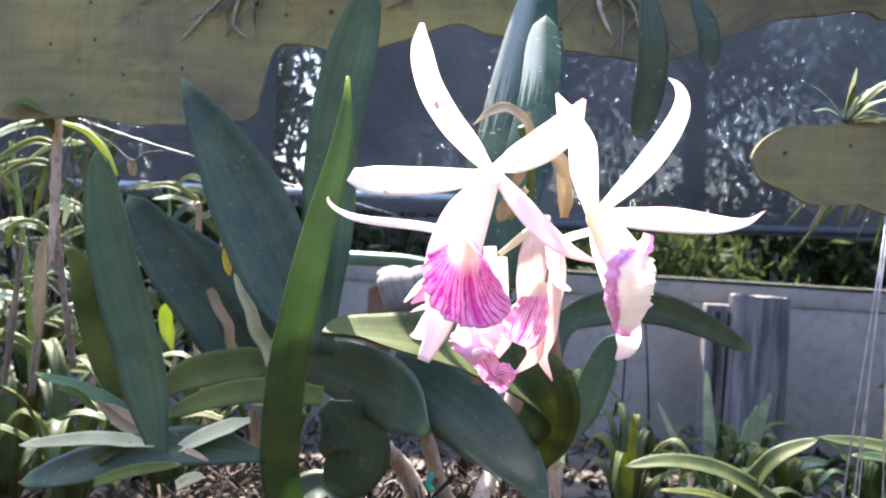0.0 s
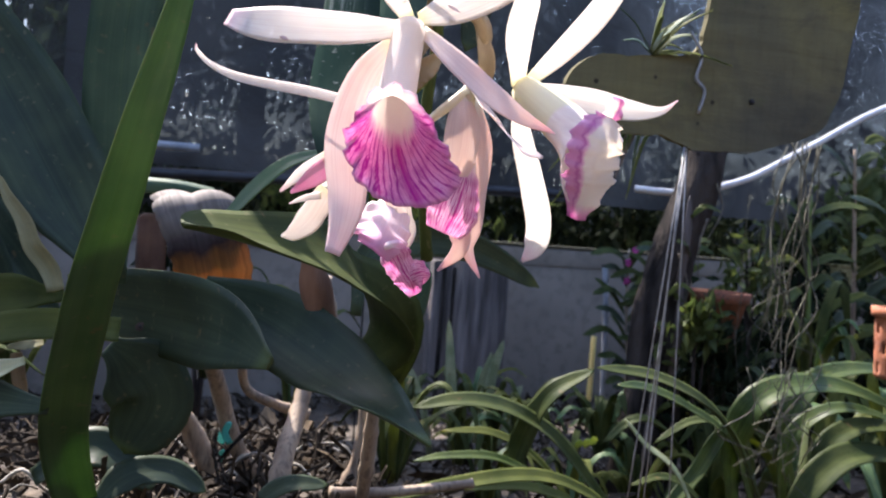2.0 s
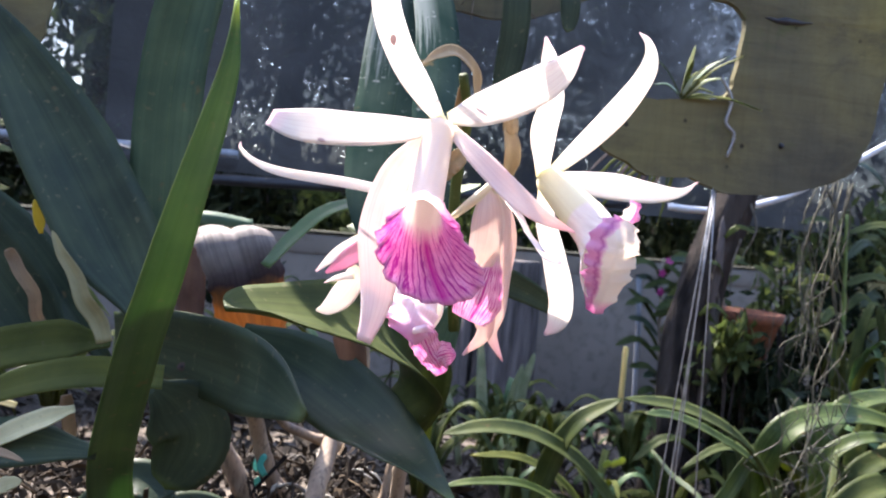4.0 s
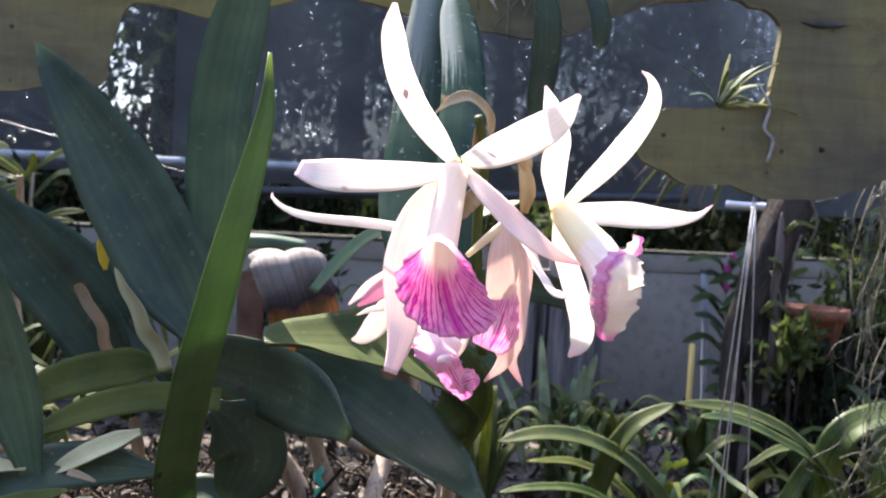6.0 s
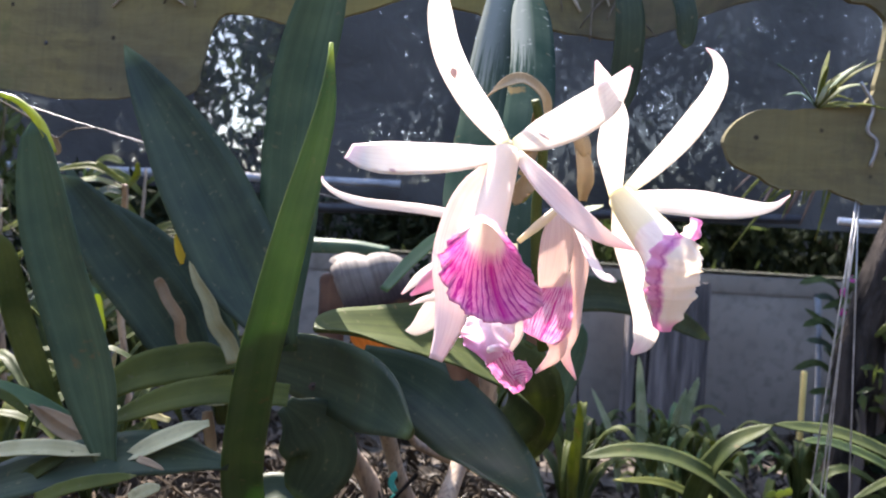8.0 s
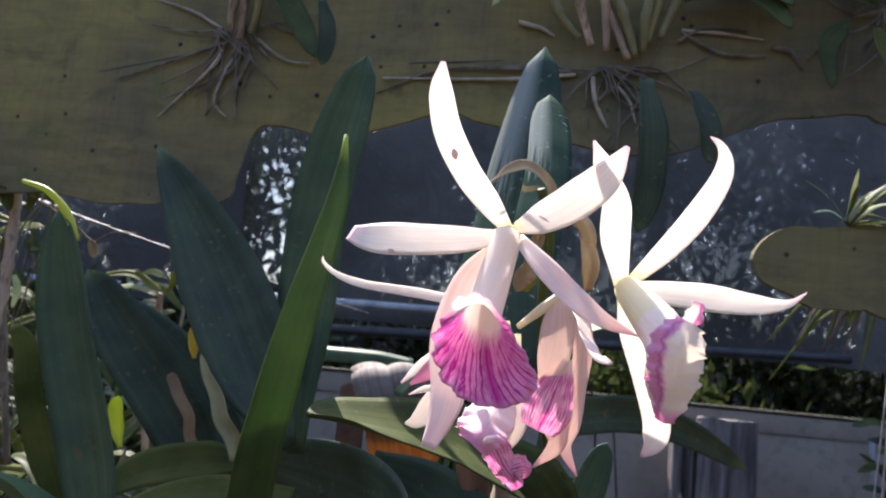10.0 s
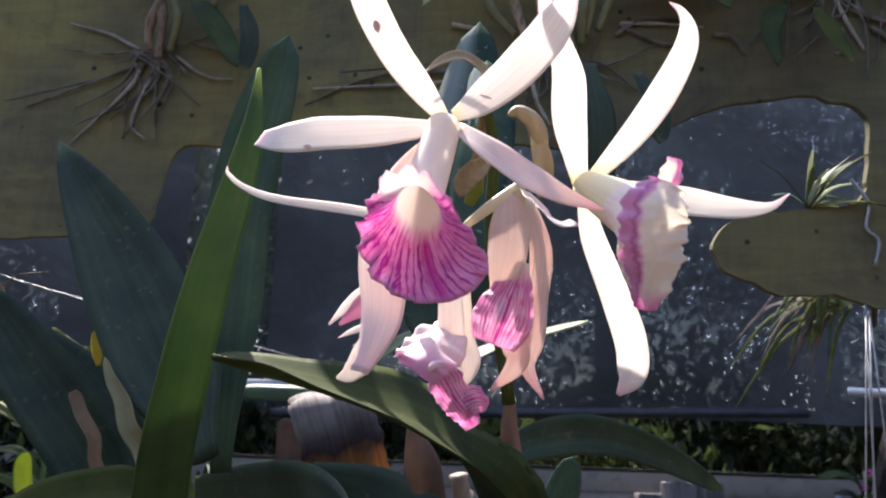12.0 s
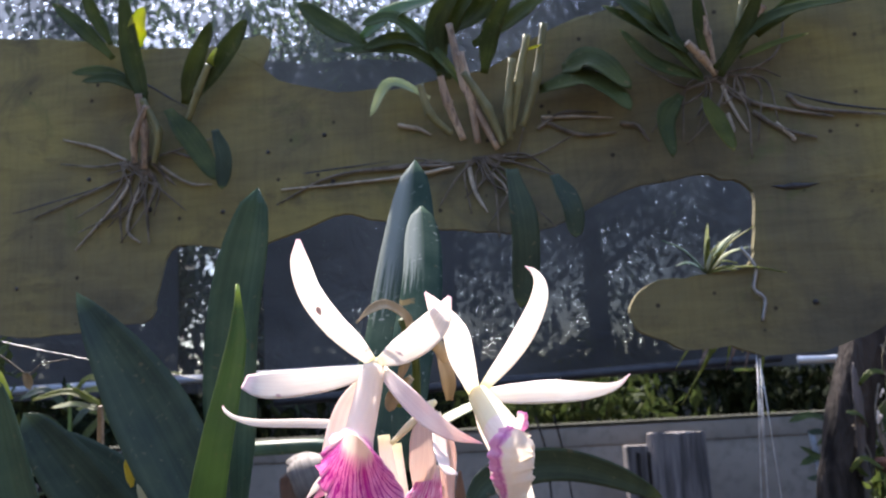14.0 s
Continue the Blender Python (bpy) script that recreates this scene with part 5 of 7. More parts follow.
# dried stubs of old leaves and the canes
leaf("dry_stub", plant, [(-0.1503, 0.6750, 0.9749), (-0.1540, 0.6720, 0.9918), (-0.1630, 0.6700, 1.0082), (-0.1650, 0.6700, 1.0218), (-0.1748, 0.6720, 1.0354), (-0.1794, 0.6750, 1.0433), (-0.1834, 0.6750, 1.0496)], 0.0080, LEAF_DRY, "dry brown stub of a leaf", face=(0.3, -1, 0), base=0.9, rise=0.2, fall=0.85, power=2.5, tipw=0.5, fold=0.5, ripple=0.05)
leaf("dry_stub", plant, [(-0.1156, 0.6000, 1.0039), (-0.1207, 0.6050, 1.0161), (-0.1295, 0.6050, 1.0276), (-0.1354, 0.6100, 1.0414), (-0.1442, 0.6150, 1.0534), (-0.1509, 0.6200, 1.0663)], 0.0105, LEAF_STRAW, "pale dry sheath", face=(0.3, -1, 0), base=0.9, rise=0.2, fall=0.3, power=1.3, fold=0.6, ripple=0.06)
for pts, r in (([(0.0341, 0.7200, 0.8357), (0.0432, 0.7400, 0.8708), (0.0612, 0.7800, 0.9064), (0.0817, 0.8200, 0.9926)], 0.0075), ([(0.0904, 0.7600, 0.8196), (0.1085, 0.7600, 0.8595), (0.1115, 0.7600, 0.9069), (0.0960, 0.7400, 0.9420)], 0.007),
               ([(0.0411, 0.8200, 0.8223), (0.0143, 0.8200, 0.8573), (-0.0061, 0.8000, 0.9150), (-0.0282, 0.7400, 0.9699)], 0.007), ([(0.0051, 0.8400, 0.8165), (-0.0225, 0.8400, 0.8668), (-0.0440, 0.8200, 0.8958)], 0.009),
               ([(0.0715, 0.8000, 0.8872), (0.0418, 0.8000, 0.8967), (0.0172, 0.8000, 0.9107), (0.0096, 0.7800, 0.9472)], 0.004), ([(0.0717, 0.7000, 0.8523), (0.1159, 0.7000, 0.8512), (0.1856, 0.7000, 0.8562)], 0.004)):
    rod("cane", plant, pts, [r * 1.1, r, r * 0.85], CANE, sides=10, n=24, knots=5)

# the sunlit back is only a brighter green here
leaf("leaf", plant, [(-0.0205, 0.6600, 1.0513), (-0.0006, 0.6700, 1.0744), (0.0226, 0.6800, 1.0935), (0.0570, 0.6900, 1.1043)], 0.013, LEAF_LIT, "arching leaf, the sun on its back put into a brighter green", face=((-0.5, -0.6, 0.7), (0, -0.5, 0.9)), base=0.7, rise=0.3, fall=0.7, power=2, fold=0.25, thick=0.002)
leaf("leaf", plant, [(-0.0081, 0.9500, 1.0711), (-0.0473, 0.9500, 1.0746), (-0.0861, 0.9500, 1.0747), (-0.1158, 0.9500, 1.0742)], 0.019, LEAF_GREY, "level leaf, its lower half in the sun", face=(0, -0.75, 0.55), base=0.8, rise=0.3, fall=0.85, power=3, tipw=0.6, fold=-0.5, thick=0.002)
# the sun on this leaf is given by its pale colour
leaf("leaf", plant, [(0.0540, 0.7400, 1.0793), (0.0979, 0.7600, 1.1025), (0.1719, 0.7800, 1.1282)], 0.020, LEAF_PALE, "strap leaf coloured pale for the sun on it", face=(0.1, -0.2, 1), base=0.8, rise=0.3, fall=0.7, power=2, fold=0.2, thick=0.002)
leaf("leaf", plant, [(0.1248, 0.7800, 0.9171), (0.1371, 0.7800, 0.9516), (0.1474, 0.7800, 0.9845), (0.1602, 0.7800, 1.0226)], 0.030, LEAF_GREY, "dark leaf in shade", face=(0.2, -1, 0.2), base=0.30, rise=0.4, fall=0.6, power=2.2, fold=0.2, thick=0.003)
leaf("dying_leaf", plant, [(0.0006, 0.8600, 0.9533), (-0.0068, 0.8520, 0.9891), (-0.0173, 0.8460, 1.0259), (-0.0281, 0.8500, 1.0543), (-0.0323, 0.8680, 1.0640), (-0.0327, 0.8900, 1.0617)], 0.068, DEAD, "dying leaf, grey at the top and orange below a black band", face=((0.1, -1, 0.0), (0, -0.9, 0.3)), base=0.8, rise=0.3, fall=0.80, power=3, tipw=0.55, fold=-0.15, lobes=0.13, thick=0.0015, ripple=0.02, waves=2.5, m=20, n=44, jag=0.10)
leaf("dying_leaf", plant, [(-0.0624, 0.9000, 0.9550), (-0.0632, 0.9000, 1.0014), (-0.0640, 0.9000, 1.0475)], 0.026, LEAF_DEAD, "dead brown leaf stub", face=(0.1, -1, 0.1), base=0.8, rise=0.3, fall=0.9, power=5, tipw=0.6, fold=0.3, thick=0.0015)
leaf("sheath", plant, [(0.0378, 0.6090, 0.9912), (0.0310, 0.6090, 1.0138), (0.0245, 0.6090, 1.0340)], 0.020, RUST, "rust-brown dry sheath of a cane", face=(-0.1, -1, 0.1), widths=(0.8, 1.0, 0.3), fold=-0.6, n=16)
leaf("sheath", plant, [(0.0897, 0.6290, 1.0066), (0.0841, 0.6290, 1.0340), (0.0845, 0.6290, 1.0622)], 0.011, RUST, "narrow rust-brown dry sheath", face=(0.1, -1, 0.1), widths=(0.9, 1.0, 0.2), fold=-0.6, n=16)
rod("pseudobulb", plant, [(0.0829, 0.8000, 0.9266), (0.0797, 0.7900, 0.9670), (0.0718, 0.7800, 1.0059)], [0.008, 0.0095, 0.006], CANE, sides=10, n=16, knots=3)

rod("young_shoot", plant, [(-0.2335, 0.6000, 1.1303), (-0.2427, 0.6000, 1.1481), (-0.2565, 0.6000, 1.1606), (-0.2732, 0.6000, 1.1655)], [0.0024, 0.0030, 0.0022, 0.0012], LEAF_YELLOW, "curved yellow-green shoot", sides=8, n=18)
leaf("leaf", plant, [(-0.2657, 0.7400, 0.9304), (-0.2877, 0.7400, 0.9710), (-0.3053, 0.7400, 1.0191), (-0.3149, 0.7400, 1.0579), (-0.3280, 0.7400, 1.0733)], 0.021, LEAF_OLIVE, "limp yellow-green leaf", face=(0.4, -1, 0.1), base=0.5, rise=0.3, fall=0.5, power=1.6, fold=0.3, ripple=0.08, waves=2)
leaf("leaf", plant, [(-0.2209, 0.7200, 0.9061), (-0.2610, 0.7200, 0.9373), (-0.2956, 0.7200, 0.9543), (-0.3393, 0.7200, 0.9660)], 0.014, LEAF_LIT, "thin sideways leaf", face=(0, -0.6, 0.8), base=0.8, rise=0.3, fall=0.5, power=1.6, fold=0.3)
leaf("dry_stub", plant, [(-0.2154, 0.7000, 0.9232), (-0.2416, 0.7000, 0.9332), (-0.2704, 0.7000, 0.9477)], 0.012, LEAF_DRY, "brown dry leaf end", face=(0, -0.8, 0.6), base=0.9, rise=0.2, fall=0.5, power=1.6, fold=0.3)

# dried canes in papery sheaths beside the plant
for pts, r in (([(-0.4495, 0.9500, 0.8977), (-0.4461, 0.9500, 0.9612), (-0.4459, 0.9500, 1.0244), (-0.4438, 0.9500, 1.0750)], 0.0045), ([(-0.4253, 1.0000, 0.9234), (-0.4421, 1.0000, 1.0088), (-0.4567, 1.0000, 1.1009), (-0.4622, 1.0000, 1.2198)], 0.0040), ([(-0.5063, 1.0000, 0.8850), (-0.5002, 1.0000, 0.9786), (-0.4932, 1.0000, 1.0654)], 0.004)):
    rod("dry_cane", plant, pts, [r * 0.8, r, r * 0.55], OLD_CANE, "brown dry cane in papery sheaths", sides=9, n=24, knots=4, wobble=0.15)
leaf("sheath", plant, [(-0.4367, 0.9300, 0.9641), (-0.4367, 0.9300, 1.0074), (-0.4371, 0.9300, 1.0568), (-0.4334, 0.9300, 1.0787)], 0.014, SHEATH, "torn papery sheath", face=(0.2, -1, 0), base=0.5, rise=0.3, fall=0.4, power=1.4, fold=0.6, ripple=0.08, jag=0.1)
leaf("sheath", plant, [(0.1096, 0.7000, 0.9211), (0.1023, 0.7000, 0.9427), (0.0891, 0.6900, 0.9613)], 0.008, LEAF_PALE, "pale torn sheath", face=(0.2, -1, 0), base=0.4, rise=0.3, fall=0.4, power=1.4, fold=0.5)
for pts, r in (([(-0.5171, 1.0000, 1.0174), (-0.4709, 1.0000, 1.0236), (-0.4287, 1.0000, 0.9830), (-0.4323, 1.0000, 0.9296)], 0.0011), ([(-0.5390, 1.0500, 0.9437), (-0.5205, 1.0500, 0.9868), (-0.5089, 1.0500, 1.0050)], 0.0016), ([(-0.4760, 1.0000, 1.1129), (-0.4663, 1.0000, 1.1533), (-0.4624, 1.0000, 1.1999), (-0.4666, 1.0000, 1.2393)], 0.0018)):
    rod("root", plant, pts, [r, r, r * 0.7], ROOT, sides=6, n=18)

leaf("young_leaf", plant, [(-0.2949, 0.9500, 0.9581), (-0.3018, 0.9500, 0.9788), (-0.3051, 0.9500, 0.9971), (-0.3036, 0.9500, 1.0100)], 0.016, LEAF_YELLOW, "yellowing young leaf", face=(0.2, -1, 0.1), base=0.3, fall=0.5, fold=0.5)

leaf("scar", plant, [(-0.0722, 0.7098, 0.9690), (-0.0690, 0.7082, 0.9706), (-0.0658, 0.7066, 0.9722)], 0.0062, LEAF_DEAD, "round brown scar on a leaf", face=(0.1, -1, 0.3), base=0.5, fall=0.4, fold=0, n=10, thick=0.0006)
rod("scar", plant, [(-0.0689, 0.7074, 0.9708), (-0.0689, 0.7096, 0.9704)], 0.0013, BLACK, sides=8, n=2)

# dry bits and low straps at the foot of the plant
leaf("dry_stub", plant, [(-0.1403, 0.6600, 0.9587), (-0.1379, 0.6600, 0.9438), (-0.1346, 0.6600, 0.9274)], 0.0085, LEAF_DRY, "dry tan sheath", face=(0.3, -1, 0), base=0.8, rise=0.2, fall=0.6, power=1.8, tipw=0.3, fold=0.5)
leaf("dry_stub", plant, [(-0.2241, 0.6600, 0.9336), (-0.2421, 0.6600, 0.9428), (-0.2611, 0.6600, 0.9587)], 0.0095, LEAF_DRY, "curled brown leaf end", face=(0, -0.8, 0.5), base=0.8, rise=0.2, fall=0.4, power=1.5, fold=0.6, ripple=0.06)
leaf("dry_stub", plant, [(-0.1675, 0.5800, 0.9456), (-0.1599, 0.5800, 0.9431), (-0.1512, 0.5800, 0.9392)], 0.0050, LEAF_DRY, "broken tan leaf tip", face=(0, -0.7, 0.7), base=0.9, rise=0.2, fall=0.3, power=1.3, fold=0.3)
for pts, w, mt in (([(-0.2841, 0.6400, 0.9714), (-0.2695, 0.6400, 0.9675), (-0.2521, 0.6400, 0.9545)], .007, LEAF_OLIVE), ([(-0.2084, 0.6800, 0.9238), (-0.1991, 0.6800, 0.9345), (-0.1864, 0.6800, 0.9441)], .008, LEAF_OLIVE), ([(-0.2166, 0.5500, 0.9286), (-0.1921, 0.5500, 0.9379), (-0.1608, 0.5500, 0.9442)], .009, LEAF_OLIVE),
                   ([(-0.1663, 0.5600, 0.9270), (-0.1578, 0.5600, 0.9320), (-0.1485, 0.5600, 0.9346)], .009, LEAF_BLEACHED), ([(-0.1288, 0.7000, 0.9590), (-0.1392, 0.7000, 0.9569), (-0.1508, 0.7000, 0.9555)], .007, LEAF_BLEACHED), ([(-0.2477, 0.6000, 0.9165), (-0.2315, 0.6000, 0.9314), (-0.2115, 0.6000, 0.9429)], .011, LEAF_DEEP),
                   ([(-0.1778, 0.7200, 0.9365), (-0.1950, 0.7200, 0.9402), (-0.2139, 0.7200, 0.9363)], .006, LEAF_BLEACHED), ([(-0.2354, 0.7400, 0.9543), (-0.2296, 0.7400, 0.9681), (-0.2263, 0.7400, 0.9862)], .005, LEAF_STRAW)):
    leaf("strap", plant, pts, w, mt, face=(0.1, -0.7, 0.7), base=0.8, rise=0.3, fall=0.5, power=1.7, fold=0.25, thick=0.0015, ripple=0.03)

# ---- the flowers ----
def flower(core, throat, label):
    """The column and stalk of a flower; petals and lip hang under it."""
    f = rod("flower", plant, [core + Vector((0.004, 0.014, 0.003)), core, core.lerp(throat, 0.5)], [0.0018, 0.0028, 0.0026], PEACH, label, sides=10, n=10)
    return f


def petal(f, name, pts, width, mat=None, **kw):
    kw.setdefault("face", (0, -1, 0.1))
    kw.setdefault("thick", 0.0004)
    kw.setdefault("fold", 0.07)
    kw.setdefault("base", 0.25)
    kw.setdefault("rise", 0.55)
    kw.setdefault("fall", 0.5)
    kw.setdefault("power", 2.0)
    kw.setdefault("n", 24)
    kw.setdefault("ripple", 0.012)
    kw.setdefault("waves", 3.5)
    return under(finish(name, blade_bm(pts, width, seed=len(bpy.data.objects), **kw), mat or PETAL), f)


c1 = Vector((0.0190, 0.4040, 1.1336))
f1 = flower(c1, Vector((0.0144, 0.3950, 1.1043)), "fully open white orchid flower with a magenta lip")
petal(f1, "dorsal_sepal", [(0.0183, 0.4040, 1.1354), (0.0101, 0.4010, 1.1440), (-0.0011, 0.3940, 1.1552), (-0.0106, 0.3850, 1.1684), (-0.0152, 0.3790, 1.1828), (-0.0157, 0.3754, 1.1943)], 0.0122, widths=(0.42, 0.85, 1.0, 0.96, 0.80, 0.16))
petal(f1, "petal", [(0.0170, 0.4040, 1.1319), (0.0024, 0.4020, 1.1286), (-0.0218, 0.4040, 1.1264), (-0.0380, 0.4120, 1.1269), (-0.0479, 0.4205, 1.1291)], 0.0148, widths=(0.35, 0.74, 1.0, 0.92, 0.52), face=(0, -1, 0.25), fold=0.05)
petal(f1, "petal", [(0.0217, 0.4020, 1.1353), (0.0317, 0.3910, 1.1393), (0.0416, 0.3760, 1.1447), (0.0492, 0.3610, 1.1515), (0.0537, 0.3495, 1.1607)], 0.0156, widths=(0.32, 0.86, 1.0, 0.80, 0.12), face=(-0.1, -1, 0.05), fold=0.05)
petal(f1, "lateral_sepal", [(0.0159, 0.4060, 1.1281), (0.0046, 0.4110, 1.1113), (-0.0004, 0.4120, 1.0883), (0.0005, 0.4090, 1.0660), (-0.0019, 0.4030, 1.0538), (-0.0063, 0.3970, 1.0430)], 0.0172, PINK_PETAL, widths=(0.35, 0.80, 1.0, 0.88, 0.62, 0.34), face=((-0.3, -1, 0), (-0.1, -1, 0.5)), fold=-0.12)
petal(f1, "lateral_sepal", [(0.0229, 0.4020, 1.1317), (0.0322, 0.3890, 1.1197), (0.0433, 0.3780, 1.1071), (0.0541, 0.3720, 1.0989), (0.0678, 0.3700, 1.0938)], 0.0098, BLUSH, widths=(0.5, 0.95, 1.0, 0.66, 0.05), face=(0.1, -1, 0.05), fold=0.14)
LIP_RIM = ((0, -2, -25.5, 6), (25, 4, -23, 6.5), (45, 9, -17, 5), (70, 14.5, -8, 1), (98, 19, 0, 0), (116, 20, 3.5, 0), (136, 17, 9, 0), (160, 9.5, 14, -1), (185, 0, 16, -1.5), (210, -8.5, 15, -1), (236, -16, 10.5, 0), (264, -20.5, 2, 0.5), (290, -20.5, -7, 1), (312, -15.5, -13, 4.5), (335, -10.5, -21, 6))
LIP_FORM = trumpet_bm((0.0188, 0.4030, 1.1320), (0.0110, 0.3880, 1.1010), (0.0114, 0.3725, 1.0782), (0.922, -0.365, -0.08), (0.10, -0.05, -0.99), LIP_RIM, (0.0056, 0.0068), 15, 0.0013, 0.5, 1)
under(finish("lip", LIP_FORM, LIP, None, "magenta lip with darker veins and a cream throat"), f1)

# bruises and torn specks on the petals
for pts, w in (([(-0.0079, 0.3876, 1.1626), (-0.0071, 0.3884, 1.1607), (-0.0064, 0.3894, 1.1588)], 0.0030), ([(-0.0303, 0.4046, 1.1213), (-0.0288, 0.4038, 1.1209), (-0.0274, 0.4030, 1.1203)], 0.0016), ([(0.0297, 0.3918, 1.1397), (0.0316, 0.3901, 1.1383), (0.0336, 0.3884, 1.1369)], 0.0011)):
    petal(f1, "bruise", pts, w, BRUISE, widths=(0.3, 1.0, 0.25), face=(0, -1, 0.1), n=8, m=4, thick=0.0001, jag=0.3)

c2 = Vector((0.0730, 0.4145, 1.1170))
f2 = flower(c2, Vector((0.0792, 0.3950, 1.1021)), "white orchid flower seen from the side")
petal(f2, "dorsal_sepal", [(0.0708, 0.4137, 1.1179), (0.0640, 0.4010, 1.1348), (0.0590, 0.3860, 1.1471), (0.0496, 0.3690, 1.1566), (0.0433, 0.3600, 1.1643)], 0.0136, widths=(0.5, 0.95, 1.0, 0.66, 0.10))
petal(f2, "petal", [(0.0755, 0.4137, 1.1197), (0.0884, 0.4080, 1.1345), (0.0973, 0.4000, 1.1479), (0.1033, 0.3920, 1.1616), (0.1042, 0.3890, 1.1703), (0.1013, 0.3880, 1.1764), (0.0971, 0.3880, 1.1795)], 0.0110, widths=(0.45, 0.88, 1.0, 0.84, 0.62, 0.32, 0.03))
petal(f2, "petal", [(0.0758, 0.4140, 1.1163), (0.0943, 0.4190, 1.1162), (0.1141, 0.4240, 1.1166), (0.1338, 0.4270, 1.1160), (0.1508, 0.4290, 1.1179), (0.1598, 0.4290, 1.1241)], 0.0130, widths=(0.55, 0.88, 1.0, 0.78, 0.32, 0.03), face=(0, -1, 0.25), fold=0.12)
petal(f2, "lateral_sepal", [(0.0724, 0.4150, 1.1135), (0.0785, 0.4240, 1.0988), (0.0896, 0.4330, 1.0792), (0.0969, 0.4380, 1.0619), (0.0981, 0.4420, 1.0505), (0.0932, 0.4440, 1.0431)], 0.0134, widths=(0.45, 0.74, 0.94, 1.0, 0.82, 0.12), fold=0.10)
SIDE_RIM = ((0, 7, -11, 0), (40, 11, -7, 1), (90, 9, 3, 0), (140, 3, 13, -1), (180, -4, 17, -2), (230, -9, 10, -1), (280, -9, -1, -1), (325, -3, -9, -1))
under(finish("lip", trumpet_bm((0.0735, 0.4130, 1.1160), (0.0790, 0.3850, 1.1000), (0.0800, 0.3650, 1.0850), (0.975, -0.22, 0), (0.02, 0.0, -1), SIDE_RIM, (0.0055, 0.0084), 8, 0.0006, 0.5, 4), TUBE, None, "pale tube of the lip"), f2)
petal(f2, "lip_lobe", [(0.0830, 0.3570, 1.0996), (0.0790, 0.3565, 1.0912), (0.0790, 0.3595, 1.0824), (0.0798, 0.3640, 1.0739), (0.0797, 0.3700, 1.0631)], 0.0205, LIP_EDGE, widths=(0.62, 1.0, 0.96, 0.80, 0.36), jag=0.28, ripple=0.06, waves=5.5, fold=-0.42, m=16, n=40, face=(-0.2, -1, 0.0))
petal(f2, "lip_lobe", [(0.0821, 0.3600, 1.0981), (0.0839, 0.3570, 1.1024), (0.0850, 0.3560, 1.1076)], 0.0072, LIP_EDGE, widths=(0.7, 1.0, 0.55), ripple=0.14, waves=2.5, fold=0.3, face=(0.2, -1, 0.5))

c3 = Vector((0.0460, 0.4060, 1.1107))
f3 = flower(c3, Vector((0.0475, 0.4080, 1.0869)), "nodding pink orchid flower facing down")
petal(f3, "petal", [(0.0434, 0.4050, 1.1106), (0.0426, 0.4000, 1.0984), (0.0415, 0.3980, 1.0860), (0.0398, 0.3990, 1.0758), (0.0363, 0.4010, 1.0697)], 0.0138, PEACH, widths=(0.3, 0.95, 1.0, 0.68, 0.08), face=(-0.2, -1, 0), fold=-0.10)
petal(f3, "petal", [(0.0482, 0.4040, 1.1101), (0.0492, 0.3860, 1.0994), (0.0479, 0.3670, 1.0911), (0.0487, 0.3540, 1.0848), (0.0529, 0.3480, 1.0823)], 0.0090, PEACH, widths=(0.5, 1.0, 0.92, 0.55, 0.16), face=(0.3, -1, 0.1))
petal(f3, "dorsal_sepal", [(0.0500, 0.4085, 1.1086), (0.0550, 0.4070, 1.0910), (0.0537, 0.4055, 1.0732), (0.0517, 0.4035, 1.0580), (0.0495, 0.4020, 1.0479), (0.0549, 0.4004, 1.0369)], 0.0095, BLUSH, widths=(0.5, 0.95, 0.9, 1.0, 0.62, 0.08), face=(0.3, -1, 0), fold=-0.15)
petal(f3, "lateral_sepal", [(0.0486, 0.4040, 1.0730), (0.0457, 0.4020, 1.0566), (0.0455, 0.4005, 1.0480), (0.0369, 0.4005, 1.0388)], 0.0100, BLUSH, widths=(0.7, 1.0, 0.72, 0.08), face=(0.1, -1, 0), fold=-0.15)
petal(f3, "lip", [(0.0473, 0.4020, 1.0833), (0.0433, 0.3975, 1.0723), (0.0397, 0.3955, 1.0623), (0.0369, 0.3970, 1.0539)], 0.0205, LIP_FAN, widths=(0.25, 0.72, 1.0, 0.72), fold=-0.25, ripple=0.04, waves=4.5, jag=0.05, m=20, n=30, face=(-0.15, -1, 0.1))
rod("pedicel", plant, [(0.0263, 0.4020, 1.0944), (0.0350, 0.4030, 1.1022), (0.0450, 0.4060, 1.1107)], [0.0012, 0.0021, 0.0022], PINK_PETAL, sides=8, n=8)

c4 = Vector((0.0099, 0.4400, 1.1036))
f4 = flower(c4, Vector((0.0075, 0.4500, 1.0765)), "flower at the back, half hidden")
petal(f4, "petal", [(0.0162, 0.4300, 1.1029), (-0.0138, 0.4280, 1.1060), (-0.0401, 0.4250, 1.1074), (-0.0525, 0.4230, 1.1108), (-0.0580, 0.4220, 1.1150), (-0.0586, 0.4220, 1.1176)], 0.0056, widths=(1.0, 0.96, 0.82, 0.5, 0.28, 0.08), face=(0, -0.8, 0.5))
petal(f4, "lateral_sepal", [(0.0018, 0.4520, 1.0683), (-0.0041, 0.4570, 1.0557), (-0.0100, 0.4610, 1.0485), (-0.0153, 0.4635, 1.0465)], 0.0116, TUBE, widths=(0.8, 1.0, 0.66, 0.08), face=(-0.3, -1, 0))
petal(f4, "dorsal_sepal", [(-0.0016, 0.4420, 1.0818), (-0.0109, 0.4470, 1.0745), (-0.0191, 0.4503, 1.0656)], 0.0060, widths=(1.0, 0.9, 0.15), face=(-0.3, -1, 0.3))
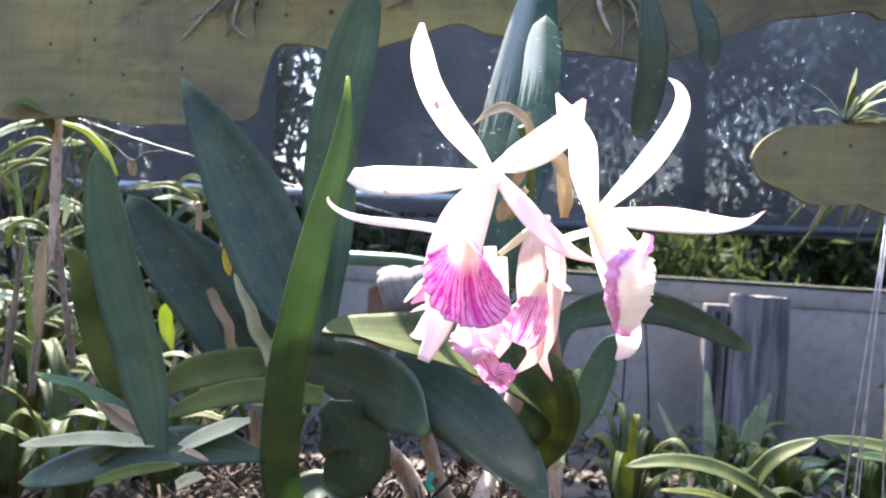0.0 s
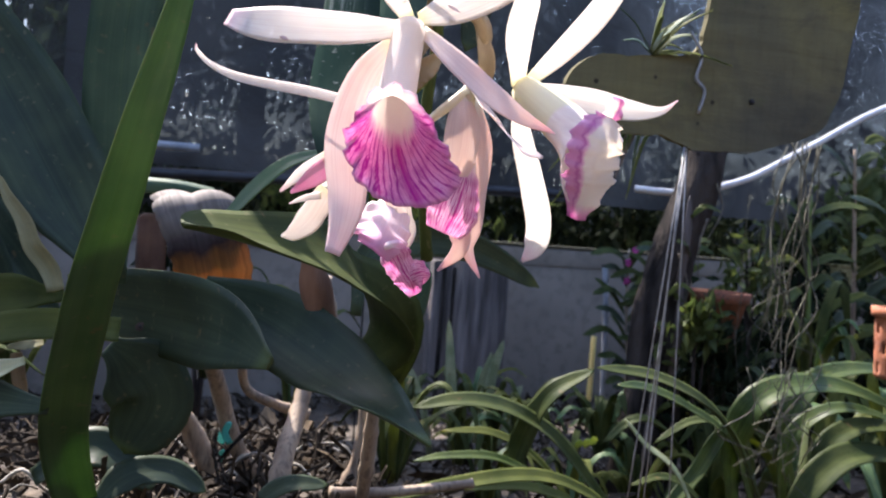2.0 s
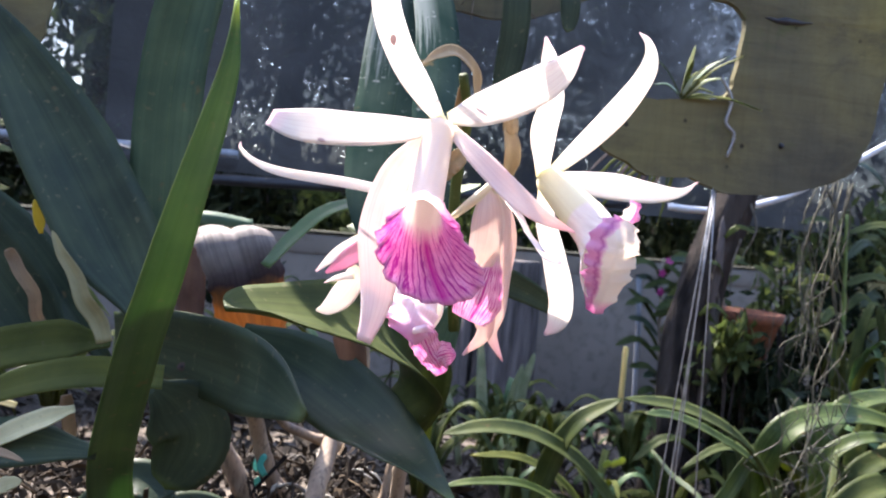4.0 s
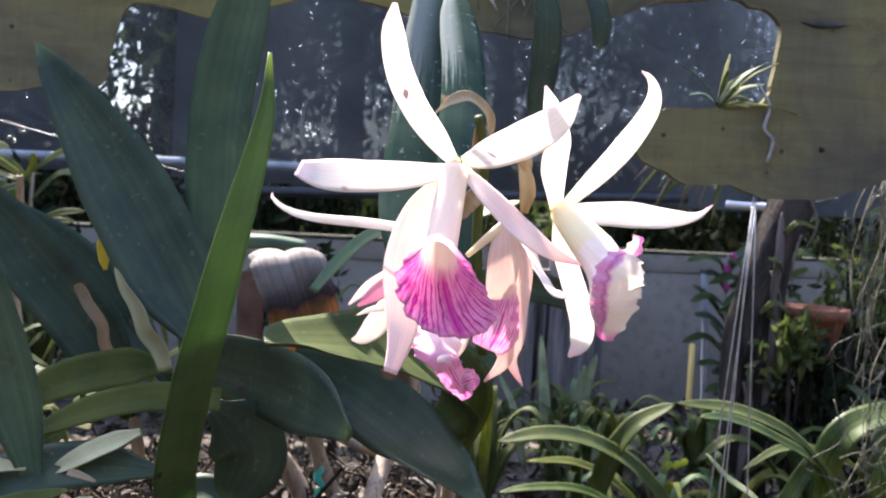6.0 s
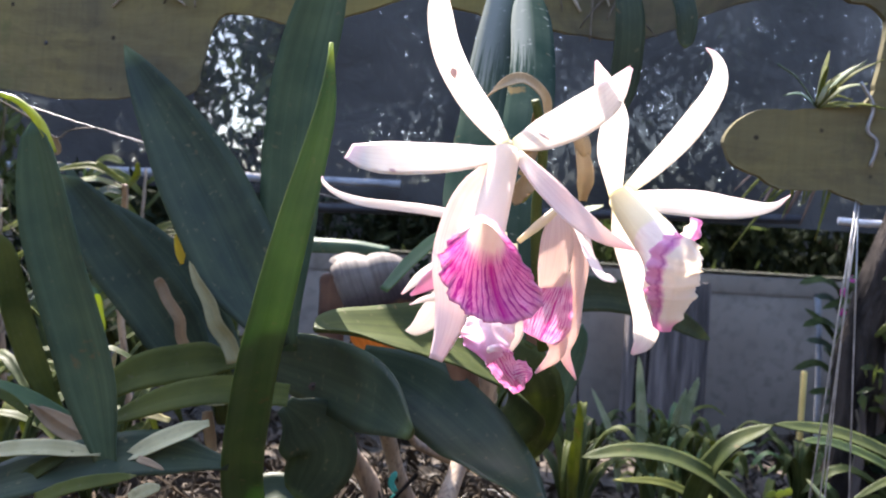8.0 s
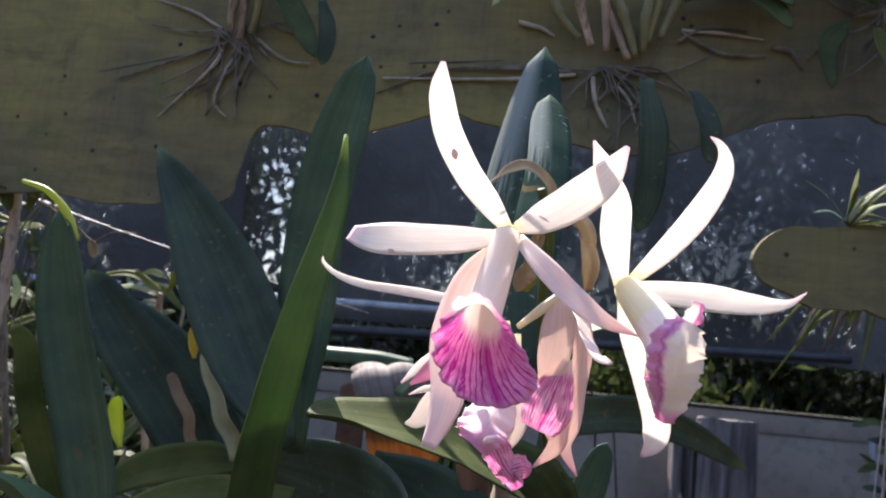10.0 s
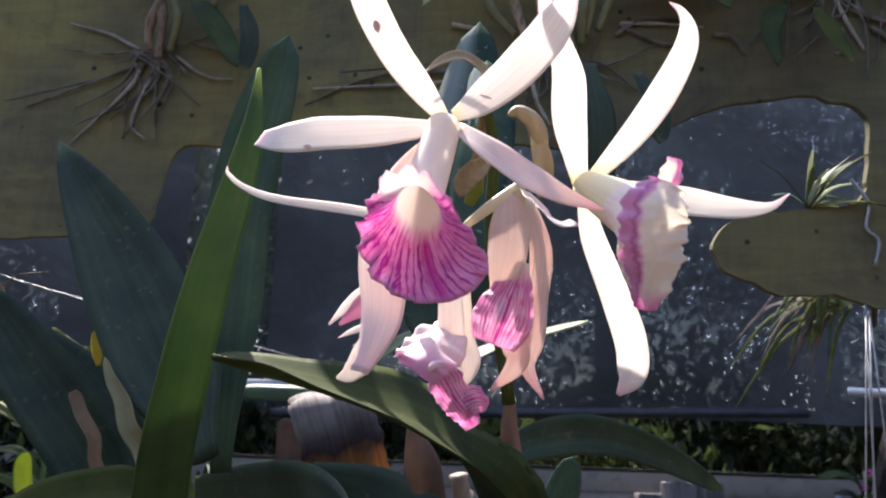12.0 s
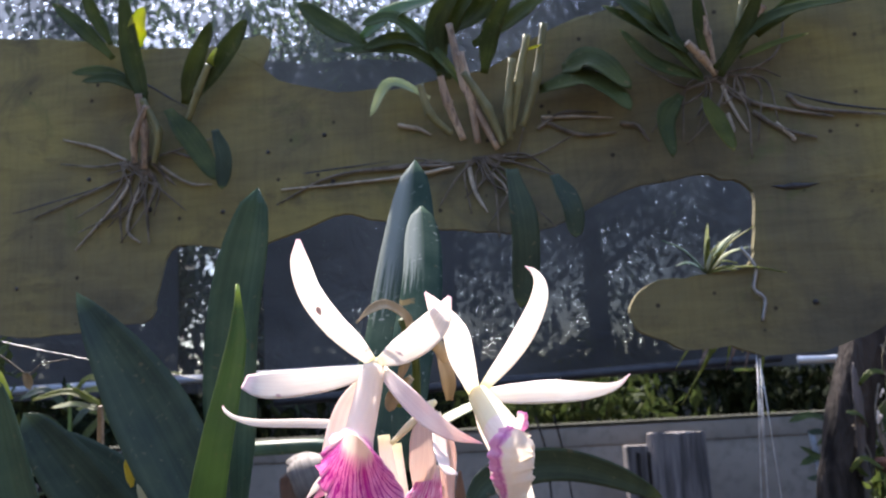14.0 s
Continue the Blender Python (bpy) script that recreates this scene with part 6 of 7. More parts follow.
petal(f4, "petal", [(-0.0006, 0.4405, 1.0782), (-0.0071, 0.4440, 1.0722), (-0.0151, 0.4475, 1.0655)], 0.0085, ROSE, widths=(1.0, 0.9, 0.15), face=(-0.2, -1, 0.0))
petal(f4, "sepal", [(-0.0025, 0.4450, 1.0654), (-0.0089, 0.4480, 1.0637), (-0.0151, 0.4500, 1.0608)], 0.0036, widths=(1.0, 0.85, 0.1), face=(-0.2, -1, 0.4))
petal(f4, "column", [(0.0235, 0.4330, 1.0980), (0.0261, 0.4290, 1.0700), (0.0256, 0.4260, 1.0546), (0.0250, 0.4240, 1.0437)], 0.0105, TUBE, widths=(0.6, 0.9, 1.0, 0.85), fold=-0.5)
petal(f4, "lip", [(0.0270, 0.4320, 1.0646), (0.0217, 0.4240, 1.0581), (0.0178, 0.4170, 1.0525), (0.0147, 0.4110, 1.0483), (0.0114, 0.4080, 1.0450)], 0.0223, FLUSHED, widths=(0.62, 0.95, 1.0, 0.86, 0.50), fold=-0.30, ripple=0.06, waves=4.5, jag=0.12, m=16, n=30, face=(-0.25, -1, 0.1))
petal(f4, "lip_lobe", [(0.0165, 0.4090, 1.0461), (0.0190, 0.4075, 1.0477), (0.0225, 0.4080, 1.0482), (0.0262, 0.4100, 1.0468)], 0.0035, FLUSHED, widths=(0.6, 1.0, 1.0, 0.5), fold=-0.4, ripple=0.10, waves=2.0, m=10, face=(0.0, -0.8, 0.6))
petal(f4, "lip_lobe", [(0.0210, 0.4130, 1.0472), (0.0233, 0.4125, 1.0424), (0.0267, 0.4135, 1.0370), (0.0306, 0.4150, 1.0325), (0.0337, 0.4170, 1.0278)], 0.0125, LIP_TAIL, widths=(0.80, 1.0, 0.90, 0.80, 0.45), ripple=0.10, waves=4.0, jag=0.16, fold=-0.45, m=16, n=36, face=(-0.25, -1, 0.1))
petal(f4, "lip_lobe", [(0.0283, 0.4160, 1.0331), (0.0311, 0.4135, 1.0357), (0.0344, 0.4130, 1.0369), (0.0385, 0.4150, 1.0360)], 0.0112, LIP_TAIL, widths=(0.75, 1.0, 0.95, 0.5), ripple=0.08, waves=2.5, jag=0.12, fold=-0.35, m=12, n=24, face=(0.1, -1, 0.25))
petal(f4, "sepal", [(0.0300, 0.4400, 1.0930), (0.0319, 0.4400, 1.0628), (0.0337, 0.4380, 1.0521), (0.0310, 0.4360, 1.0413)], 0.0100, TUBE, widths=(0.6, 0.9, 1.0, 0.2))
# flower stem, papery sheath and bracts
rod("stem", plant, [(0.0555, 0.4700, 1.0398), (0.0477, 0.4600, 1.0768), (0.0431, 0.4500, 1.1119), (0.0424, 0.4400, 1.1398), (0.0353, 0.4300, 1.1590)], [0.0030, 0.0026, 0.0022], LEAF_DEEP, sides=8, n=16)
leaf("sheath", plant, [(0.0108, 0.4150, 1.1566), (0.0178, 0.4150, 1.1628), (0.0272, 0.4160, 1.1656), (0.0375, 0.4200, 1.1591), (0.0397, 0.4220, 1.1489)], 0.0060, SHEATH, "curved brown papery sheath", face=(0, -0.8, 0.5), base=0.1, rise=0.4, fall=0.6, power=1.6, fold=0.5)
leaf("sheath", plant, [(0.0588, 0.4250, 1.1145), (0.0579, 0.4200, 1.1266), (0.0543, 0.4200, 1.1396)], 0.0080, SHEATH, "brown papery sheath round a bud", face=(0, -1, 0.2), base=0.5, rise=0.4, fall=0.5, power=1.6, fold=0.6)
leaf("sheath", plant, [(0.0326, 0.4400, 1.1254), (0.0375, 0.4400, 1.1395), (0.0367, 0.4350, 1.1569)], 0.0060, SHEATH, "brown papery sheath", face=(0, -1, 0.2), base=0.5, rise=0.4, fall=0.5, power=1.6, fold=0.6)
leaf("sheath", plant, [(0.0391, 0.4200, 1.1275), (0.0325, 0.4180, 1.1213), (0.0280, 0.4170, 1.1159), (0.0263, 0.4170, 1.1101)], 0.0085, SHEATH, "curled brown bract", face=(0.2, -1, 0.1), base=0.4, rise=0.4, fall=0.5, power=1.6, fold=0.7, ripple=0.06)
leaf("sheath", plant, [(0.0586, 0.4250, 1.1306), (0.0569, 0.4200, 1.1362), (0.0541, 0.4180, 1.1426), (0.0483, 0.4180, 1.1464), (0.0444, 0.4200, 1.1446)], 0.0075, SHEATH, "shiny papery hood over a bud", face=(-0.1, -1, 0.3), base=0.6, rise=0.3, fall=0.5, power=1.6, fold=-0.5)
rod("bud", plant, [(0.0321, 0.4350, 1.1130), (0.0341, 0.4320, 1.1186), (0.0357, 0.4300, 1.1254)], [0.002, 0.0035, 0.0015], LEAF_OLIVE, "yellow-green bud", sides=8, n=8)


# ---- beds of strap leaves, chips ----
def strap_plant(at, n, length, width, seed, mats, label, lean=0.7, tall=0.7):
    rng = random.Random(seed)
    t = thing("strap_plant", at, label, "plant", "strap-leaved plants")
    b = Vector(at)
    for k in range(n + 4):
        q = rng.uniform(0, 6.28)
        ln = length * rng.uniform(0.6, 1.15)
        out = rng.uniform(0.35, 1.0) * lean
        h = ln * tall * rng.uniform(0.7, 1.1)
        d = Vector((math.cos(q), math.sin(q), 0))
        pts = [b + d * 0.01, b + d * (ln * out * 0.35) + Vector((0, 0, h * 0.75)), b + d * (ln * out * 0.75) + Vector((0, 0, h)), b + d * (ln * out * 1.1) + Vector((0, 0, h * rng.uniform(0.5, 0.95)))]
        leaf("leaf", t, pts, width * rng.uniform(0.5, 0.95), rng.choice(mats), face=(-d.x * 0.4, -d.y * 0.4 - 0.25, 1), base=0.7, rise=0.3, fall=0.35, power=1.5, fold=0.45, thick=0.0015, n=12, m=4, seed=seed * 10 + k)
    return t


BED_STRAPS = [((0.3040, 1.3000, 0.6682), 10, .24, 0.020), ((0.5323, 1.6000, 0.6034), 9, .14, 0.020), ((0.7410, 1.7500, 0.5619), 9, .20, 0.025), ((0.5081, 1.9000, 0.5915), 9, .18, 0.023),
    ((0.7808, 1.5000, 0.6463), 10, .17, 0.024), ((0.7619, 2.1000, 0.5875), 8, .16, 0.029), ((0.4855, 1.3500, 0.6014), 9, .24, 0.020)]
EDGE_STRAPS = [((0.6056, 1.3000, 0.5965), 9, .20, 0.023), ((0.8022, 1.4000, 0.5530), 9, .19, 0.032), ((0.9277, 1.3500, 0.5353), 9, .32, 0.041), ((1.0263, 1.2500, 0.5697), 7, .34, 0.043),
    ((1.2864, 1.3000, 0.5723), 7, .34, 0.049), ((1.5733, 2.0000, 0.4831), 9, .36, 0.032), ((1.8699, 2.0000, 0.5302), 9, .40, 0.035)]
WEST_STRAPS = [((-0.4212, 1.0000, 0.7367), 9, .26, 0.022), ((-0.3180, 1.0500, 0.7474), 9, .26, 0.022), ((-0.5875, 1.2000, 0.6991), 9, .32, 0.026), ((-0.7939, 1.4000, 0.7376), 9, .36, 0.029),
    ((-0.6175, 1.8000, 0.7073), 10, .34, 0.029), ((-0.8443, 1.8000, 0.6932), 10, .34, 0.032), ((-0.4888, 2.0000, 0.7027), 9, .4, 0.032), ((-0.2600, 1.6000, 0.7264), 9, .34, 0.026)]
BACK_STRAPS = [((-0.5925, 2.3000, 0.6908), 10, .36, 0.035), ((0.2550, 1.9000, 0.6235), 9, .3, 0.026), ((0.0981, 2.2000, 0.6465), 9, .34, 0.029), ((0.6375, 1.9000, 0.5423), 7, .16, .022),
    ((0.6855, 1.8000, 0.5629), 7, .15, .020), ((0.9843, 1.5000, 0.6023), 8, .20, .028), ((1.2638, 1.5000, 0.6945), 8, .26, .030)]
for k, (at, n, ln, w) in enumerate(BED_STRAPS + EDGE_STRAPS + WEST_STRAPS + BACK_STRAPS):
    strap_plant(at, n, ln, w, 200 + k, [LEAF_OLIVE, LEAF_OLIVE, LEAF_DEEP, LEAF_DEEP, LEAF_LIT] if k % 3 and not 13 < k < 22 else [LEAF_OLIVE, LEAF_DEEP, LEAF_DEEP, LEAF_DEEP], "clump of arching green strap leaves on the bed", *((0.7, 0.7) if k < 25 else (0.4, 1.0)))


def cane_plant(foot, top, n, ln, width, seed, label, mats, bloom=None):
    """An upright jointed stem with leaves set to either side, here and there a small flower."""
    rng = random.Random(seed)
    t = thing("cane_orchid", foot, label, "orchid", "tall cane orchids")
    a, b = Vector(foot), Vector(top)
    mid = a.lerp(b, 0.5) + Vector((rng.uniform(-.03, .03), 0, 0))
    line = spline([a, mid, b], 40)
    rod("cane", t, [a, mid, b], [0.006, 0.0055, 0.003], CANE if seed % 2 else LEAF_LIT, sides=7, n=24, knots=9)
    for k in range(n):
        p = line[int(40 * (0.15 + 0.85 * k / n))]
        sgn = 1 if k % 2 else -1
        q = rng.uniform(0.2, 0.9)
        d = Vector((sgn * math.cos(q), rng.uniform(-.5, .3), math.sin(q)))
        e = ln * rng.uniform(0.7, 1.2)
        leaf("leaf", t, [p, p + d * e * 0.5 + Vector((0, 0, 0.01)), p + d * e - Vector((0, 0, e * rng.uniform(0.0, 0.4)))], width, rng.choice(mats), face=(0, -0.7, 0.8), n=8, m=4, fold=0.3, seed=seed + k)
    if bloom:
        for k in range(3):
            p = line[40 - 3 * k] + Vector((rng.uniform(-.03, .03), -0.01, rng.uniform(-.02, .02)))
            bm = bmesh.new()
            for j in range(5):
                q = j / 5 * 6.28
                blade_bm([p, p + Vector((math.cos(q) * 0.008, -0.003, math.sin(q) * 0.008)), p + Vector((math.cos(q) * 0.016, 0, math.sin(q) * 0.016))], 0.010, n=5, m=3, seed=j, bm=bm)
            under(finish("blossom", bm, bloom), t)
    return t


GREENS = [LEAF_DEEP, LEAF_OLIVE, LEAF]
cane_plant((1.6340, 2.6600, 0.3491), (1.5300, 2.6600, 1.0308), 26, .17, .030, 31, "upright cane orchid with dark leaves and pink flowers", [LEAF_DEEP, LEAF, LEAF_DEEP], MAGENTA)
cane_plant((1.6746, 2.6200, 0.4316), (1.6043, 2.6200, 0.9807), 24, .16, .028, 33, "upright cane orchid with dark leaves", [LEAF_DEEP])
cane_plant((1.7000, 2.6000, 0.4316), (1.6500, 2.6000, 1.0300), 24, .16, .028, 35, "upright cane orchid with dark leaves", [LEAF_DEEP, LEAF, LEAF_OLIVE])
cane_plant((1.3428, 1.8000, 0.5872), (1.3323, 1.8000, 1.0647), 12, .14, .022, 33, "cane orchid with long green leaves", GREENS)
cane_plant((1.3664, 1.6000, 0.6163), (1.3197, 1.6000, 1.1891), 16, .13, .022, 34, "cane orchid with long green leaves", GREENS)
cane_plant((1.6030, 1.7000, 0.5856), (1.5334, 1.7000, 1.3176), 18, .15, .026, 35, "cane orchid with long green leaves", GREENS)
cane_plant((1.6722, 1.6000, 0.6139), (1.5395, 1.6000, 1.3785), 18, .15, .026, 36, "cane orchid with long green leaves", GREENS)
cane_plant((1.1319, 1.7000, 0.6939), (1.0684, 1.7000, 1.0894), 6, .08, .016, 37, "slender cane orchid with white flowers", GREENS, PETAL)
cane_plant((-0.6058, 1.3000, 0.7370), (-0.6671, 1.3000, 1.2086), 10, .13, .020, 38, "cane orchid with long green leaves", [LEAF_OLIVE, LEAF_DEEP, LEAF_OLIVE])
cane_plant((-0.6548, 1.2000, 0.7590), (-0.6656, 1.2000, 1.2368), 10, .13, .020, 39, "cane orchid with long green leaves", [LEAF_OLIVE, LEAF_DEEP, LEAF_PALE])
cane_plant((-0.5907, 1.5000, 0.7080), (-0.6253, 1.5000, 1.1349), 9, .12, .020, 41, "cane orchid with long green leaves", [LEAF_OLIVE, LEAF_DEEP, LEAF])
cane_plant((-0.6155, 1.9000, 0.7131), (-0.6183, 1.9000, 1.1927), 14, .13, .022, 42, "cane orchid with long green leaves", [LEAF_OLIVE, LEAF_DEEP, LEAF])
cane_plant((-0.4623, 2.0000, 0.7044), (-0.5179, 2.0000, 1.1926), 14, .13, .022, 43, "cane orchid with long green leaves", [LEAF_OLIVE, LEAF_DEEP])


def root_tangle(x, y, z0, z1, n, seed, spread=0.05, label="curtain of thin hanging roots"):
    rng = random.Random(seed)
    t = thing("hanging_roots", (x, y, z0), label, "roots", "hanging roots")
    for k in range(n):
        a = Vector((x + rng.gauss(0, spread), y + rng.gauss(0, spread * 0.6), z1))
        ln = (z1 - z0) * rng.uniform(0.5, 1.0)
        pts = [a]
        for j in range(1, 6):
            pts.append(a + Vector((rng.gauss(0, 0.012) * j ** 0.6, rng.gauss(0, 0.01), -ln * j / 5)))
        r = rng.uniform(0.0004, 0.0011)
        rod("root", t, pts, [r, r, r * 0.6], DULL_ROOT, sides=5, n=20)
    return t


root_tangle(*(0.5772, 0.8000, 0.9022)[:2], 0.7800, 1.1722, 10, 71, 0.018)
root_tangle(*(1.0166, 1.3500, 0.7760)[:2], 0.6699, 1.1572, 9, 72, 0.03)
root_tangle(*(0.6798, 0.9300, 0.8151)[:2], 0.7431, 0.9144, 12, 75, 0.022, "brown roots hanging among the broad leaves")
root_tangle(*(-0.4654, 1.0500, 0.8784)[:2], 0.8365, 1.3226, 9, 73, 0.015)
root_tangle(*(-0.5797, 1.2000, 0.8437)[:2], 0.7959, 1.3514, 10, 74, 0.05)


def litter():
    """Bark chips, snapped twigs and curled bits of dry leaf."""
    rng = random.Random(5)
    verts, faces = [], []
    for k in range(6500):
        x, y = rng.uniform(-0.6, 0.7), rng.uniform(0.42, 1.15)
        p = Vector((x, y, ground_height(x, y) + rng.uniform(0.0, 0.022)))
        q = Euler((rng.uniform(-1.2, 1.2), rng.uniform(-1.2, 1.2), rng.uniform(0, 6.28))).to_matrix()
        if k % 3 == 0:
            s = Vector((rng.uniform(0.003, 0.008), rng.uniform(0.002, 0.005), rng.uniform(0.001, 0.003)))
        elif k % 3 == 1:
            s = Vector((rng.uniform(0.012, 0.040), rng.uniform(0.0005, 0.0014), rng.uniform(0.0005, 0.0014)))
        else:
            s = Vector((rng.uniform(0.002, 0.006), rng.uniform(0.0015, 0.004), rng.uniform(0.001, 0.002)))
        bend = rng.uniform(-.5, .5) * s.x
        i = len(verts)
        for dx, dy, dz in ((-1, -1, -1), (0, -1, -1), (1, -.8, -1), (.9, 1, -1), (0, 1, -1), (-1, .9, -1), (-.9, -.9, 1), (0, -1, 1), (.9, -1, 1), (1, .9, 1), (0, 1, 1), (-.9, 1, 1)):
            verts.append(p + q @ Vector((dx * s.x, dy * s.y * rng.uniform(0.7, 1.1), dz * s.z + (0 if dx else bend))))
        faces += [tuple(i + k2 for k2 in f) for f in ((0, 5, 4, 1), (1, 4, 3, 2), (6, 7, 10, 11), (7, 8, 9, 10), (0, 1, 7, 6), (1, 2, 8, 7), (3, 4, 10, 9), (4, 5, 11, 10), (2, 3, 9, 8), (5, 0, 6, 11))]
    me = bpy.data.meshes.new("bark_chips")
    me.from_pydata(verts, [], faces)
    me.materials.append(CHIP)
    return tagged(new("bark_chips", me), "loose bark chips, twigs and dry bits on the soil", "bark chips", kind="stuff")


litter()


def surface_roots(n, seed):
    """Thin dry roots that wander over the bed from the canes' feet."""
    rng = random.Random(seed)
    t = thing("surface_roots", (0.03, 0.76, ground_height(0.03, 0.76)), "pale dry roots tangled over the dark soil", "roots")
    for k in range(n):
        x, y = rng.uniform(-0.14, 0.20), rng.uniform(0.66, 1.0)
        q, pts = rng.uniform(0, 6.28), []
        for j in range(6):
            pts.append((x, y, ground_height(x, y) + 0.010 + rng.uniform(0.0, 0.018) * (0.4 if j in (0, 5) else 1.0)))
            q += rng.uniform(-.9, .9)
            x, y = x + 0.016 * math.cos(q), y + 0.016 * math.sin(q)
        r = rng.uniform(0.0006, 0.0014)
        rod("root", t, pts, [r, r * 1.1, r * 0.5], rng.choice([PALE_ROOT, ROOT, BONE_ROOT]), sides=6, n=20, wobble=0.3)


surface_roots(38, 17)


def leaf_litter():
    """Fallen leaves and twigs on the lower ground behind the bed."""
    rng = random.Random(6)
    verts, faces = [], []
    for k in range(5000):
        x, y = rng.uniform(-1.4, 2.4), rng.uniform(1.0, 3.15)
        p = Vector((x, y, ground_height(x, y) + rng.uniform(0.0, 0.03)))
        q = Euler((rng.uniform(-.9, .9), rng.uniform(-.9, .9), rng.uniform(0, 6.28))).to_matrix()
        ln, w = rng.uniform(0.015, 0.05), rng.uniform(0.15, 0.4)
        if k % 3 == 0:
            w = 0.06
        i, c = len(verts), rng.uniform(-.3, .3)
        verts += [p + q @ Vector(v) * ln for v in ((-1, 0, c), (-.3, w, 0), (.4, w * 0.8, 0), (1, 0, c), (.4, -w * 0.8, 0), (-.3, -w, 0), (0, 0, -0.12))]
        faces += [(i, i + 1, i + 6), (i + 1, i + 2, i + 6), (i + 2, i + 3, i + 6), (i + 3, i + 4, i + 6), (i + 4, i + 5, i + 6), (i + 5, i, i + 6)]
    me = bpy.data.meshes.new("leaf_litter")
    me.from_pydata(verts, [], faces)
    me.materials.append(CHIP)
    return tagged(new("leaf_litter", me), "fallen brown leaves and twigs on the soil", "leaf litter", kind="stuff")


leaf_litter()


def plastic_shard(at, seed):
    rng = random.Random(seed)
    p = Vector(at)
    pts = [p, p + Vector((rng.uniform(-.006, .006), 0.003, 0.008)), p + Vector((rng.uniform(-.008, .008), 0.006, 0.016))]
    return tagged(finish("plastic_shard", blade_bm(pts, 0.0055, base=0.9, rise=0.2, fall=0.8, power=3, tipw=0.4, n=8, m=4, thick=0.001, seed=seed), TEAL), "scrap of teal plastic among the bark chips", "plastic scrap", "plastic scraps")


for k, at in enumerate([(-0.0685, 0.7400, 0.8860), (-0.0623, 0.7800, 0.8828), (0.0034, 0.7600, 0.8737), (0.0072, 0.8600, 0.8461), (0.0017, 0.8400, 0.8292), (-0.0084, 0.8400, 0.8368)]):
    plastic_shard(at, 80 + k)

# ---- large arching leaves at the edge of the bed ----
lily = thing("lily_clump", (0.45, 1.05, 0.58), "clump of broad glossy arching leaves", "plant")
LILY_TALL = [([(0.6930, 1.0000, 0.6799), (0.6756, 1.0000, 0.7873), (0.6938, 0.9800, 0.8641), (0.7650, 0.9700, 0.8877), (0.8583, 0.9600, 0.8745), (1.0251, 0.9600, 0.8036)], .050, LEAF_GLOSS),
    ([(0.7022, 0.9700, 0.7361), (0.6549, 0.9600, 0.8103), (0.5880, 0.9400, 0.8653), (0.4973, 0.9200, 0.9025), (0.4058, 0.9000, 0.9154)], .036, LEAF_DEEP),
    ([(0.3454, 0.9800, 0.7564), (0.3641, 0.9800, 0.8234), (0.3854, 0.9600, 0.8753), (0.4324, 0.9500, 0.9042)], .034, LEAF_DEEP),
    ([(0.7159, 1.0000, 0.7176), (0.6732, 1.0000, 0.8063), (0.5928, 0.9900, 0.8533), (0.5243, 0.9800, 0.8785), (0.4822, 0.9800, 0.8805)], .026, LEAF_GLOSS),
    ([(0.4997, 0.9600, 0.7035), (0.4458, 0.9600, 0.7674), (0.3907, 0.9600, 0.8255), (0.3297, 0.9600, 0.8582), (0.2702, 0.9600, 0.8659), (0.2181, 0.9600, 0.8566)], .036, LEAF_DEEP),
    ([(0.4255, 0.8400, 0.7530), (0.3744, 0.8300, 0.7958), (0.3028, 0.8200, 0.8231), (0.2019, 0.8000, 0.8226), (0.1123, 0.7800, 0.8126)], .022, LEAF_OLIVE)]
LILY_EDGE = [([(0.5584, 1.0000, 0.6930), (0.6194, 1.0000, 0.7588), (0.6493, 1.0000, 0.8034), (0.6689, 1.0000, 0.8335)], .026, LEAF_GLOSS),
    ([(0.7917, 1.0000, 0.6836), (0.7936, 1.0000, 0.7625), (0.7976, 1.0000, 0.8332)], .014, LEAF_PALE),
    ([(0.7218, 0.9500, 0.6905), (0.7764, 0.9500, 0.7710), (0.8587, 0.9500, 0.8002), (1.0299, 0.9500, 0.7580)], .050, LEAF_DEEP),
    ([(0.9041, 1.1000, 0.6411), (0.8528, 1.1000, 0.7818), (0.8952, 1.1000, 0.8643), (0.9805, 1.1000, 0.8879), (1.1229, 1.1000, 0.8776)], .044, LEAF_GLOSS),
    ([(0.7966, 1.0300, 0.6639), (0.7913, 1.0300, 0.7773), (0.8244, 1.0200, 0.8322), (0.8836, 1.0000, 0.8479), (1.0171, 1.0000, 0.8089)], .030, LEAF_GLOSS),
    ([(0.8074, 0.9800, 0.6827), (0.8041, 0.9800, 0.7764), (0.8373, 0.9800, 0.8189), (0.9064, 0.9800, 0.8291), (1.0381, 0.9800, 0.8060)], .040, LEAF_DEEP)]
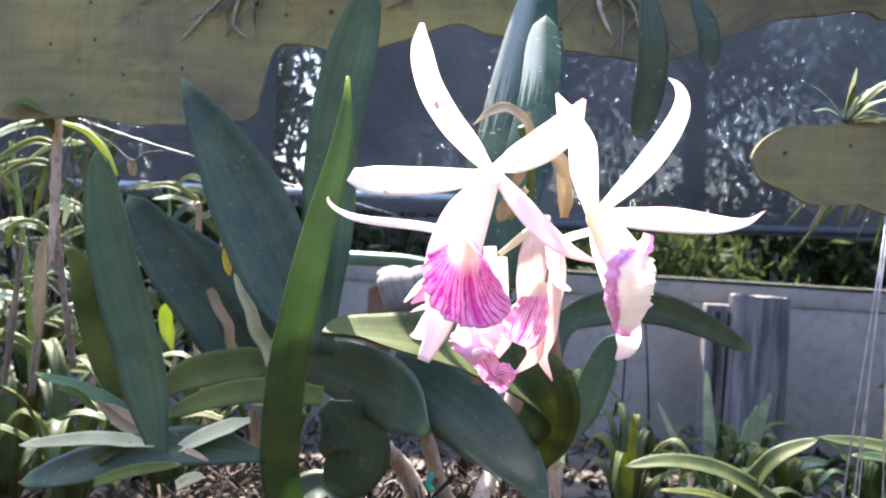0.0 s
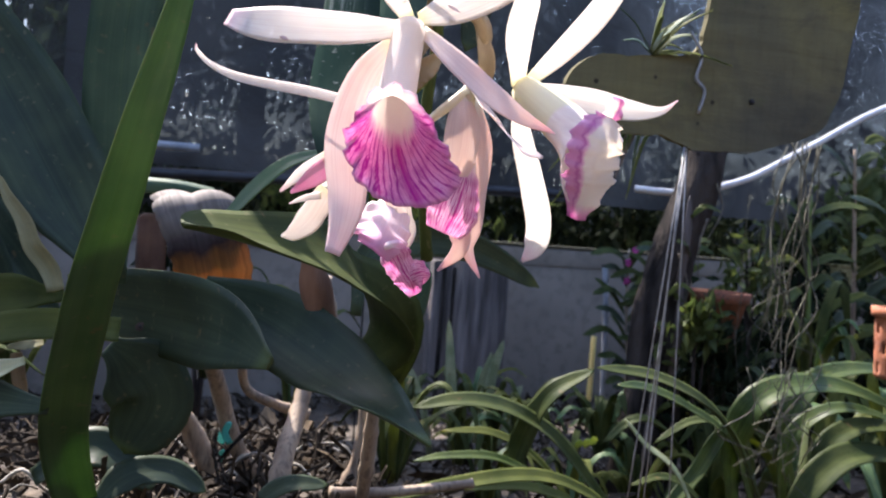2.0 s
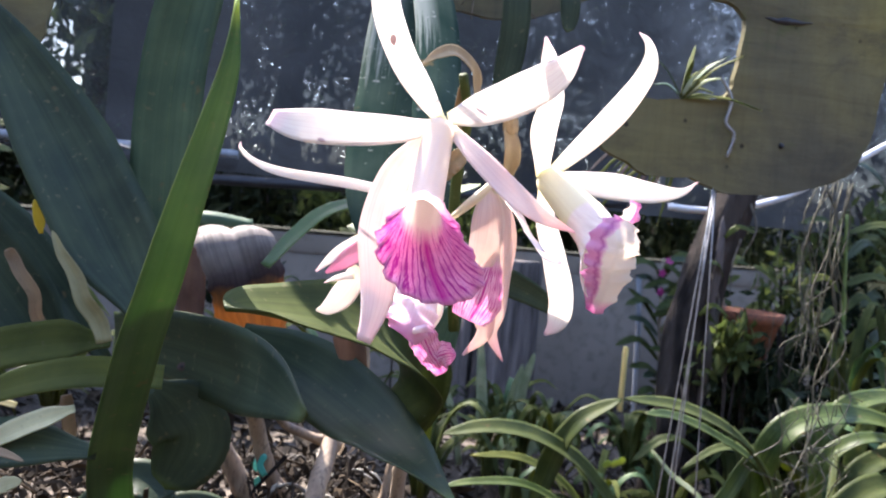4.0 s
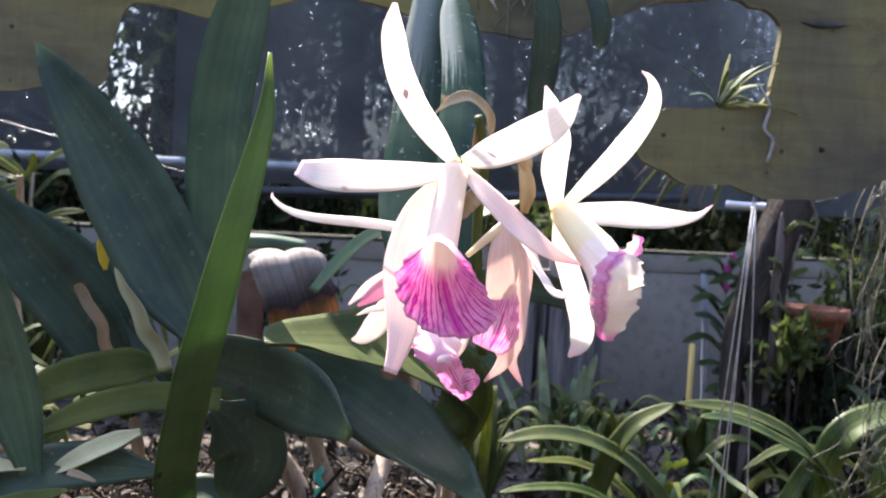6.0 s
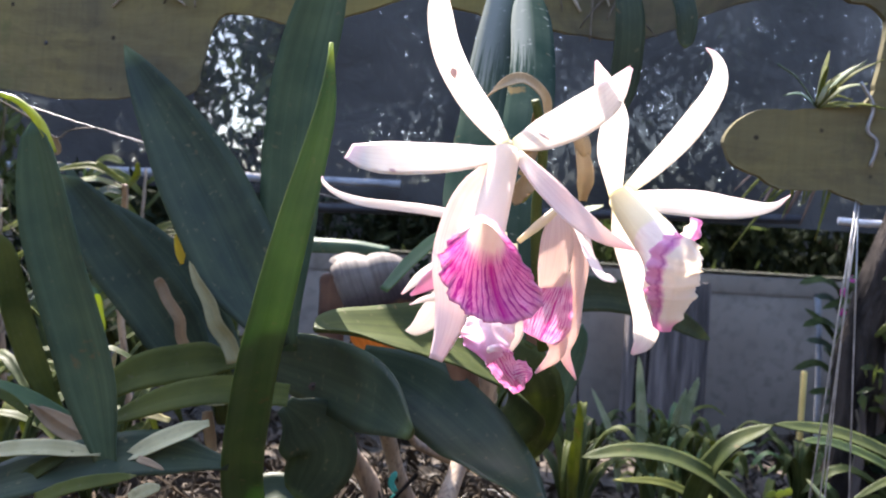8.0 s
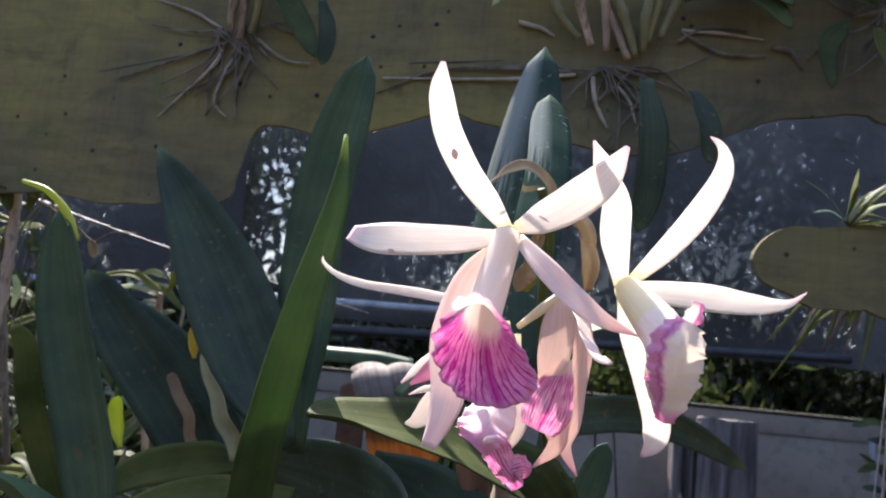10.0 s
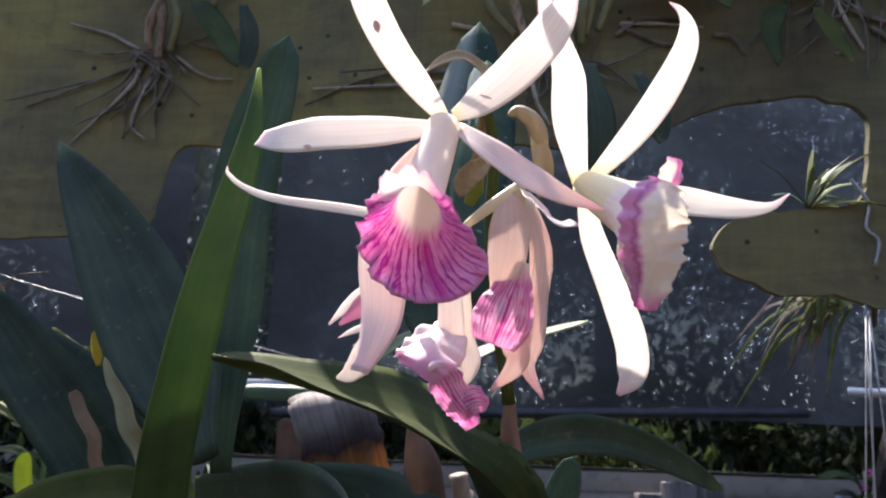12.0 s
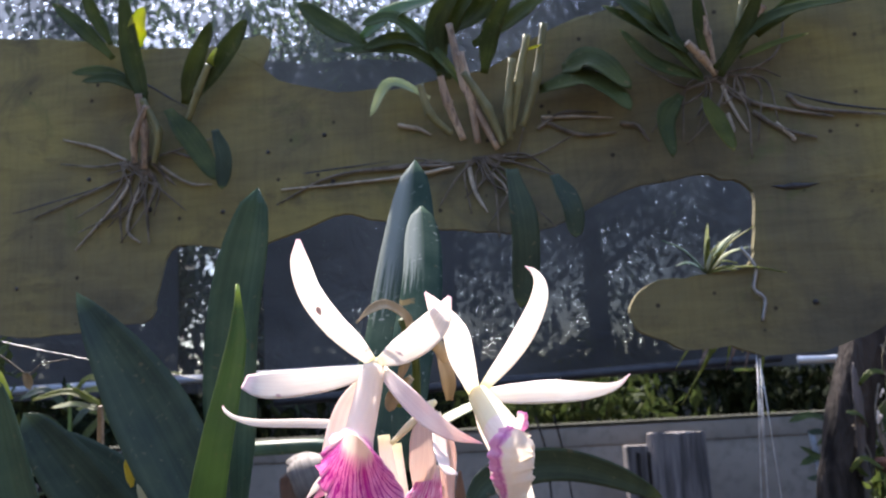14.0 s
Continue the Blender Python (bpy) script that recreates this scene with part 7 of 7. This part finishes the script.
LILY_LOW = [([(0.7639, 1.0600, 0.6537), (0.7600, 1.0600, 0.7606), (0.7244, 1.0600, 0.8095), (0.6570, 1.0600, 0.8173), (0.5967, 1.0600, 0.7860)], .020, LEAF_DEEP),
    ([(0.5568, 0.9000, 0.7377), (0.5182, 0.9000, 0.7994), (0.4767, 0.9000, 0.8293), (0.4475, 0.9000, 0.8584)], .014, LEAF_PALE),
    ([(0.4229, 0.9000, 0.7299), (0.3831, 0.9000, 0.7696), (0.3266, 0.9000, 0.7866), (0.2614, 0.9000, 0.7851)], .018, LEAF_OLIVE),
    ([(0.4163, 0.9500, 0.7109), (0.3731, 0.9500, 0.7723), (0.3204, 0.9500, 0.8026), (0.2588, 0.9500, 0.8064), (0.2193, 0.9500, 0.8006)], .016, LEAF_GLOSS),
    ([(0.4707, 1.0200, 0.7035), (0.4072, 1.0200, 0.7771), (0.3426, 1.0200, 0.8127), (0.2765, 1.0200, 0.8161)], .018, LEAF_OLIVE),
    ([(0.5915, 0.9200, 0.7150), (0.5611, 0.9200, 0.7643), (0.5190, 0.9200, 0.7857), (0.4739, 0.9200, 0.7766)], .016, LEAF_DEEP)]
for pts, w, mt in LILY_TALL + LILY_EDGE + LILY_LOW:
    leaf("leaf", lily, pts, w * 0.82, mt, face=(0, -0.5, 0.9), base=0.6, rise=0.35, fall=0.5, power=1.7, fold=0.3, thick=0.0025)
spear = thing("variegated_plant", (0.7468, 2.0000, 0.5341), "spiky plant with pale striped leaves", "plant")
for pts, w in (([(0.7468, 2.0000, 0.5341), (0.7586, 2.0000, 0.6893), (0.7866, 2.0000, 0.7885)], .036), ([(0.7318, 2.0000, 0.5341), (0.7343, 2.0000, 0.6607), (0.7576, 2.0000, 0.7594)], .03), ([(0.6353, 1.9000, 0.5356), (0.6173, 1.9000, 0.6937), (0.6014, 1.9000, 0.8458)], .034), ([(0.8078, 2.0000, 0.5339), (0.8207, 2.0000, 0.6337), (0.8473, 2.0000, 0.6769)], .03), ([(0.5799, 1.9000, 0.5360), (0.5473, 1.9000, 0.6664), (0.4977, 1.9000, 0.7683)], .02), ([(0.7334, 1.9000, 0.5482), (0.8116, 1.9000, 0.6431), (0.8926, 1.9000, 0.6577)], .03)):
    leaf("leaf", spear, pts, w, LEAF_PALE, face=(0.3, -1, 0.3), base=0.8, rise=0.3, fall=0.4, power=1.5, fold=0.4, n=14, m=6)

# ---- to the east: trunk, pots, wires, hoop ----
tk = thing("support_trunk", (0.8880, 1.5000, 0.4678), "dark trunk serving as a support post", "trunk")
rod("trunk", tk, [(0.8700, 1.5000, 0.4223), (0.8721, 1.5000, 0.6843), (0.8753, 1.5000, 0.8496), (0.8971, 1.5000, 0.9926), (0.9358, 1.5000, 1.1254), (0.9600, 1.5000, 1.2300), (0.9700, 1.5000, 1.3300)], [0.056, 0.052, 0.046, 0.044, 0.044, 0.040, 0.036], TRUNK, sides=18, wobble=0.3, n=40)


def trunk_x(z):
    return 0.872 + 0.24 * max(0.0, z - 0.86)


for k, (dx, za, zb) in enumerate(((-0.03, 0.62, 0.86), (0.012, 0.75, 1.0), (-0.008, 0.95, 1.15), (0.024, 0.66, 0.8))):
    cx = trunk_x(za) + dx
    leaf("bark_flake", tk, [(cx, 1.450, za), (cx + 0.008, 1.444, (za + zb) / 2), (cx + 0.016, 1.455, zb)], 0.018, BARK, face=(0.1 * dx, -1, 0), base=0.4, fall=0.5, n=14, m=4, thick=0.003, ripple=0.06, jag=0.2)
for k in range(9):
    rng = random.Random(900 + k)
    z0 = 0.62 + 0.07 * k
    bx = trunk_x(z0) + rng.uniform(-.03, .03)
    rod("clinging_root", tk, [(bx, 1.452, z0), (bx + rng.uniform(-.02, .02), 1.446, z0 - 0.05), (bx + rng.uniform(-.03, .03), 1.440, z0 - 0.11)], [0.0022, 0.0018, 0.0010], ROOT, sides=5, n=12)
for k in range(7):
    rng = random.Random(940 + k)
    z0 = 0.66 + 0.075 * k
    p = Vector((trunk_x(z0) + rng.uniform(-.03, .03), 1.448, z0))
    d = rng.choice((-1, 1))
    leaf("clinging_leaf", tk, [p, p + Vector((d * 0.02, -0.012, 0.022)), p + Vector((d * 0.05, -0.02, rng.uniform(0.0, 0.03)))], 0.012, rng.choice([LEAF_DEEP, LEAF_OLIVE]), face=(0, -0.7, 0.7), n=10, m=4, seed=k)
hoop = tagged(rod("hoop_pipe", None, [(0.8839, 1.6200, 1.1647), (0.9392, 1.6000, 1.1629), (1.0081, 1.6000, 1.1695), (1.1480, 1.6000, 1.2095), (1.3052, 1.6000, 1.2939), (1.5506, 1.6000, 1.4186), (1.8357, 1.6000, 1.4418), (2.1674, 1.6000, 1.1381), (2.4291, 1.6000, 0.4219)], 0.0075, PIPE, n=40), "white bent plastic pipe", "pipe")
for k, (a, b) in enumerate([((0.3797, 0.7350, 1.1480), (0.3510, 0.7400, 0.7949)), ((0.3821, 0.7350, 1.1483), (0.3629, 0.7400, 0.7944)), ((0.3809, 0.7350, 1.1481), (0.3995, 0.7400, 0.7928)), ((0.3785, 0.7350, 1.1479), (0.3701, 0.7400, 0.7941))]):
    tagged(rod("hanger_wire", None, [a, b], 0.0007, WIRE, sides=5, n=4), "thin galvanised hanging wire", "wire", "hanger wires")
tagged(finish("wooden_stick", box_bm(Vector((1.3566, 2.5500, 0.5473)) + Vector((0, 0, -0.03)), Vector((1.3680, 2.5500, 0.7328)) + Vector((0, 0.02, 0)), 0.002), PINE), "short yellow pine stick", "stick")
pr = (1.0089, 1.5000, 0.9402)
hp = thing("terracotta_pot", pr, "terracotta pot with a dark plant in it", "flower pot")
under(finish("body", lathe_bm([(0.0, -0.085), (0.040, -0.085), (0.064, 0.008), (0.071, 0.010), (0.073, 0.030), (0.066, 0.030), (0.060, 0.006), (0.0, 0.002)], pr), DARK_CLAY), hp)


def potted_shrub(at, size, count, leaf_len, seed, mat, label):
    t = thing("shrub", at, label, "shrub", "shrubs in the garden")
    rng = random.Random(seed)
    x, y, z = at
    for j in range(4):
        q = rng.uniform(0, 6.28)
        rod("stem", t, [(x, y, ground_height(x, y)), (x + size[0] * 0.3 * math.cos(q), y, z), (x + size[0] * 0.6 * math.cos(q), y + size[1] * 0.4 * math.sin(q), z + size[2] * 0.7)], [0.008, 0.006, 0.002] if size[0] > 0.1 else [0.003, 0.0025, 0.001], TRUNK, sides=5, n=8)
    me = crown_bm(at, size, count, leaf_len, seed)
    me.materials[0] = mat
    under(new("foliage", me), t)


# the near-black ones have their shade put into the leaf colour
for k, (at, s, mt) in enumerate([((1.3677, 1.9000, 0.7378), .16, SHADE_LEAVES), ((1.7529, 2.1000, 0.8423), .20, SHADE_LEAVES), ((2.1331, 2.3000, 1.0931), .24, LEAF_DEEP), ((2.0023, 2.0000, 0.8004), .22, SHADE_LEAVES), ((1.5553, 1.7000, 0.6703), .14, SHADE_LEAVES), ((2.2963, 2.2000, 1.2408), .24, LEAF_DEEP), ((1.4783, 2.3000, 0.6606), .08, SHADE_LEAVES), ((0.9123, 1.4000, 0.9112), .05, LEAF_DEEP), ((0.9746, 1.4200, 0.8405), .085, SHADE_LEAVES), ((0.9497, 1.4500, 0.7515), .08, SHADE_LEAVES), ((1.2739, 1.7000, 1.0007), .09, LEAF_DEEP), ((1.4932, 1.8000, 1.0337), .10, SHADE_LEAVES),
                                 ((-1.1528, 2.4000, 1.0349), .28, LEAF_DEEP), ((-1.3124, 2.2000, 0.9075), .28, SHADE_LEAVES), ((-0.9101, 2.5000, 0.8842), .25, SHADE_LEAVES), ((-0.6498, 2.6000, 0.8249), .22, SHADE_LEAVES), ((0.1212, 2.7000, 0.8570), .14, SHADE_LEAVES)]):
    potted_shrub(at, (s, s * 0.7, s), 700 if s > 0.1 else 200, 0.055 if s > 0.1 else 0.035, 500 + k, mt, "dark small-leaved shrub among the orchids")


def pierced_pot(at, r0, r1, h):
    """A clay orchid pot with rows of holes through its wall."""
    t = thing("orchid_pot", at, "terracotta orchid pot pierced with holes", "flower pot")
    bm = bmesh.new()
    sides, rows = 36, 14
    g = [[bm.verts.new((at[0] + (r0 + (r1 - r0) * k / rows) * math.cos(s / sides * 6.2832), at[1] + (r0 + (r1 - r0) * k / rows) * math.sin(s / sides * 6.2832), at[2] + h * k / rows)) for s in range(sides)] for k in range(rows + 1)]
    for k in range(rows):
        for s in range(sides):
            if k % 4 in (1, 2) and k < 12 and (s + (2 if k // 4 % 2 else 0)) % 4 == 0:
                continue
            bm.faces.new((g[k][s], g[k][(s + 1) % sides], g[k + 1][(s + 1) % sides], g[k + 1][s]))
    under(finish("wall", thicken(bm, 0.004), TERRA), t)
    z = at[2] + h
    under(finish("rim", lathe_bm([(r1 - 0.004, z - 0.012), (r1 + 0.004, z - 0.012), (r1 + 0.005, z + 0.002), (r1 - 0.004, z + 0.002), (r1 - 0.004, z - 0.012)], (at[0], at[1], 0)), TERRA), t)
    under(finish("bark_fill", lathe_bm([(0.0, z - 0.02), (r1 - 0.008, z - 0.02), (r0 - 0.006, at[2] + 0.002), (0.0, at[2] + 0.002)], (at[0], at[1], 0)), CHIP), t)


pierced_pot((0.9497, 1.0000, 0.8911), 0.030, 0.036, 0.098)
bit = thing("yellow_blossoms", (0.6242, 1.3000, 0.7136), "few small yellow blossoms low on the bed", "flower")
for k, p in enumerate([(0.6135, 1.3000, 0.7156), (0.6281, 1.3000, 0.7164), (0.6403, 1.3000, 0.7201), (1.4811, 1.6000, 0.8529), (1.4783, 1.6000, 0.8725)]):
    leaf("petal", bit, [p, Vector(p) + Vector((0.006, 0, 0.006)), Vector(p) + Vector((0.014, 0, 0.008))], 0.012, LEAF_YELLOW, n=6, m=3)
leaf("young_leaf", plant, [(-0.1595, 0.6400, 1.0629), (-0.1613, 0.6400, 1.0720), (-0.1645, 0.6400, 1.0832)], 0.0065, TAG, "bright yellow young leaf", face=(0.4, -1, 0.1), base=0.4, rise=0.4, fall=0.5, power=1.8, fold=0.3, n=12)
for k, (pa, pb, pc) in enumerate([((0.4986, 2.4000, 1.0627), (0.5261, 2.4000, 0.9299), (0.5297, 2.4000, 0.6136)), ((0.5511, 2.4000, 1.0653), (0.5784, 2.4000, 0.9174), (0.6074, 2.4000, 0.6163))]):
    tagged(rod("dry_stem", None, [pa, pb, pc, (pc[0], pc[1], 0.35)], 0.003, TRUNK, sides=6, n=20), "thin dark dry stem before the wall", "stem", "dry stems")
tagged(rod("guy_wire", None, [(-0.5872, 1.2000, 1.2576), (-0.4416, 1.2000, 1.2150), (-0.2802, 1.2000, 1.1773), (-0.0705, 1.2000, 1.1307)], 0.0007, WIRE, sides=5, n=10), "thin wire strung across the shade house", "wire")

# ---- more at the edges: posts, a hanging cane orchid ----
gp = thing("garden_post", (2.0765, 2.2000, 0.6282), "old olive-brown wooden post behind the orchids", "post")
px0, px1 = 2.0055, 2.0830
under(finish("post", box_bm((px0, 2.2, 0.30), (px1, 2.2 + (px1 - px0), 1.0243), 0.006), PINE_OLD), gp)
under(finish("cap", box_bm((px0 - 0.004, 2.195, 1.0243 + 0.0005), (px1 + 0.004, 2.205 + (px1 - px0), 1.0350), 0.003), PINE_OLD), gp)
leaf("petal", bit, [(1.8701, 2.0000, 0.7693), (1.8600, 2.0000, 0.8101), (1.8593, 2.0000, 0.8431)], 0.024, TAG, n=8, m=4, face=(0, -1, 0.2))
pp = thing("thin_post", (1.5776, 2.8000, 0.4783), "thin grey metal post before the wall", "post")
rod("pole", pp, [(1.5652, 2.8, 0.30), (1.5430, 2.8, 0.7698), (1.5233, 2.8, 0.9551)], 0.010, GREY_PIPE, sides=10, n=6)
rod("end_cap", pp, [(1.5233, 2.8, 0.9531), (1.5233, 2.8, 0.9633)], 0.0115, BLACK, sides=10, n=2)

ho = thing("hanging_orchid", (-0.4609, 1.0000, 1.2331), "brown-caned orchid hanging from the slab, leaves yellow-green in the sun", "orchid")
rod("cane", ho, [(-0.4573, 1.0000, 1.0411), (-0.4586, 1.0000, 1.1339), (-0.4609, 1.0000, 1.2331)], [0.0045, 0.006, 0.005], CANE, sides=8, n=24, knots=6)
HUNG_UPPER = [([(-0.4634, 1.0000, 1.1826), (-0.4867, 1.0000, 1.1852), (-0.5156, 1.0000, 1.1688), (-0.5475, 1.0000, 1.1450)], .016, LEAF_OLIVE),
    ([(-0.4620, 1.0000, 1.1589), (-0.4919, 1.0000, 1.1597), (-0.5305, 1.0000, 1.1374)], .015, LEAF_OLIVE),
    ([(-0.4648, 1.0000, 1.1733), (-0.4713, 1.0000, 1.1464), (-0.4779, 1.0000, 1.1228), (-0.4817, 1.0000, 1.0960)], .006, LEAF_OLIVE),
    ([(-0.4550, 0.9800, 1.2302), (-0.4718, 0.9800, 1.2065), (-0.4941, 0.9800, 1.1986)], .014, LEAF_DEEP),
    ([(-0.4511, 0.9800, 1.2305), (-0.4346, 0.9800, 1.2153), (-0.4385, 0.9800, 1.1923)], .013, LEAF_DEEP)]
HUNG_LOWER = [([(-0.4601, 0.9800, 1.2299), (-0.4623, 0.9800, 1.2103), (-0.4566, 0.9800, 1.1912)], .014, LEAF_DEEP),
    ([(-0.4501, 1.0000, 1.1245), (-0.4439, 1.0000, 1.1083), (-0.4467, 1.0000, 1.0882)], .008, LEAF_PALE),
    ([(-0.4605, 1.0000, 1.0741), (-0.4813, 1.0000, 1.0894), (-0.5043, 1.0000, 1.0846), (-0.5114, 1.0000, 1.0576)], .012, LEAF_OLIVE),
    ([(-0.4579, 0.9700, 1.2156), (-0.4875, 0.9700, 1.2266), (-0.5124, 0.9700, 1.2122)], .012, LEAF_OLIVE)]
for pts, w, mt in HUNG_UPPER + HUNG_LOWER:
    leaf("leaf", ho, pts, w, mt, face=(0.1, -0.6, 0.7), base=0.6, rise=0.3, fall=0.5, power=1.7, fold=0.35, n=14, m=6, thick=0.0015)
low = thing("low_orchid", (-0.3590, 1.2400, 1.1304), "orchid with short yellow-green leaves beyond the large leaves", "orchid")
for pts, w, mt in (([(-0.3610, 1.2400, 1.1369), (-0.4032, 1.2400, 1.1540), (-0.4520, 1.2400, 1.1452)], .014, LEAF_OLIVE), ([(-0.3563, 1.2300, 1.1334), (-0.3766, 1.2300, 1.1452), (-0.3954, 1.2300, 1.1603)], .010, LEAF_OLIVE), ([(-0.3564, 1.2400, 1.1289), (-0.3450, 1.2400, 1.1436), (-0.3445, 1.2400, 1.1642)], .010, LEAF_OLIVE), ([(-0.3617, 1.2300, 1.1282), (-0.3907, 1.2300, 1.1362), (-0.4232, 1.2300, 1.1325)], .010, LEAF_PALE)):
    leaf("leaf", low, pts, w, mt, face=(0.1, -0.6, 0.7), base=0.6, rise=0.3, fall=0.5, power=1.7, fold=0.35, n=14, m=6, thick=0.0015)
rod("cane", low, [(-0.3591, 1.2400, 1.1321), (-0.3606, 1.2500, 1.0810), (-0.3698, 1.2700, 0.9961), (-0.33, 1.3, ground_height(-0.33, 1.3))], [0.004, 0.005, 0.005], CANE, sides=7, n=20, knots=6)
leaf("sheath", ho, [(-0.3670, 0.9800, 1.1695), (-0.3626, 0.9800, 1.1607), (-0.3607, 0.9800, 1.1504)], 0.010, SHEATH, "pinkish dry flower remnant", face=(0.1, -1, 0.2), base=0.4, fold=0.6, n=10, m=4)
rod("twig", ho, [(-0.4510, 0.9800, 1.2175), (-0.3928, 0.9800, 1.1887), (-0.3643, 0.9800, 1.1684), (-0.3480, 0.9800, 1.1785), (-0.3197, 0.9800, 1.1828)], [0.0012, 0.0010, 0.0007], ROOT, sides=6, n=20)
